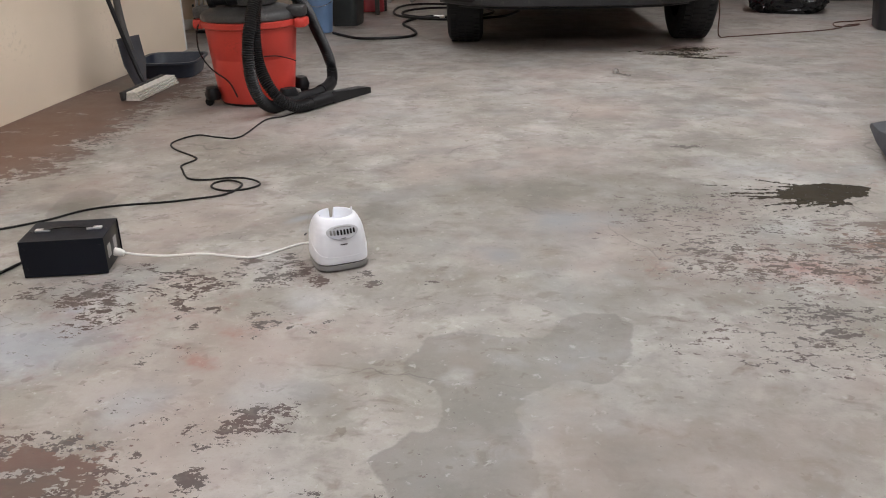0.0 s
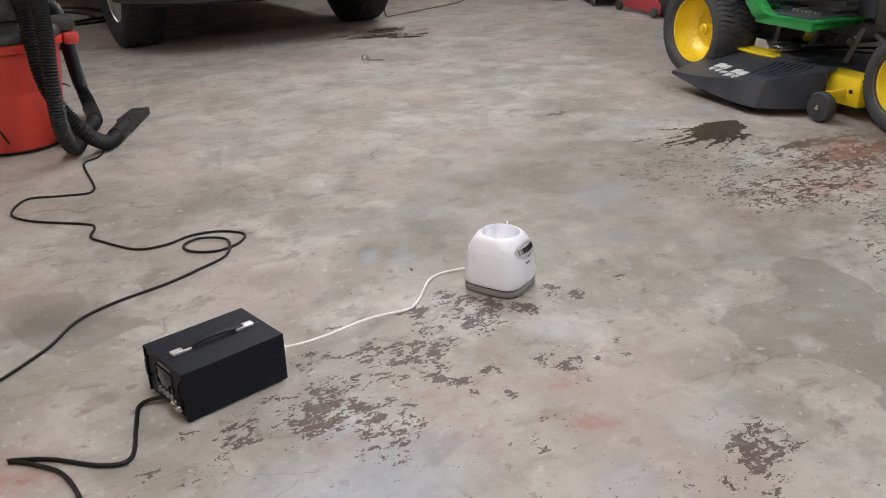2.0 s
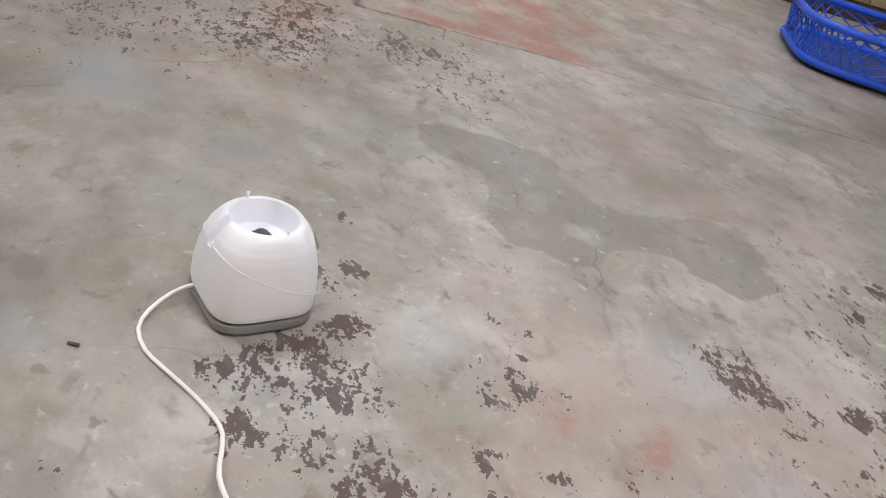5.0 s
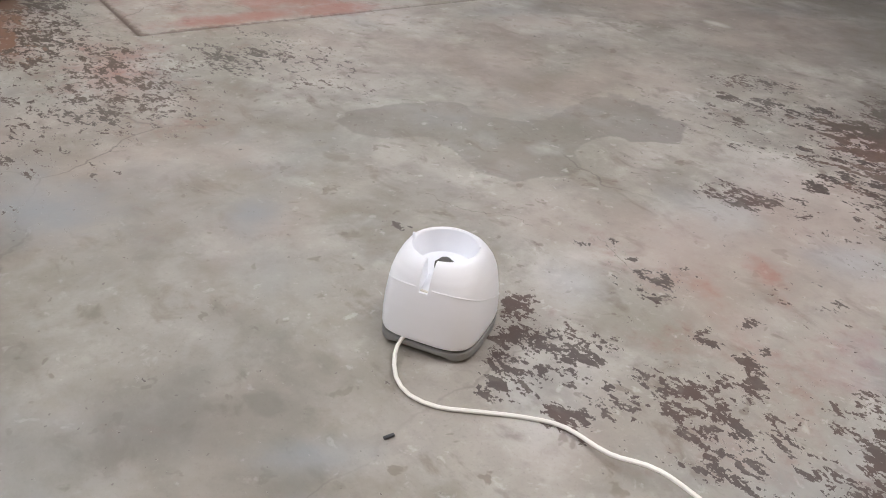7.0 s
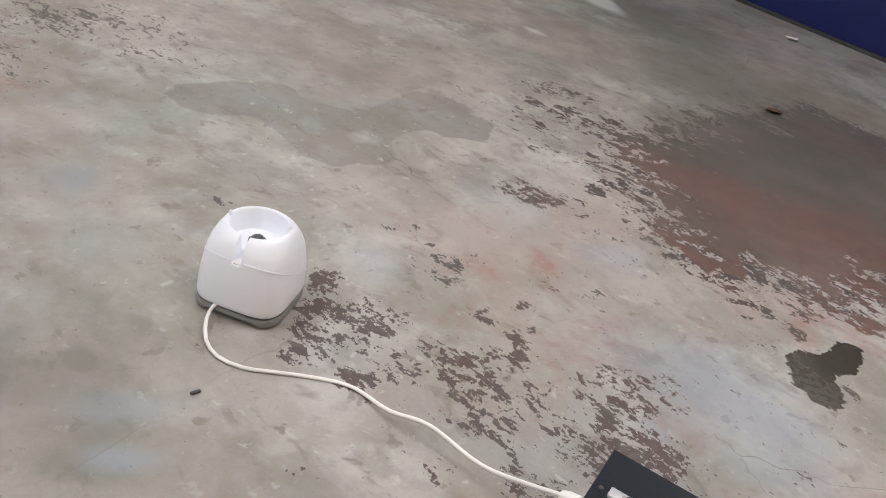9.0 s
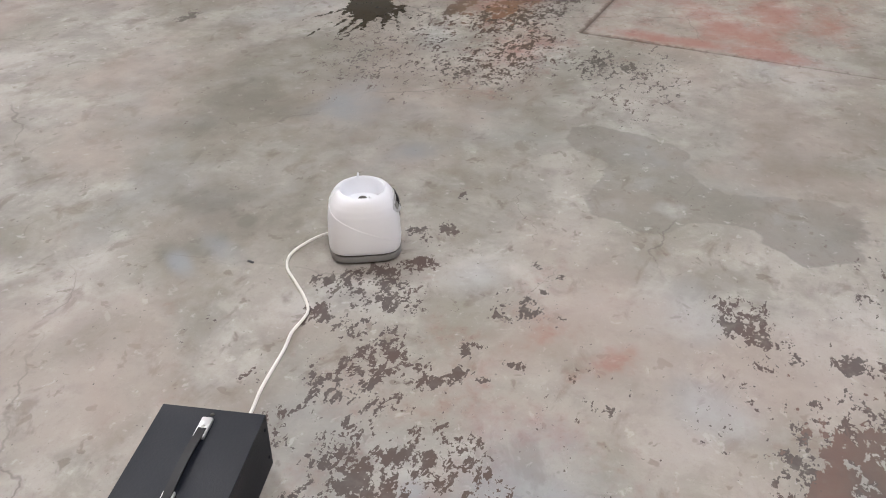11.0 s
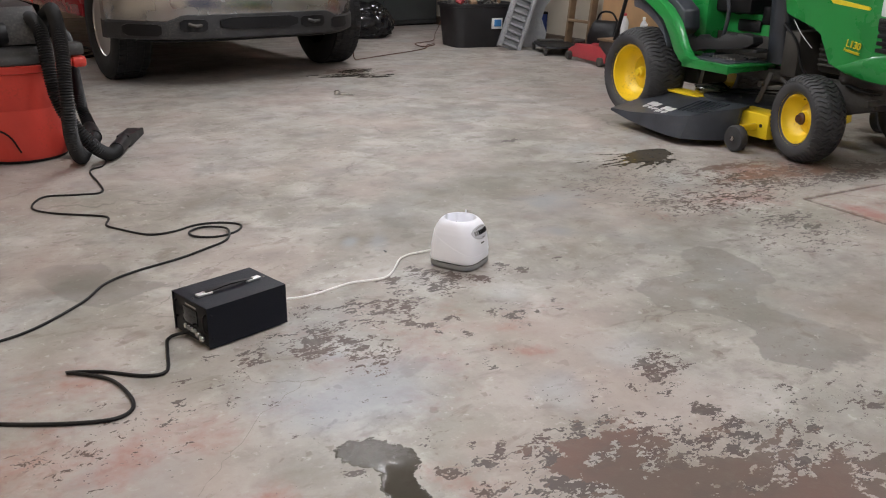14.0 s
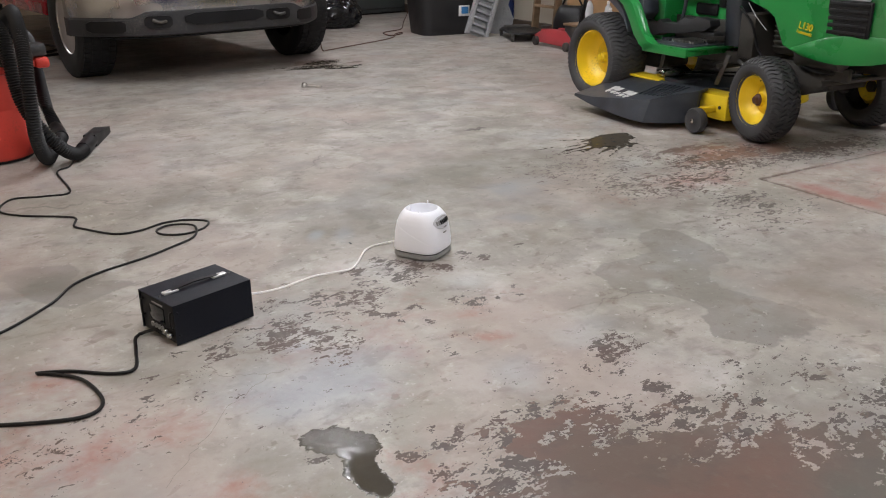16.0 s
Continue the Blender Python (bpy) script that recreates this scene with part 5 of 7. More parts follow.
for x, y0, y1, z in ((-0.36, 0.12, 0.66, 0.30), (0.26, 0.14, 0.64, 0.30)):
    part("cross_tube", tube(B(), [(x, y0, z), (x, y1, z)], 0.014, 10, 0.1), GRIME, tr)
part("lift_link", prism(B(), [(-0.40, 0.20), (-0.37, 0.20), (-0.30, 0.36), (-0.33, 0.36)], 0.008, Matrix.Translation((0, 0.15, 0)) @ SIDE, 0.002), DULL, tr)
part("lift_link", prism(B(), [(-0.84, 0.20), (-0.81, 0.20), (-0.78, 0.36), (-0.81, 0.36)], 0.008, Matrix.Translation((0, 0.15, 0)) @ SIDE, 0.002), DULL, tr)
part("drive_belt", tube(B(), [(-0.70, 0.14, 0.215), (-0.45, 0.22, 0.235), (-0.12, 0.34, 0.25), (-0.10, 0.42, 0.25), (-0.40, 0.44, 0.235), (-0.70, 0.22, 0.215)], 0.006, 6, 0.04), BLACK_PL, tr)
part("steering_link", tube(B(), [(-0.25, 0.15, 0.34), (-0.02, 0.10, 0.26)], 0.009, 8, 0.05), DULL, tr)
# hood: lofted from the dash forward
sec = []
for x, zb, zt, hw in ((-0.29, 0.74, 0.94, 0.25), (-0.25, 0.655, 0.95, 0.262), (-0.16, 0.628, 0.953, 0.268), (-0.075, 0.605, 0.955, 0.27), (-0.024, 0.575, 0.952, 0.272), (0.0, 0.533, 0.95, 0.272), (0.046, 0.454, 0.948, 0.272), (0.141, 0.424, 0.94, 0.272), (0.24, 0.41, 0.92, 0.27), (0.34, 0.403, 0.895, 0.264), (0.42, 0.41, 0.865, 0.256), (0.50, 0.42, 0.82, 0.235), (0.56, 0.44, 0.74, 0.20)):
    ring = []
    for i in range(20):
        t = math.pi * i / 19
        c, s = math.cos(t), math.sin(t)
        ring.append((x, 0.385 - hw * math.copysign(abs(c) ** 0.5, c), zb + (zt - zb) * abs(s) ** 0.55))
    sec.append(ring)
hood = part("hood", loft(B(), sec, True), GREEN, tr, "glossy green hood", angle=30)
side_y = 0.385 - 0.272
lip = []
for x, zb, zt, hw in ((0.08, 0.438, 0.446, 0.270), (0.14, 0.420, 0.462, 0.280), (0.20, 0.412, 0.486, 0.283), (0.27, 0.404, 0.508, 0.282), (0.34, 0.399, 0.522, 0.277), (0.42, 0.405, 0.531, 0.269), (0.50, 0.414, 0.53, 0.248), (0.575, 0.432, 0.525, 0.21)):
    lip.append([(x, 0.385 - hw * a, zb + (zt - zb) * b) for a, b in ((0.97, 0.0), (1.0, 0.2), (1.0, 0.85), (0.97, 1.0), (-0.97, 1.0), (-1.0, 0.85), (-1.0, 0.2), (-0.97, 0.0))])
part("hood_bumper", loft(B(), lip), GREEN, hood, "green moulded bumper lip", angle=50)
part("hood_stripe", prism(B(), [(-0.20, 0.748), (-0.05, 0.722), (0.207, 0.697), (0.215, 0.705), (0.205, 0.713), (-0.05, 0.746), (-0.2, 0.78)], 0.006, Matrix.Translation((0, side_y + 0.011, 0)) @ SIDE, 0.001, 1), YEL_TXT, hood, "yellow stripe")
for z, ln in ((0.675, 0.23), (0.645, 0.24), (0.615, 0.25), (0.585, 0.25), (0.555, 0.24)):
    part("grille_bar", box(B(), (0.37, 0.385 - 0.262, z - 0.018), (0.20, 0.016, 0.018), 0.005), BLACK_PL, hood, "black grille slat")
part("grille_backing", box(B(), (0.37, 0.385 - 0.257, 0.597), (0.22, 0.016, 0.15), 0.006), BLACK_PL, hood)
part("headlight", box(B(), (0.36, 0.385 - 0.252, 0.712), (0.20, 0.02, 0.08), 0.01), CLEAR, hood, "clear headlight lens")
SLANT = Matrix(((1.0, 0.25, 0, 0), (0, 1, 0, 0), (0, 0, 1, 0), (0, 0, 0, 1)))
write("model_lettering", "L130", 0.044, Matrix.Translation((0.165, side_y - 0.003, 0.547)) @ SIDE @ SLANT, YEL_TXT, hood, 0.003)
write("type_lettering", "Automatic", 0.023, Matrix.Translation((0.16, side_y - 0.003, 0.519)) @ SIDE @ SLANT, YEL_TXT, hood, 0.003)
# dash tower, column, wheel, seat
part("dash", loft(B(), [rounded(0.07, 0.20, 4, 24, 0.40, -0.36, 0.385), rounded(0.075, 0.22, 4, 24, 0.70, -0.36, 0.385), rounded(0.09, 0.24, 4, 24, 0.93, -0.37, 0.385)]), SLATE, tr, "black dash tower")
col_m = Matrix.Translation((-0.42, 0.385, 0.92)) @ Matrix.Rotation(radians(-30), 4, "Y")
part("steering_column", lathe(B(), [(0.03, 0), (0.022, 0.05), (0.02, 0.16)], 16, col_m), SLATE, tr)
ring = [(0.17 * math.cos(2 * math.pi * i / 24), 0.17 * math.sin(2 * math.pi * i / 24), 0.16) for i in range(25)]
sw = part("steering_wheel", tube(B(), ring, 0.014, 10, 0.05, m=col_m), SLATE, tr, "black steering wheel")
for a in (90, 210, 330):
    part("spoke", tube(B(), [(0.16 * math.cos(radians(a)), 0.16 * math.sin(radians(a)), 0.16), (0, 0, 0.15)], 0.01, 8, 0.05, m=col_m), SLATE, sw)
part("seat", loft(B(), [rounded(0.22, 0.21, 4, 28, 0.74, -0.94, 0.37), rounded(0.24, 0.23, 4, 28, 0.80, -0.94, 0.37), rounded(0.22, 0.21, 3.5, 28, 0.88, -0.94, 0.37)]), SLATE, tr, "black seat cushion")
part("seat_back", loft(B(), [rounded(0.05, 0.21, 4, 28, 0.80, -1.19, 0.37), rounded(0.055, 0.22, 4, 28, 0.95, -1.23, 0.37), rounded(0.04, 0.18, 3.5, 28, 1.12, -1.28, 0.37)]), SLATE, tr, "black seat back")
part("seat_pan", box(B(), (-0.82, 0.39, 0.685), (0.50, 0.38, 0.13), 0.02), BLACK_PL, tr)
# fenders and running boards
# near and far side: a curved band, the footboard with its rim, a dark console and the dark guard over the wheel
BAND = [(-1.40, 0.735, -1.33, 0.80), (-1.22, 0.735, -1.10, 0.77), (-1.11, 0.685, -0.965, 0.70), (-1.0, 0.635, -0.86, 0.645), (-0.90, 0.580, -0.79, 0.585), (-0.835, 0.50, -0.745, 0.52), (-0.79, 0.43, -0.705, 0.455), (-0.74, 0.385, -0.66, 0.415), (-0.69, 0.352, -0.60, 0.402)]
for y0, s in ((-0.10, 1), (0.86, -1)):
    rows = []
    for xa, za, xb, zb in BAND:
        xm, zm = xa + (xb - xa) * 0.12, za + (zb - za) * 0.12
        xn, zn = xa + (xb - xa) * 0.88, za + (zb - za) * 0.88
        rows.append([(xa, y0 + s * 0.012, za), (xm, y0, zm), (xn, y0, zn), (xb, y0 + s * 0.014, zb), (xb, y0 + s * 0.05, zb - 0.004), (xa, y0 + s * 0.05, za)])
    side = part("fender", loft(B(), rows), GREEN, tr, "green fender band curving into the footboard", angle=50)
    board = B()
    box(board, (-0.555, y0 + s * 0.17, 0.392), (0.37, 0.34, 0.012), 0.003)
    box(board, (-0.535, y0 + s * 0.008, 0.378), (0.34, 0.016, 0.046), 0.005)
    box(board, (-0.378, y0 + s * 0.19, 0.380), (0.016, 0.36, 0.044), 0.005, Matrix.Translation((-0.378, y0, 0)) @ Matrix.Rotation(radians(6 * s), 4, "Z") @ Matrix.Translation((0.378, -y0, 0)))
    part("footboard", board, GREEN, tr, "green footboard with a raised rim")
    part("foot_mat", box(B(), (-0.545, y0 + s * 0.18, 0.402), (0.30, 0.29, 0.010), 0.004), SLATE, tr)
    for k in range(10):
        part("foot_tread", box(B(), (-0.69 + k * 0.026, y0 + s * 0.20, 0.412), (0.010, 0.15, 0.014), 0.003), STEEL if k > 2 else SLATE, tr)
    part("wheel_guard", loft(B(), [[(x, y0 + s * 0.085, z), (x, y0 + s * 0.10, z + 0.012), (x, y0 + s * 0.27, z + 0.012), (x, y0 + s * 0.27, z - 0.045), (x + 0.012, y0 + s * 0.085, z - 0.05)] for x, z in ((-1.27, 0.672), (-1.20, 0.660), (-1.12, 0.628), (-1.05, 0.588), (-0.99, 0.54), (-0.95, 0.475))]),
         GUARD, tr, "dark slate guard over the wheel", angle=50)
    part("side_console", prism(B(), [(-1.08, 0.65), (-1.06, 0.75), (-0.93, 0.725), (-0.79, 0.635), (-0.775, 0.54), (-0.82, 0.50), (-0.90, 0.57)], 0.11, Matrix.Translation((0, y0 + 0.165 if s > 0 else y0 - 0.055, 0)) @ SIDE, 0.012), SLATE, tr, "black moulded side console")
part("fender_deck", box(B(), (-1.22, 0.38, 0.745), (0.36, 0.80, 0.035), 0.012), GREEN, tr)
part("seat_riser", box(B(), (-0.93, 0.38, 0.55), (0.22, 0.48, 0.34), 0.03), GREEN, tr, "green seat riser")
part("tunnel", loft(B(), [rounded(0.30, 0.12, 5, 20, 0.38, -0.62, 0.37), rounded(0.30, 0.10, 5, 20, 0.62, -0.66, 0.37)]), GREEN, tr, "green centre tunnel")
part("tunnel_panel", box(B(), (-0.62, 0.258, 0.56), (0.16, 0.012, 0.06), 0.01), BLACK_PL, tr)
# dark sheet added for the shadow below the pedal tray
part("shade_sheet", box(B(), (-0.62, 0.235, 0.455), (0.52, 0.012, 0.13), 0.004), GRIME, tr, "dark sheet standing for the shadow under the pedal tray")
# black blocks paint the dark of cut-outs in the green panel
for k, (x, z, w, h) in enumerate(((-0.72, 0.645, 0.05, 0.07), (-0.63, 0.665, 0.06, 0.05), (-0.50, 0.62, 0.08, 0.09))):
    part("slot_shade", box(B(), (x, 0.262, z), (w, 0.012, h), 0.008), BLACK_PL, tr, "black block painting a cut-out's shade")
part("pedal_bracket", prism(B(), [(-1.00, 0.545), (-0.96, 0.485), (-0.88, 0.425), (-0.80, 0.415), (-0.76, 0.43), (-0.60, 0.445), (-0.42, 0.475), (-0.38, 0.50), (-0.39, 0.53), (-0.48, 0.54), (-0.52, 0.525), (-0.58, 0.53), (-0.64, 0.495), (-0.74, 0.492), (-0.77, 0.508), (-0.80, 0.485), (-0.88, 0.485), (-0.95, 0.555)], 0.07, Matrix.Translation((0, 0.132, 0)) @ SIDE, 0.006), TOTE, tr, "black moulded pedal tray")
part("pedal", box(B(), (-0.42, 0.12, 0.46), (0.10, 0.08, 0.02), 0.006), RUBBER, tr)
part("lift_lever", tube(B(), [(-0.70, 0.16, 0.50), (-0.69, 0.17, 0.62), (-0.72, 0.17, 0.74)], 0.010, 8, 0.04), SLATE, tr)
part("hose_line", tube(B(), [(-0.19, 0.11, 0.63), (-0.13, 0.105, 0.57), (-0.07, 0.12, 0.51)], 0.0018, 8, 0.03), PANEL_G, tr, "pale control cable")
# mowing deck
deck = part("deck", loft(B(), [rounded(0.33, 0.40, 3.2, 40, 0.075, -0.56, 0.42), rounded(0.335, 0.405, 3.2, 40, 0.08, -0.56, 0.42), rounded(0.33, 0.40, 3.2, 40, 0.125, -0.56, 0.42), rounded(0.29, 0.36, 3, 40, 0.15, -0.56, 0.42)]), YELLOW, tr, "yellow pressed steel mowing deck")
part("deck_front_wing", box(B(), (-0.275, 0.07, 0.122), (0.24, 0.13, 0.125), 0.012), YELLOW, deck)
# raised dark discs paint the shade inside the bolt holes
for x, z in ((-0.20, 0.125), (-0.285, 0.09)):
    part("bolt_hole_disc", lathe(B(), [(0.009, 0), (0.009, 0.004), (0.004, 0.005)], 12, Matrix.Translation((x, 0.0055, z)) @ SIDE), INK, deck)
part("deck_rear_wing", box(B(), (-0.80, 0.060, 0.190), (0.27, 0.11, 0.014), 0.006), YELLOW, deck)
for x in (-0.62, -0.42):
    part("spindle_pulley", lathe(B(), [(0.03, 0.19), (0.075, 0.192), (0.08, 0.20), (0.065, 0.207), (0.08, 0.214), (0.075, 0.22), (0.02, 0.225)], 28, Matrix.Translation((x - 0.115 if x < -0.5 else x, 0.14 if x < -0.5 else 0.5, 0.012))), STEEL if x < -0.5 else DULL, deck, "worn steel pulley")
CHUTE = [(-1.02, 0.165, -0.295, 0.094, -0.30, 0.082), (-0.85, 0.182, -0.30, 0.102, -0.305, 0.058), (-0.62, 0.195, -0.275, 0.128, -0.30, 0.040), (-0.50, 0.200, -0.262, 0.138, -0.306, 0.040), (-0.43, 0.204, -0.245, 0.152, -0.290, 0.038), (-0.37, 0.206, -0.17, 0.176, -0.205, 0.036), (-0.305, 0.208, -0.04, 0.196, -0.055, 0.034)]
chute = B()
loft(chute, [[(x, 0.02, za), (x, yb, zb), (x, yc, zc), (x, yc + 0.012, zc), (x, yb + 0.02, zb - 0.012), (x, 0.02, za - 0.012)] for x, za, yb, zb, yc, zc in CHUTE])
chute_ob = part("discharge_chute", chute, SLATE, deck, "dark slate plastic discharge chute", angle=25)


def on_chute(x, y):
    k = max(i for i in range(len(CHUTE) - 1) if CHUTE[i][0] <= x)
    p, q = CHUTE[k], CHUTE[k + 1]
    f = (x - p[0]) / (q[0] - p[0])
    za, yb, zb = (p[i] + f * (q[i] - p[i]) for i in (1, 2, 3))
    return za + (zb - za) * (0.02 - y) / (0.02 - yb) + 0.003


def decal(x0, x1, y0, y1, material, name):
    part(name, loft(B(), [[(x0, y0, on_chute(x0, y0)), (x1, y0, on_chute(x1, y0)), (x1, y0, on_chute(x1, y0) - 0.004), (x0, y0, on_chute(x0, y0) - 0.004)],
                          [(x0, y1, on_chute(x0, y1)), (x1, y1, on_chute(x1, y1)), (x1, y1, on_chute(x1, y1) - 0.004), (x0, y1, on_chute(x0, y1) - 0.004)]]), material, chute_ob, "pale warning sticker", flat=True)


random.seed(9)
for k in range(5):
    x0 = -0.86 + k * 0.052
    decal(x0, x0 + 0.046, -0.135 - 0.012 * k, -0.175 - 0.012 * k, LABEL_W if k != 2 else INK, "sticker")
    for q in range(3):
        a = x0 + 0.004 + 0.014 * q
        decal(a, a + random.uniform(0.006, 0.011), -0.185 - 0.012 * k, -0.185 - 0.012 * k - random.uniform(0.014, 0.036), LABEL_W, "sticker_mark")
for k in range(7):
    x0 = -0.60 + k * 0.034
    part("chute_rib", tube(B(), [(x0, -0.02 - 0.006, on_chute(x0, -0.026) + 0.001), (x0 + 0.01, -0.12, on_chute(x0 + 0.01, -0.12) + 0.001), (x0 + 0.015, -0.19, on_chute(x0 + 0.015, -0.19) + 0.0005)], 0.0035, 6, 0.03), SLATE, chute_ob)
gw = part("gauge_wheel", lathe(B(), [(0.02, -0.022), (0.058, -0.022), (0.064, -0.014), (0.064, 0.014), (0.058, 0.022), (0.03, 0.018), (0.02, 0.022)], 28, Matrix.Translation((-0.235, -0.11, 0.066)) @ Matrix.Rotation(radians(90), 4, "X")), RUBBER, deck, "small black gauge wheel")
part("axle_bolt", lathe(B(), [(0.012, 0), (0.012, 0.006), (0.006, 0.008)], 12, Matrix.Translation((-0.235, -0.132, 0.066)) @ Matrix.Rotation(radians(90), 4, "X")), STEEL, gw)
part("gauge_bracket", box(B(), (-0.235, -0.045, 0.115), (0.026, 0.10, 0.032), 0.005), YELLOW, deck)
part("deck_cover", loft(B(), [rounded(0.26, 0.33, 4, 32, 0.148, -0.58, 0.42), rounded(0.26, 0.33, 4, 32, 0.185, -0.58, 0.42), rounded(0.22, 0.29, 4, 32, 0.197, -0.58, 0.42)]), SLATE, deck, "dark dusty belt cover")
for x, y, r in ((-0.62, 0.03, 0.10),):
    part("belt_cover", loft(B(), [rounded(r, r * 0.9, 3, 24, 0.19, x, y + 0.1), rounded(r * 0.9, r * 0.8, 3, 24, 0.205, x, y + 0.1)]), SLATE, deck)


# ---- pickup truck ----
tk = thing("pickup_truck", pose(0.965, 6.76, 0), "red pickup truck with a chrome front bumper, parked nose out", "pickup truck")
R_T = 0.375


def front_y(x):
    return -0.80 + 0.46 * (abs(x) / 1.0) ** 4


def truck_wheel(x, y, side):
    m = Matrix.Translation((x, y, R_T)) @ Matrix.Rotation(radians(90 * side), 4, "Y")
    ty = part("tyre", lathe(B(), [(0.21, -0.11), (0.25, -0.128), (0.32, -0.134), (0.355, -0.122), (0.370, -0.10), (0.375, 0), (0.370, 0.10), (0.355, 0.122), (0.32, 0.134), (0.25, 0.128), (0.21, 0.11)], 56, m, caps=False), TYRE_SHADED, tk, "black road tyre", angle=50)
    bm = B()
    for k in range(60):
        for r0 in (-0.085, -0.03, 0.03, 0.085):
            a = 2 * math.pi * (k + (0.5 if abs(r0) < 0.05 else 0)) / 60
            box(bm, (0, 0, 0), (0.014, 0.028, 0.042), 0, m @ Matrix.Rotation(a, 4, "Z") @ Matrix.Translation((0.371, 0, r0)))
    part("tread", bm, TYRE_SHADED, ty, flat=True)
    rim = part("rim", lathe(B(), [(0.212, 0.100), (0.218, 0.112), (0.205, 0.098), (0.19, 0.02), (0.12, 0.01), (0.07, 0.03), (0.04, 0.04), (0.005, 0.042)], 48, m), ALLOY, tk, "bright alloy rim")
    for k in range(5):
        part("spoke", box(B(), (0.125, 0, 0.045), (0.15, 0.045, 0.03), 0.01, m @ Matrix.Rotation(2 * math.pi * k / 5, 4, "Z")), ALLOY, rim)


for x, s in ((-0.85, -1), (0.85, 1)):
    truck_wheel(x, 0, s)
    truck_wheel(x, 3.35, s)
xs = [1.0 * i / 20 for i in range(-20, 21)]


def fx(x):
    return 0.95 * x - 0.08


def strip(z_lo, z_hi, y_out, y_in, x_max=1.0, bulge=0.02, x_min=None):
    rings = []
    x_min = -x_max if x_min is None else x_min
    for k in xs:
        x = x_min + (x_max - x_min) * (k + 1) / 2
        y = front_y(x) + y_out
        hi = z_hi(x) if callable(z_hi) else z_hi
        lo = z_lo
        rings.append([(fx(x), y + 0.012, hi), (fx(x), y - bulge * 0.5, hi - 0.012), (fx(x), y - bulge, (lo + hi) / 2), (fx(x), y - bulge * 0.3, lo + 0.008), (fx(x), y + 0.01, lo), (fx(x), y + y_in, lo), (fx(x), y + y_in, hi)])
    return loft(B(), rings)


def shoulder(x):
    a, b = (0.59, 0.69) if x < 0 else (0.53, 0.645)
    return 0.446 + 0.05 * min(1, max(0, (b - abs(x)) / (b - a)))


bump = part("bumper", strip(0.44, 0.605, 0.0, 0.07), CHROME, tk, "chrome front bumper", angle=30)
val = part("valance", strip(0.325, shoulder, -0.012, 0.10, 1.0, 0.018), VALANCE, tk, "dark grey plastic bumper valance", angle=30)


# each opening is a black plate proud of the valance, painting the recess's shade
def opening(name, x0, x1, z0, z1, label, slope=0.0):
    rows = []
    for i in range(9):
        f = i / 8
        x = x0 + (x1 - x0) * f
        inset = slope * max(0, 1 - 8 * min(f, 1 - f))
        y = front_y(x) - 0.035
        rows.append([(fx(x), y, z0 + inset), (fx(x), y, z1 - inset), (fx(x), y + 0.03, z1 - inset), (fx(x), y + 0.03, z0 + inset)])
    return part(name, loft(B(), rows), BLACK_PL, val, label)


opening("fog_shade_plate", -0.93, -0.73, 0.352, 0.428, "black plate painting the shade of the fog lamp opening", 0.015)
opening("fog_shade_plate", 0.57, 0.75, 0.358, 0.436, "black plate painting the shade of the fog lamp opening", 0.015)
opening("centre_shade_plate", -0.35, 0.255, 0.388, 0.466, "black plate painting the shade of the centre opening", 0.02)
for a, b in ((-0.62, -0.44), (0.28, 0.49)):
    hook = opening("hook_shade_plate", a, b, 0.38, 0.458, "black plate painting the shade of the tow hook opening", 0.018)
    c = (a + b) / 2
    part("tow_hook", tube(B(), [(fx(c - 0.04), front_y(c) - 0.03, 0.432), (fx(c), front_y(c) - 0.055, 0.418), (fx(c + 0.05), front_y(c) - 0.04, 0.422)], 0.011, 8, 0.02), DULL, hook, "steel tow hook")
part("lower_lip", strip(0.305, 0.328, 0.05, 0.05, 0.85, 0.005), BLACK_PL, val)
# body
nose = []
for x in [v * 0.98 for v in xs]:
    y = front_y(x) + 0.045
    nose.append([(fx(x), y, 0.60), (fx(x), y - 0.01, 0.64), (fx(x), y + 0.005, 0.70), (fx(x), y + 0.03, 0.98), (fx(x), y + 0.10, 1.06), (fx(x), y + 0.30, 1.08), (fx(x), y + 0.30, 0.60)])
part("nose", loft(B(), nose), TRUCK_RED, tk, "red front body panel", angle=30)
part("grille", strip(0.72, 0.95, 0.02, 0.06, 0.48, 0.03), CHROME, tk, "chrome framed grille")
for s in (-1, 1):
    part("headlight", loft(B(), [[(s * (0.55 + 0.36 * i), front_y(0.55 + 0.36 * i) + 0.035 + o, z) for o, z in ((-0.006, 0.74), (0.012, 0.92), (0.06, 0.92), (0.06, 0.74))] for i in (0, 0.25, 0.5, 0.75, 1)]), CLEAR, tk, "clear headlight")


def arch(cx, r, n=10):
    return [(cx + r * math.cos(math.pi * (1 - i / n)), R_T + 0.02 + r * math.sin(math.pi * (1 - i / n)) * 0.98) for i in range(n + 1)]


prof = [(-0.45, 1.06), (-0.34, 0.62)] + [q for q in arch(0.0, 0.46) if q[0] > -0.34] + [(0.62, 0.40), (2.75, 0.40)] + arch(3.35, 0.46) + [(3.95, 0.48), (4.35, 0.52), (4.35, 1.15), (1.0, 1.15), (0.55, 1.15)]
M_SIDE = Matrix(((0, 0, 1, 0), (1, 0, 0, 0), (0, 1, 0, 0), (0, 0, 0, 1)))
for s in (-1, 1):
    part("side_panel", prism(B(), prof, 0.14, Matrix.Translation((-0.97 if s < 0 else 0.83, 0, 0)) @ M_SIDE, 0.02), TRUCK_RED, tk, "red side body panel")
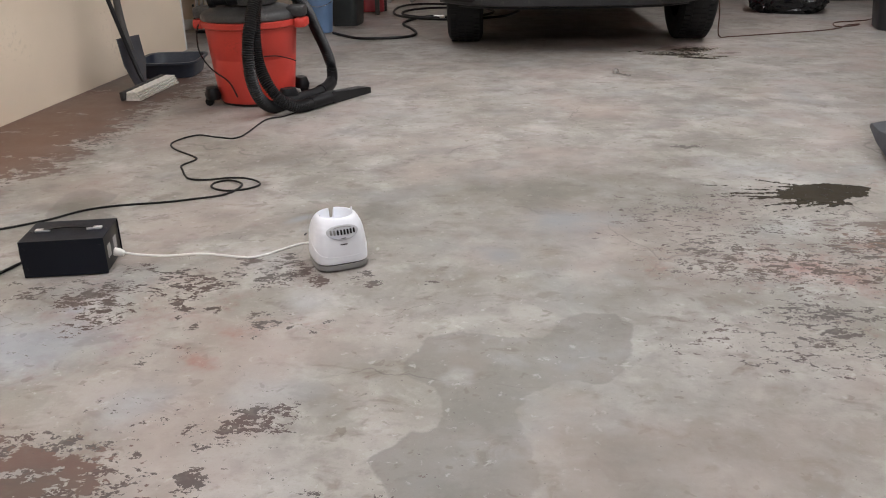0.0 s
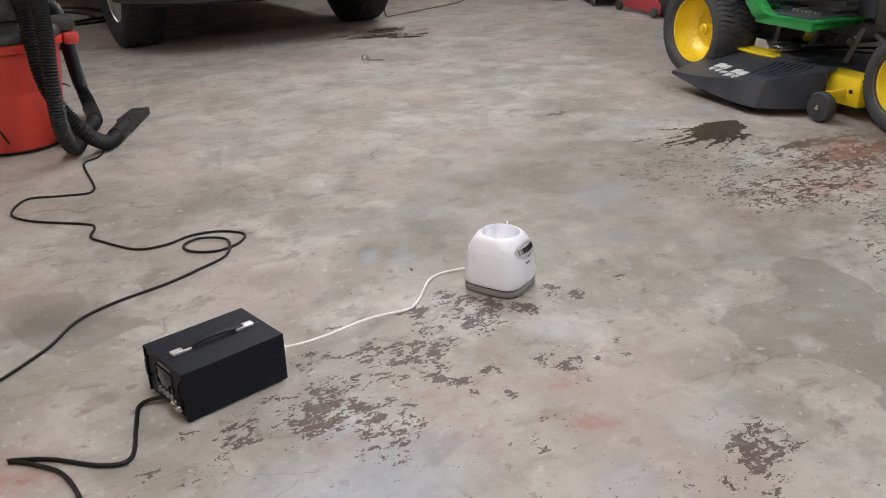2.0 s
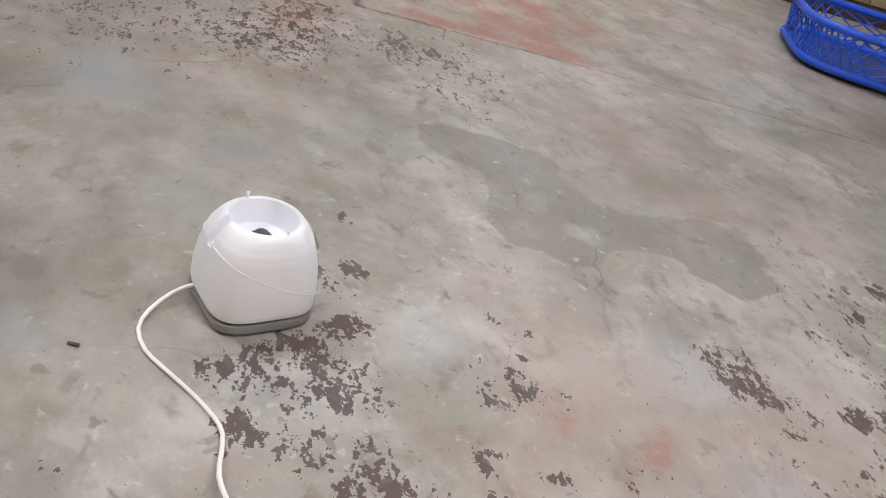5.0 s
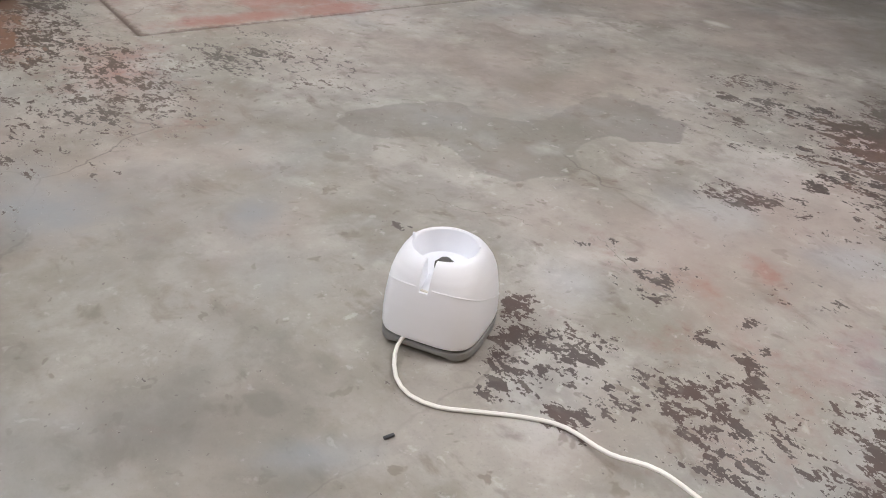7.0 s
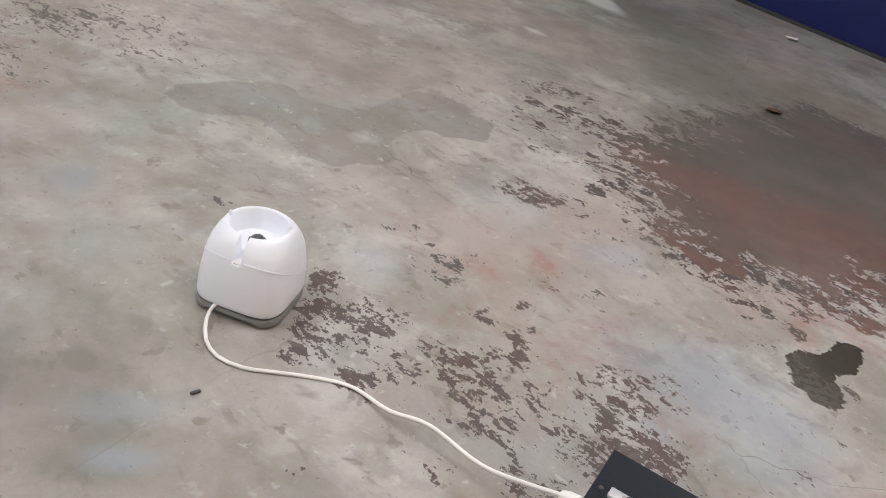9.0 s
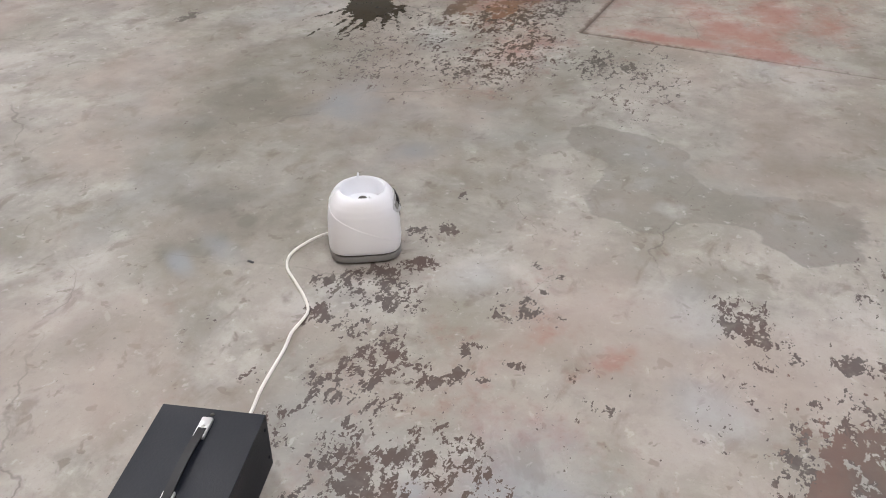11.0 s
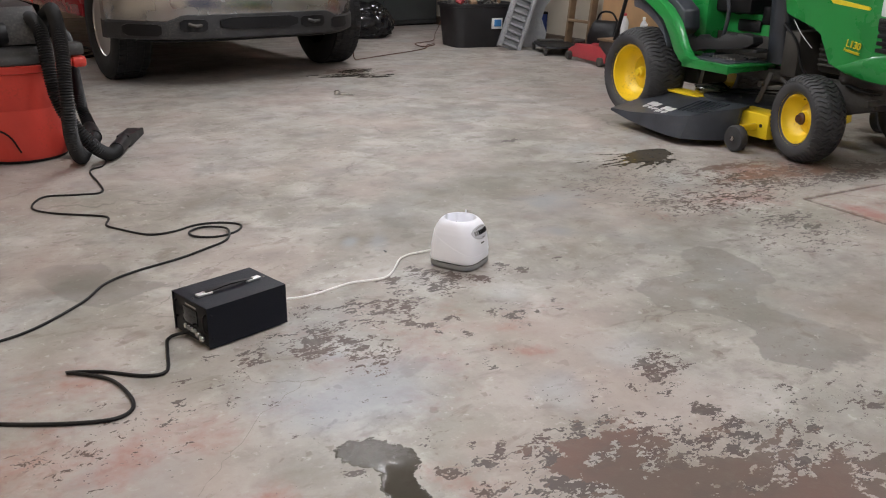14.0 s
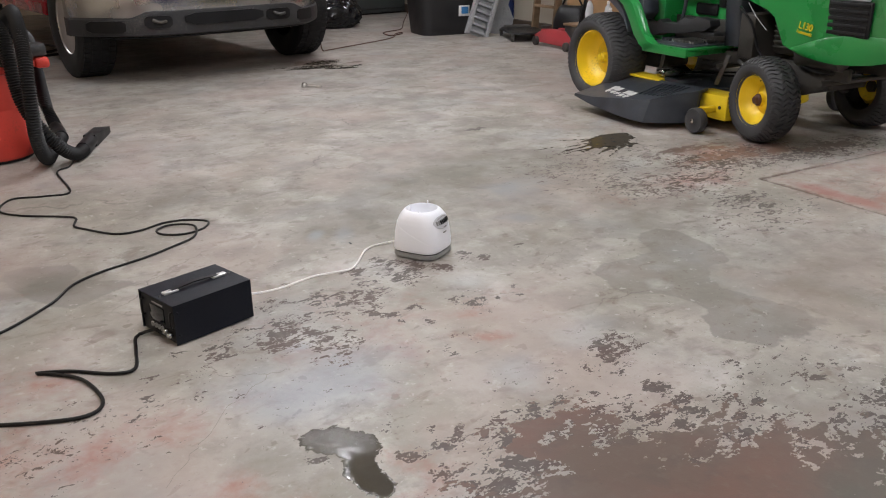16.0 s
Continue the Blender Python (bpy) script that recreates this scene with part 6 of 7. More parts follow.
part("hood", loft(B(), [[(x, -0.55, 1.05 + 0.02 * (1 - (x / 0.9) ** 2)), (x, 0.0, 1.10 + 0.04 * (1 - (x / 0.9) ** 2)), (x, 0.75, 1.15 + 0.05 * (1 - (x / 0.9) ** 2)), (x, 0.75, 1.09), (x, -0.55, 0.99)] for x in [v * 0.90 for v in xs]]), TRUCK_RED, tk, "red hood", angle=30)
part("cab", loft(B(), [[(sx * 0.92, y, z) for sx, y, z in ((-1, 0.7, 1.14), (1, 0.7, 1.14), (1, 2.3, 1.14), (-1, 2.3, 1.14))], [(sx * 0.74, y, z) for sx, y, z in ((-1, 1.25, 1.72), (1, 1.25, 1.72), (1, 2.2, 1.72), (-1, 2.2, 1.72))], [(sx * 0.68, y, z) for sx, y, z in ((-1, 1.35, 1.77), (1, 1.35, 1.77), (1, 2.1, 1.77), (-1, 2.1, 1.77))]]), GLASS_D, tk, "dark glazed cab")
part("roof", loft(B(), [rounded(0.76, 0.52, 5, 24, 1.72, 0, 1.72), rounded(0.74, 0.50, 5, 24, 1.77, 0, 1.72), rounded(0.66, 0.44, 5, 24, 1.80, 0, 1.72)]), TRUCK_RED, tk, "red roof")
part("cargo_bed", box(B(), (0, 3.35, 0.85), (1.66, 1.95, 0.08), 0.01), TRUCK_RED, tk)
part("tailgate", box(B(), (0, 4.30, 0.88), (1.66, 0.06, 0.55), 0.02), TRUCK_RED, tk)
part("underbody", box(B(), (0, 1.9, 0.47), (1.5, 4.3, 0.18), 0.03), DULL, tk)
part("cross_member", box(B(), (0, -0.25, 0.36), (1.1, 0.25, 0.06), 0.02), DULL, tk)
part("firewall", box(B(), (0, 0.60, 0.82), (1.66, 0.06, 0.62), 0.02), DULL, tk)
for y in (0, 3.35):
    part("axle", tube(B(), [(-0.78, y, 0.375), (0.78, y, 0.375)], 0.045, 12, 0.2), DULL, tk)
part("axle_case", lathe(B(), [(0.05, -0.1), (0.12, -0.06), (0.13, 0.0), (0.12, 0.06), (0.05, 0.1)], 20, Matrix.Translation((0.1, 3.35, 0.36)) @ Matrix.Rotation(radians(90), 4, "X")), DULL, tk)


# ---- along the tan wall ----
PALE_SHAFT = mat("pale_shaft_paint", (0.45, 0.44, 0.42), 0.45, var=0.12, dirt=(0.2, 0.18, 0.16), dirt_at=0.6)
shovel = thing("shovel", pose(-1.775, 4.965, 0.004, 0, -9, -18), "grey steel shovel with a pale shaft leaning on the tan wall", "shovel")
blade = []
for i in range(9):
    z = 0.30 * i / 8
    w = 0.040 + 0.055 * min(1, i / 4)
    blade.append([(0.012 * abs(a) * (1 if a else 0) * 1.2 - 0.01 + d, w * a, z) for a, d in ((-1, 0), (-0.5, 0), (0, 0), (0.5, 0), (1, 0), (1, 0.003), (0.5, 0.003), (0, 0.003), (-0.5, 0.003), (-1, 0.003))])
part("blade", loft(B(), blade), mat("shovel_steel", (0.085, 0.088, 0.10), 0.42, 0.5, var=0.3, dirt=(0.10, 0.08, 0.06), dirt_at=0.55), shovel, "scuffed grey blade")
part("socket", tube(B(), [(-0.005, 0, 0.22), (-0.012, 0, 0.35), (0.0, 0, 0.52)], (0.026, 0.020), 12, 0.03), DULL, shovel, "dark socket")
part("shaft", tube(B(), [(0, 0, 0.50), (0, 0, 0.9), (0, 0, 1.28)], 0.017, 12, 0.1), PALE_SHAFT, shovel, "pale grey shaft")

broom = thing("push_broom", pose(-1.665, 4.86, 0, 0, 0, -4), "push broom with pale bristles lying against the tan wall", "broom")
for k in range(4):
    lo, hi = 0.004 + 0.0125 * k, 0.014 + 0.0125 * k
    part("bristle_pad", loft(B(), [[(x, y, z + 0.0012 * math.sin(y * 90 + k)) for x, z in ((-0.042 + 0.002 * k, lo), (0.040 - 0.006 * k, lo - 0.001), (0.042 - 0.006 * k, hi - 0.002), (-0.040 + 0.002 * k, hi))] for y in np.linspace(-0.25, 0.27, 30)]), BRISTLE, broom, "pale worn bristles", angle=20)
part("broom_head", box(B(), (-0.055, 0.005, 0.036), (0.022, 0.54, 0.05), 0.006, Matrix.Rotation(radians(-6), 4, "Y")), DULL, broom, "dark head board")
part("broom_handle", tube(B(), [(-0.06, 0.03, 0.05), (-0.13, 0.05, 0.22), (-0.33, 0.03, 1.0), (-0.40, 0.02, 1.3)], 0.0125, 12, 0.1), BLACK_PL, broom, "black handle")

pan = thing("drain_pan", pose(-1.75, 5.46, 0, 0, 0, 5), "dark blue-grey oval plastic drain pan beside the wall", "drain pan")
PAN_M = mat("pan_plastic", (0.026, 0.034, 0.05), 0.35, var=0.2, dirt=(0.09, 0.09, 0.09), dirt_at=0.66)
part("pan_wall", loft(B(), [rounded(a, b, 5, 48, z) for a, b, z in ((0.155, 0.18, 0.002), (0.165, 0.19, 0.004), (0.185, 0.215, 0.088), (0.200, 0.235, 0.091), (0.200, 0.235, 0.104), (0.18, 0.21, 0.102), (0.168, 0.182, 0.014), (0.02, 0.02, 0.012))]), PAN_M, pan)

jug = thing("jug", pose(-1.735, 7.43, 0, 0, 0, 12), "white plastic gallon jug with a dark printed label", "jug")
jb = part("jug_body", loft(B(), [rounded(a, b, e, 28, z, cx) for a, b, e, z, cx in ((0.078, 0.055, 5, 0.0, 0), (0.082, 0.06, 5, 0.006, 0), (0.082, 0.06, 5, 0.20, 0), (0.072, 0.052, 4, 0.235, 0), (0.045, 0.038, 3, 0.262, -0.02), (0.022, 0.022, 2, 0.272, -0.03))]), WHITE, jug, "white jug body")
part("cap", lathe(B(), [(0.024, 0.270), (0.025, 0.275), (0.025, 0.295), (0.02, 0.298)], 18, Matrix.Translation((-0.03, 0, 0))), WHITE, jug)
part("grip", tube(B(), [(-0.01, 0, 0.268), (0.03, 0, 0.285), (0.065, 0, 0.26), (0.07, 0, 0.22)], 0.011, 10, 0.02), WHITE, jug)
for k, (w, h) in enumerate(((0.07, 0.012), (0.085, 0.02), (0.06, 0.01), (0.085, 0.012), (0.075, 0.02))):
    part("label_bar", box(B(), (-0.005, -0.0605, 0.165 - k * 0.028), (w, 0.004, h), 0.001), INK, jb, "dark label bar")

trim = tagged(new("trim"), "pale painted corner strip on the tan wall", "trim", kind="structure")
part("corner_strip", box(B(), (-2.012, 6.466, 1.3), (0.030, 0.026, 2.6), 0.004), PAPER, trim)
part("skirting", box(B(), (-2.30, 7.606, 0.045), (0.95, 0.016, 0.09), 0.003), PAPER, trim)
board = thing("blue_board", pose(-1.935, 7.10, 0, -3, 4, -10), "tall blue painted board leaning in the recess", "board")
part("board_panel", box(B(), (0, 0, 0.9), (0.15, 0.03, 1.8), 0.004), BLUE_BD, board)
PIPE_W = mat("pipe_white", (0.78, 0.78, 0.76), 0.4, var=0.08)
rack = thing("pipe_rack", pose(-2.12, 7.42, 0, 0, 0, 0), "white plastic pipes standing in the wall recess", "pipes")
for k, (px, pr) in enumerate(((-0.085, 0.013), (-0.045, 0.016), (-0.008, 0.011), (0.03, 0.016), (0.07, 0.014))):
    part("pipe", tube(B(), [(px, 0.02 * (k % 2), 0.002), (px + 0.01, 0.02, 0.8), (px - 0.02, 0.03, 1.7)], pr, 14, 0.2), PIPE_W, rack, "white plastic pipe")
part("pipe_foot", box(B(), (0, -0.03, 0.012), (0.2, 0.06, 0.024), 0.006), BLACK_PL, rack)
for k in range(5):
    part("bracket", box(B(), (-0.10, -0.04, 0.12 + k * 0.11), (0.012, 0.03, 0.02), 0.003), BLACK_PL, rack)

shelf = thing("shelf_unit", pose(-1.18, 8.75, 0, 0, 0, -7), "dark open shelf unit filled with boxes", "shelf")
for sx in (-0.42, 0.42):
    for sy in (-0.16, 0.16):
        part("upright", box(B(), (sx, sy, 0.85), (0.04, 0.04, 1.7), 0.003), DULL, shelf)
for z in (0.30, 0.80, 1.30):
    part("shelf_board", box(B(), (0, 0, z), (0.88, 0.36, 0.025), 0.003), DULL, shelf)
for bx, w, h, mm, lb in ((-0.28, 0.22, 0.24, CARD, "brown cardboard box on the dark shelf"), (-0.02, 0.2, 0.2, PINK_RED, "faded red box on the dark shelf"), (0.24, 0.24, 0.26, CARD, "worn brown cardboard box on the dark shelf")):
    bo = thing("storage_box", shelf.matrix_world @ pose(bx, -0.02, 0.3135), lb, "box", "boxes on the shelf")
    part("carton", box(B(), (0, 0, h / 2), (w, 0.26, h), 0.004), mm, bo)
    part("flap", box(B(), (0, -0.066, h + 0.003), (w - 0.01, 0.128, 0.004), 0.001), mm, bo)
bucket = thing("bucket", pose(-1.12, 7.33, 0), "pale blue plastic bucket on the floor", "bucket")
part("bucket_wall", lathe(B(), [(0.085, 0.002), (0.092, 0.004), (0.112, 0.30), (0.120, 0.302), (0.120, 0.318), (0.110, 0.318), (0.088, 0.012), (0.01, 0.010)], 32), PALE_BLUE, bucket)
part("bail", tube(B(), [(-0.121, 0, 0.30), (-0.10, -0.07, 0.25), (0, -0.125, 0.22), (0.10, -0.07, 0.25), (0.121, 0, 0.30)], 0.003, 6, 0.03), STEEL, bucket, "thin wire bail")


def tub(name, m, a, b, h, material, label, category, lid=False):
    t = thing(name, m, label, category)
    part("tub_wall", loft(B(), [rounded(a * s, b * s, 6, 36, z) for s, z in ((0.86, 0.0), (0.88, 0.006), (0.985, h - 0.03), (1.03, h - 0.028), (1.04, h), (0.98, h), (0.86, 0.02), (0.1, 0.018))]), material, t)
    if lid:
        part("lid", loft(B(), [rounded(a * s, b * s, 6, 36, z) for s, z in ((1.05, h - 0.006), (1.06, h + 0.01), (0.95, h + 0.02), (0.2, h + 0.02))]), material, t)
    return t


tub("storage_tote", pose(-0.97, 7.86, 0, 0, 0, -6), 0.13, 0.18, 0.30, CABINET, "dark grey lidded storage tote", "storage tote", True)
gas = thing("fuel_can", pose(-0.86, 8.85, 0, 0, 0, 10), "small red plastic fuel can", "fuel can")
part("can_body", loft(B(), [rounded(a, b, 4, 24, z) for a, b, z in ((0.10, 0.07, 0), (0.11, 0.08, 0.01), (0.11, 0.08, 0.18), (0.07, 0.05, 0.22))]), PINK_RED, gas)
part("spout", tube(B(), [(0.04, 0, 0.21), (0.10, 0, 0.27)], 0.014, 10, 0.03), BLACK_PL, gas)
cart = thing("wire_cart", pose(-0.62, 9.75, 0), "white metal stand on small casters", "stand")
for sx in (-0.16, 0.09):
    for sy in (-0.09, 0.15):
        part("leg", tube(B(), [(sx, sy, 0.05), (sx, sy, 0.75)], 0.012, 8, 0.2), LABEL_W, cart)
        part("caster", lathe(B(), [(0.018, -0.01), (0.024, -0.008), (0.024, 0.008), (0.018, 0.01)], 16, Matrix.Translation((sx, sy, 0.024)) @ Matrix.Rotation(radians(90), 4, "X")), GREY_PL, cart)
for z in (0.24, 0.75):
    part("shelf_board", box(B(), (-0.035, 0.03, z), (0.30, 0.28, 0.02), 0.004), LABEL_W, cart)
chest = thing("cabinet", pose(-0.18, 10.6, 0, 0, 0, -8), "pale tan painted cabinet at the back of the garage", "cabinet")
part("carcass", box(B(), (0, 0, 0.46), (0.60, 0.5, 0.92), 0.008), TAN, chest)
for sx in (-0.145, 0.145):
    dr = part("door", box(B(), (sx, -0.258, 0.46), (0.28, 0.018, 0.84), 0.005), TAN, chest)
    part("knob", lathe(B(), [(0.008, 0), (0.012, 0.012), (0.008, 0.02)], 12, Matrix.Translation((sx * 0.25, -0.267, 0.6)) @ Matrix.Rotation(radians(90), 4, "X")), STEEL, dr)

hose = thing("air_hose", pose(0, 0, 0), "long black rubber hose lying in loose coils", "hose")
part("hose_line", tube(B(), [(-1.0, 7.2, 0.011), (-0.86, 7.0, 0.011), (-0.72, 6.86, 0.011), (-0.52, 6.86, 0.011), (-0.36, 6.92, 0.011), (-0.30, 7.1, 0.011), (-0.36, 7.4, 0.011), (-0.46, 7.72, 0.011), (-0.42, 8.0, 0.011), (-0.25, 8.28, 0.011), (0.0, 8.15, 0.011), (0.2, 8.35, 0.011), (0.1, 8.8, 0.011),
                             (-0.2, 9.0, 0.011), (-0.5, 8.8, 0.011), (-0.5, 8.3, 0.024), (-0.2, 8.0, 0.03), (0.2, 8.1, 0.03), (0.35, 8.5, 0.024), (0.1, 9.0, 0.03), (-0.4, 9.3, 0.02), (-0.62, 9.0, 0.02), (-0.55, 8.2, 0.03), (-0.1, 7.85, 0.03), (0.4, 8.0, 0.03), (0.6, 8.6, 0.011)], 0.011, 8, 0.04), CORD_B, hose)
part("coupling", tube(B(), [(-0.20, 8.02, 0.034), (-0.10, 7.98, 0.034)], 0.017, 10, 0.03), STEEL, hose, "bright hose coupling")

# ---- far right corner ----
cab2 = thing("steel_cabinet", pose(3.93, 9.45, 0, 0, 0, -3), "large dark grey steel cabinet against the wall", "cabinet")
part("carcass", box(B(), (0, 0, 0.55), (1.55, 0.6, 1.06), 0.012), CABINET, cab2)
part("plinth", box(B(), (0, 0.02, 0.012), (1.5, 0.55, 0.024), 0.002), BLACK_PL, cab2)
for sx in (-0.385, 0.385):
    part("door", box(B(), (sx, -0.308, 0.56), (0.75, 0.02, 0.98), 0.006), CABINET, cab2)

trash = thing("rubbish_bag", pose(3.10, 8.33, 0, 0, 0, -20), "shiny black plastic rubbish bag, full", "rubbish bag")
bm = B()
bmesh.ops.create_icosphere(bm, subdivisions=5, radius=1)
for v in bm.verts:
    p = v.co.copy()
    q = Vector([math.copysign(abs(c) ** 0.62, c) for c in p])
    k = 1 + 0.10 * noise.noise(p * 2.0) + 0.08 * noise.noise(p * 5.5 + Vector((3, 1, 2))) + 0.06 * abs(noise.noise(p * 10)) + 0.03 * noise.noise(p * 22)
    top_k = 1.0 - 0.25 * max(0.0, q.z)
    v.co = Vector((q.x * 0.34 * k * top_k, q.y * 0.27 * k * top_k, max(0.0, 0.17 + q.z * 0.19 * k)))
part("bag", bm, BAG, trash, angle=20)
part("tied_neck", lathe(B(), [(0.05, 0.33), (0.03, 0.37), (0.06, 0.42), (0.02, 0.425)], 14, Matrix.Translation((-0.05, 0, 0))), BAG, trash)

bin_ = tub("storage_bin", pose(3.70, 7.08, 0, 0, 0, -14), 0.36, 0.24, 0.41, TOTE, "large black plastic tote filled with tools and scrap", "storage bin")
part("label", box(B(), (0.10, -0.226, 0.225), (0.11, 0.030, 0.10), 0.002), PAPER, bin_, "blue and white label")
part("label_bar", box(B(), (0.105, -0.240, 0.23), (0.075, 0.008, 0.065), 0.001), BLUE_LB, bin_)
random.seed(5)
for k in range(11):
    w = random.uniform(0.05, 0.14)
    scrap = thing("scrap_part", bin_.matrix_world @ pose(-0.25 + 0.5 * random.random(), -0.12 + 0.24 * random.random(), 0.385 + 0.03 * random.random(), random.uniform(-30, 30), random.uniform(-30, 30), random.uniform(0, 180)),
                  "loose machine part heaped in the black tote", "machine part", "parts in the tote")
    mm = (DULL, CARD, DULL, STEEL, DULL, PINK_RED)[k % 6]
    part("casting", box(B(), (0, 0, 0), (w, w * 0.6, w * 0.5), 0.012), mm, scrap)
    part("stub", lathe(B(), [(w * 0.18, 0), (w * 0.2, w * 0.3), (w * 0.1, w * 0.4)], 12, Matrix.Translation((w * 0.2, 0, w * 0.22))), mm, scrap)
fill = part("packing", box(B(), (0, 0, 0.30), (0.56, 0.36, 0.10), 0.02), BLACK_PL, bin_)


def ramp(name, m, w, h, label):
    t = thing(name, m, label, "car ramp", "car ramps")
    for sx in (-1, 1):
        part("side_rail", box(B(), (sx * (w / 2 - 0.02), 0, h / 2), (0.04, 0.07, h), 0.008), GREY_RAMP, t)
    part("web", box(B(), (0, 0.02, h / 2), (w - 0.06, 0.015, h - 0.02), 0.003), GREY_RAMP, t)
    n = int(h / 0.065)
    for k in range(n):
        part("rung", box(B(), (0, -0.012, 0.04 + k * 0.065), (w - 0.085, 0.045, 0.022), 0.006), GREY_RAMP, t)
    return t


ramp("car_ramp", pose(3.66, 6.56, 0.006, -12, 21, -24), 0.23, 0.95, "grey ribbed plastic car ramp leaning upright")
r2 = thing("plastic_fender", pose(3.97, 6.66, 0.002, -8, 13, -28), "scuffed grey plastic fender leaning on the wall", "fender")
part("fender_shell", loft(B(), [[(x0 + w * a, 0.05 * (1 - a * a) + d, z) for a, d in ((-1, 0), (-0.5, -0.04), (0, -0.05), (0.5, -0.04), (1, 0), (1, 0.02), (0, -0.02), (-1, 0.02))] for x0, w, z in ((0.0, 0.13, 0.003), (0.02, 0.16, 0.08), (0.03, 0.15, 0.18), (0.0, 0.10, 0.30), (0.0, 0.11, 0.42), (0.05, 0.15, 0.60), (0.08, 0.12, 0.85))]), GREY_RAMP, r2, "scuffed grey shell", angle=50)
bx = thing("blue_crate", pose(4.50, 6.95, 0, 0, 0, -8), "dark blue plastic crate by the wall", "crate")
part("crate_wall", box(B(), (0, 0, 0.15), (0.24, 0.22, 0.28), 0.012), BLUE_BD, bx)
part("crate_lid", box(B(), (0, 0, 0.30), (0.26, 0.24, 0.025), 0.008), BLACK_PL, bx)
for k in range(3):
    part("label_mark", box(B(), (-0.02, -0.112, 0.10 + k * 0.05), (0.08, 0.005, 0.02), 0.001), PAPER, bx)
lad = thing("step_ladder", pose(4.14, 6.12, 0.002, 0, 5, -8), "old brown wooden ladder leaning on the wall", "ladder")
for sy in (-0.16, 0.16):
    part("stile", box(B(), (0, sy, 0.85), (0.07, 0.03, 1.7), 0.004), WOOD, lad)
for z in (0.28, 0.56, 0.84, 1.12):
    part("step", box(B(), (0, 0, z), (0.09, 0.30, 0.025), 0.004), WOOD, lad)
ply = thing("plywood_sheet", pose(4.06, 5.25, 0, 0, 2.5, -8), "brown plywood sheet leaning on the wall", "plywood")
part("sheet", box(B(), (0, 0, 0.62), (0.018, 1.2, 1.24), 0.002), PLY, ply)
creep = thing("mechanic_creeper", pose(3.93, 6.2, 0, 0, 0, 60), "black low mechanic's creeper on small wheels", "creeper")
part("bed", loft(B(), [rounded(0.29, 0.17, 4, 28, 0.066), rounded(0.30, 0.18, 4, 28, 0.070), rounded(0.29, 0.17, 4, 28, 0.084)]), BLACK_PL, creep)
part("head_pad", box(B(), (0.20, 0, 0.092), (0.12, 0.24, 0.018), 0.006), DULL, creep)
for sx in (-0.24, 0.24):
    for sy in (-0.15, 0.15):
        part("caster", lathe(B(), [(0.022, -0.012), (0.03, -0.010), (0.03, 0.010), (0.022, 0.012)], 16, Matrix.Translation((sx, sy, 0.03)) @ Matrix.Rotation(radians(90), 4, "X")), DULL, creep)
        part("caster_fork", box(B(), (sx, sy, 0.055), (0.03, 0.035, 0.025), 0.004), DULL, creep)
jack = thing("floor_jack", pose(3.72, 5.50, 0, 0, 0, 75), "faded red trolley floor jack with a long handle", "floor jack")
for sy in (-0.08, 0.08):
    part("side_plate", prism(B(), [(-0.30, 0.03), (0.30, 0.03), (0.30, 0.09), (0.15, 0.15), (-0.20, 0.16), (-0.30, 0.10)], 0.012, Matrix.Translation((0, sy + 0.006, 0)) @ SIDE, 0.003), PINK_RED, jack, "faded red side plate")
part("lift_arm", box(B(), (0.12, 0, 0.13), (0.34, 0.06, 0.04), 0.01, Matrix.Rotation(radians(3), 4, "Y")), PINK_RED, jack)
part("saddle", lathe(B(), [(0.03, 0.14), (0.045, 0.15), (0.045, 0.165), (0.02, 0.166)], 18, Matrix.Translation((0.26, 0, 0))), DULL, jack)
for sx in (-0.25, 0.26):
    for sy in (-0.10, 0.10):
        part("wheel", lathe(B(), [(0.03, -0.018), (0.038, -0.014), (0.038, 0.014), (0.03, 0.018)], 18, Matrix.Translation((sx, sy, 0.038)) @ Matrix.Rotation(radians(90), 4, "X")), DULL, jack)
part("handle", tube(B(), [(-0.26, 0, 0.12), (-0.38, 0, 0.45), (-0.52, 0, 0.85), (-0.62, 0, 1.12)], 0.016, 10, 0.1), BLACK_PL, jack, "long black handle")
kit = thing("tool_bag", pose(3.98, 5.62, 0, 0, 0, -70), "lumpy black fabric tool bag", "tool bag")
part("bag", loft(B(), [rounded(a, b, 3.5, 28, z) for a, b, z in ((0.15, 0.10, 0), (0.165, 0.115, 0.02), (0.16, 0.11, 0.2), (0.13, 0.07, 0.30), (0.11, 0.03, 0.33))]), BLACK_PL, kit)
part("strap", tube(B(), [(-0.10, 0, 0.32), (-0.05, -0.02, 0.40), (0.05, -0.02, 0.40), (0.10, 0, 0.32)], 0.009, 8, 0.03), BLACK_PL, kit)
bench = thing("low_box", pose(3.80, 5.0, 0, 0, 0, -8), "low dark wooden box behind the tractor", "box")
part("carcass", box(B(), (0, 0, 0.10), (0.40, 0.75, 0.20), 0.006), DULL, bench)
part("top_board", box(B(), (0, 0, 0.21), (0.42, 0.77, 0.02), 0.003), WOOD, bench)
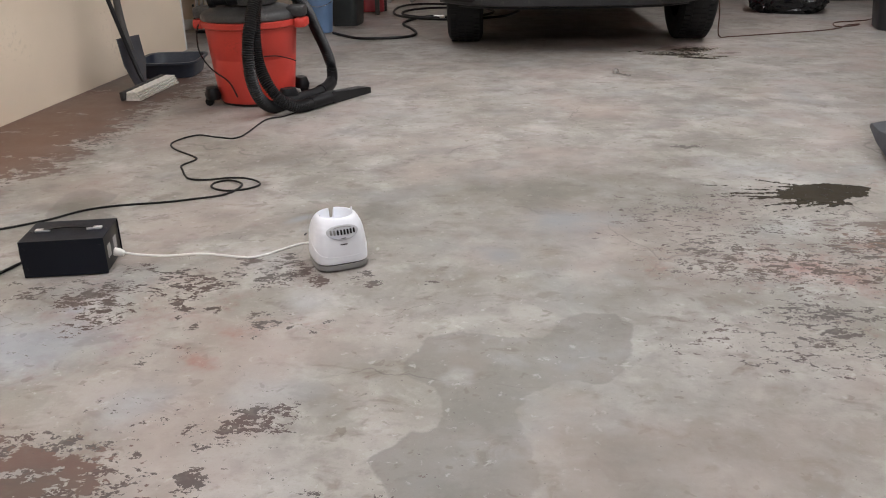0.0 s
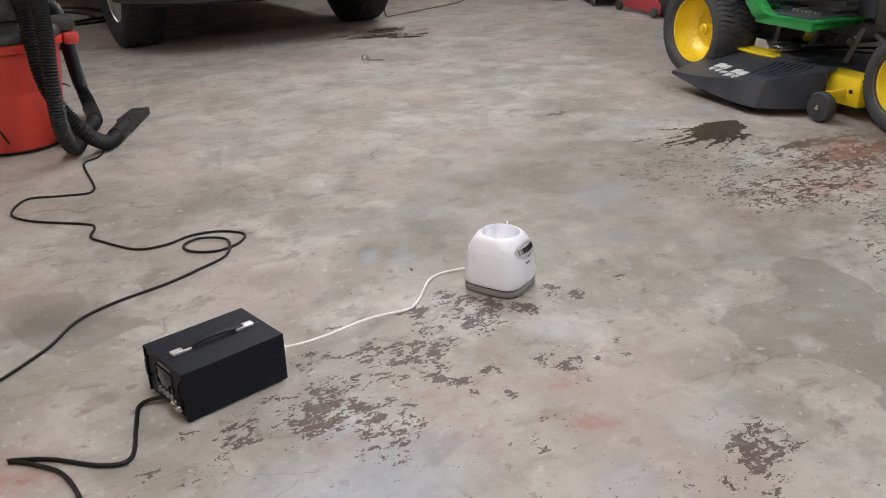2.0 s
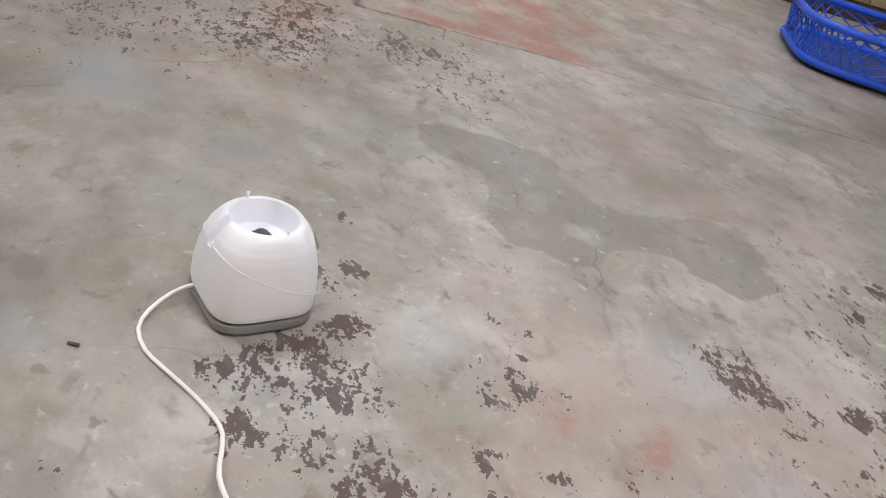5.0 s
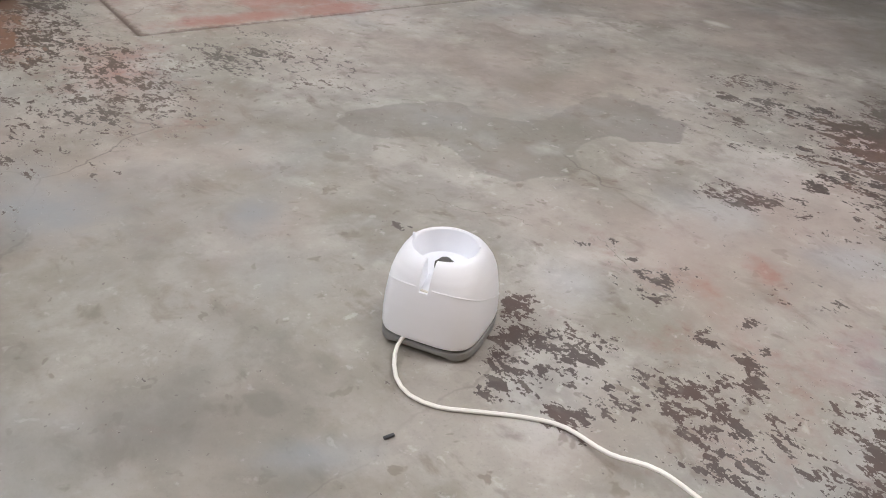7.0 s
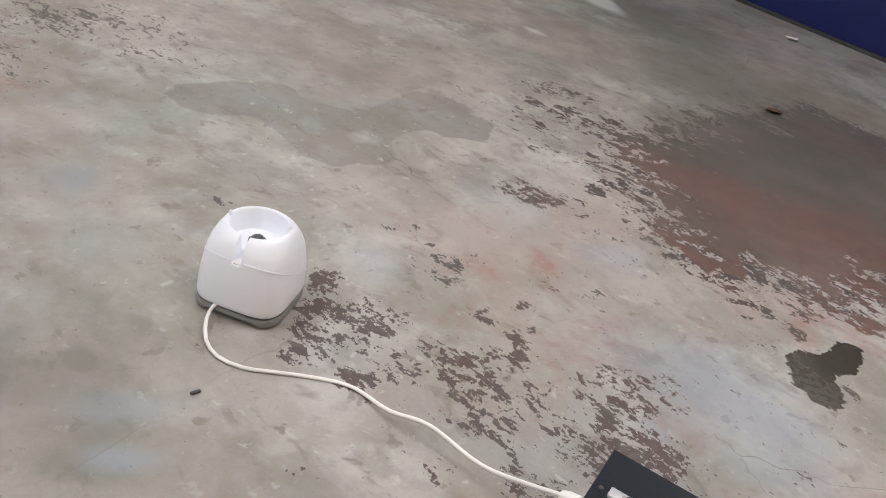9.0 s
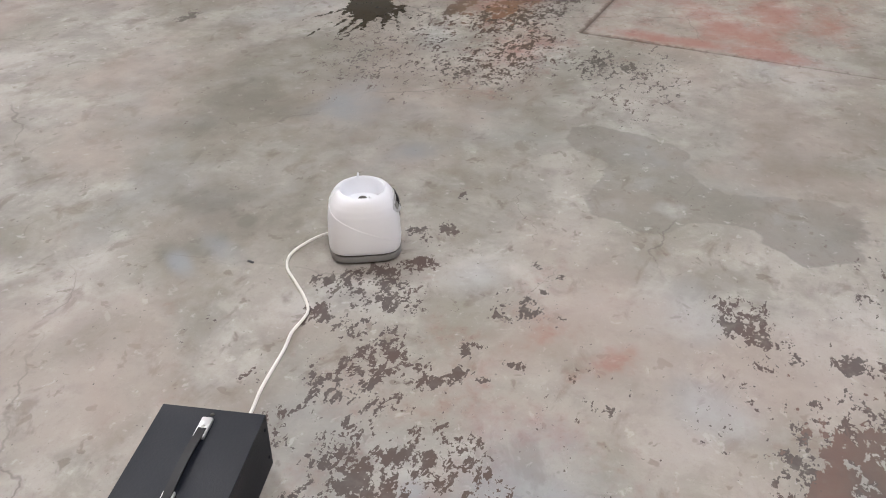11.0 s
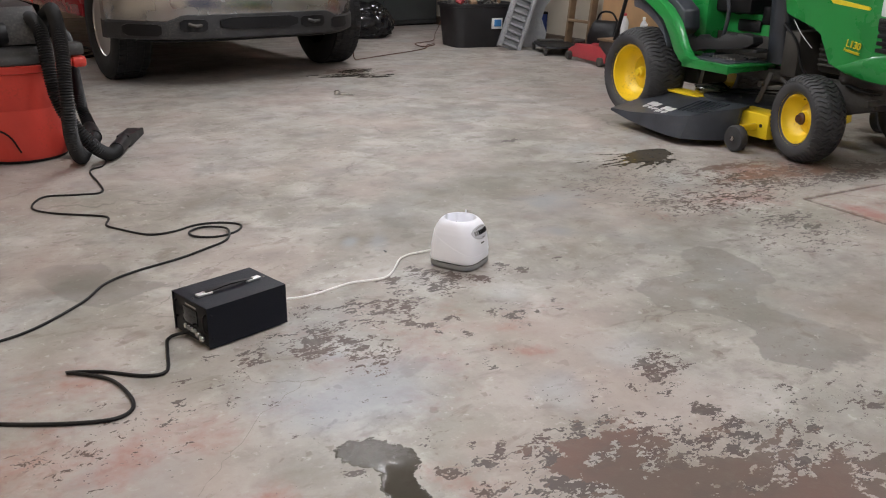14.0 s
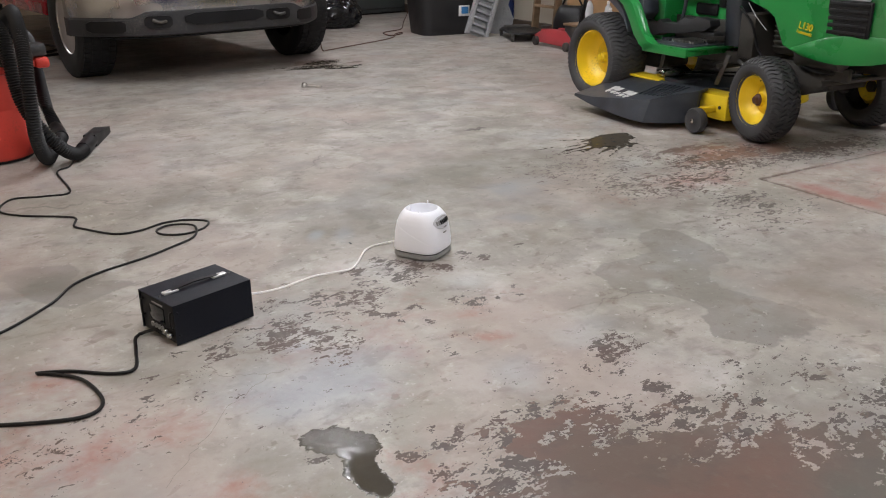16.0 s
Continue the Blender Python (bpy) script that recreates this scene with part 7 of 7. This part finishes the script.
for k, (dx, dy, h, r) in enumerate(((0.0, 0.30, 0.20, 0.034), (0.05, 0.12, 0.18, 0.03), (-0.03, 0.0, 0.14, 0.028), (0.06, -0.12, 0.16, 0.03))):
    bt = thing("bottle", bench.matrix_world @ pose(dx, dy, 0.22), "cloudy white plastic bottle on the low box", "bottle", "bottles on the box")
    part("bottle_body", lathe(B(), [(r * 0.9, 0), (r, 0.004), (r, h * 0.62), (r * 0.8, h * 0.75), (r * 0.38, h * 0.85), (r * 0.38, h * 0.92)], 20), CLEAR, bt)
    part("cap", lathe(B(), [(r * 0.45, h * 0.9), (r * 0.45, h), (r * 0.3, h * 1.01)], 14), PAPER if k else PINK_RED, bt)
rag = thing("red_bag", bench.matrix_world @ pose(-0.05, -0.26, 0.22), "crumpled red packet on the low box", "packet")
part("packet", loft(B(), [rounded(0.07, 0.05, 3, 16, 0), rounded(0.075, 0.06, 3, 16, 0.05), rounded(0.05, 0.02, 3, 16, 0.11)]), PINK_RED, rag)

# ---- loose on the floor ----
rc = thing("brown_cord", pose(0, 0, 0), "thin brown extension cord trailing along the floor", "power cord")
part("wire", tube(B(), [(2.03, 6.80, 0.35), (2.035, 6.72, 0.2), (2.04, 6.70, 0.02), (2.12, 6.73, 0.004), (2.39, 6.82, 0.004), (2.87, 6.98, 0.004), (3.1, 7.12, 0.004), (3.24, 7.30, 0.004), (3.36, 7.35, 0.004), (3.28, 7.25, 0.006), (3.12, 7.2, 0.006), (3.2, 7.45, 0.006), (3.45, 7.55, 0.006), (3.6, 7.68, 0.004),
                        (4.0, 8.2, 0.004), (4.35, 8.6, 0.05), (4.60, 8.7, 0.4), (4.62, 8.9, 0.8)], 0.0045, 8, 0.03), CORD_R, rc)
wr = thing("wrench", pose(1.075, 5.25, 0.006, 0, 0, -52), "small steel ratchet wrench on the floor", "wrench")
part("bar", box(B(), (0.03, 0, 0), (0.11, 0.012, 0.009), 0.003), STEEL, wr)
part("jaw", lathe(B(), [(0.014, -0.006), (0.02, -0.004), (0.02, 0.010), (0.014, 0.022), (0.008, 0.023)], 14, Matrix.Translation((-0.035, 0, 0))), STEEL, wr)
for nm, x, y, r, mm, lb, ct in (("leaf", -0.312, 0.074, 0.032, LEAF, "curled dry brown leaf on the concrete", "leaf"), ("paper_scrap", 0.065, -1.211, 0.03, PAPER, "folded scrap of white paper", "paper")):
    sc = thing(nm, pose(x, y, 0.002, 0, 0, 30), lb, ct)
    part("blade" if nm == "leaf" else "sheet", loft(B(), [[(r * f, r * 0.55 * w * a, 0.010 * abs(a) * w + 0.004 * f * f + d) for a, d in ((-1, 0), (0, 0), (1, 0), (1, 0.0012), (0, 0.0012), (-1, 0.0012))] for f, w in ((-1, 0.3 if nm == "leaf" else 0.9), (-0.5, 0.9), (0, 1.1), (0.5, 0.9), (1, 0.2 if nm == "leaf" else 0.8))]), mm, sc, angle=20)
chip = thing("dark_chip", pose(-0.324, 2.571, 0.001, 0, 0, 80), "tiny dark chip on the concrete", "chip")
part("flake", box(B(), (0, 0, 0.0015), (0.016, 0.005, 0.003), 0.001), INK, chip)

# ---- push mower beyond the tractor ----
mow = thing("push_mower", pose(3.10, 2.28, 0, 0, 0, -8), "red push lawn mower with grey wheels by the block wall", "lawn mower")
part("deck", loft(B(), [rounded(0.24, 0.26, 4, 32, z, 0.0, 0.05) if z > 0.2 else rounded(0.25, 0.27, 4, 32, z, 0.0, 0.05) for z in (0.06, 0.10, 0.19, 0.21)]), PINK_RED, mow, "faded red mower deck")
part("engine", lathe(B(), [(0.12, 0.21), (0.14, 0.24), (0.14, 0.33), (0.11, 0.36), (0.03, 0.365)], 24, Matrix.Translation((0.02, 0.06, 0))), DULL, mow, "dark engine")
for sx, sy in ((-0.06, -0.24), (0.235, -0.20), (-0.2, 0.30), (0.2, 0.30)):
    wm = Matrix.Translation((sx, sy, 0.098)) @ Matrix.Rotation(radians(90), 4, "X") @ Matrix.Rotation(radians(0), 4, "Y")
    wt = part("wheel", lathe(B(), [(0.07, -0.022), (0.09, -0.024), (0.098, -0.014), (0.098, 0.014), (0.09, 0.024), (0.07, 0.022)], 30, wm, caps=False), RUBBER, mow, "black mower tyre")
    part("wheel_disc", lathe(B(), [(0.072, -0.018), (0.072, 0.018), (0.06, 0.012), (0.03, 0.016), (0.012, 0.024), (0.004, 0.025)], 30, wm), GREY_PL, wt, "grey wheel disc")
for sx in (-0.17, 0.17):
    part("handle", tube(B(), [(sx, 0.26, 0.18), (sx, 0.5, 0.5), (sx * 0.9, 0.8, 0.95)], 0.012, 10, 0.1), BLACK_PL, mow)
part("handle_bar", tube(B(), [(-0.153, 0.8, 0.95), (0.153, 0.8, 0.95)], 0.012, 10, 0.1), BLACK_PL, mow)

# ---- blue framed mesh by the south side ----
net = thing("blue_laundry_basket", pose(2.06, -0.36, 0, 0, 0, -20), "bright blue plastic mesh basket lying low on the floor", "basket")
for h, s in ((0.035, 1.0), (0.20, 1.06)):
    rg = rounded(0.34 * s, 0.48 * s, 5, 40, h)
    part("rim", tube(B(), rg + rg[:1], 0.017, 10, 0.04), BLUE_PL, net, "thick blue rim")
rg0, rg1 = rounded(0.34, 0.48, 5, 60, 0.035), rounded(0.36, 0.508, 5, 60, 0.20)
bm = B()
for i in range(60):
    for j in (3, -3):
        a, b = Vector(rg0[i]), Vector(rg1[(i + j) % 60])
        tube(bm, [a, (a + b) / 2, b], 0.004, 5, 0.1)
part("mesh_side", bm, BLUE_PL, net, "blue mesh side")
part("bottom", loft(B(), [rounded(0.33, 0.47, 5, 40, 0.010), rounded(0.335, 0.475, 5, 40, 0.03)]), BLUE_BD, net)
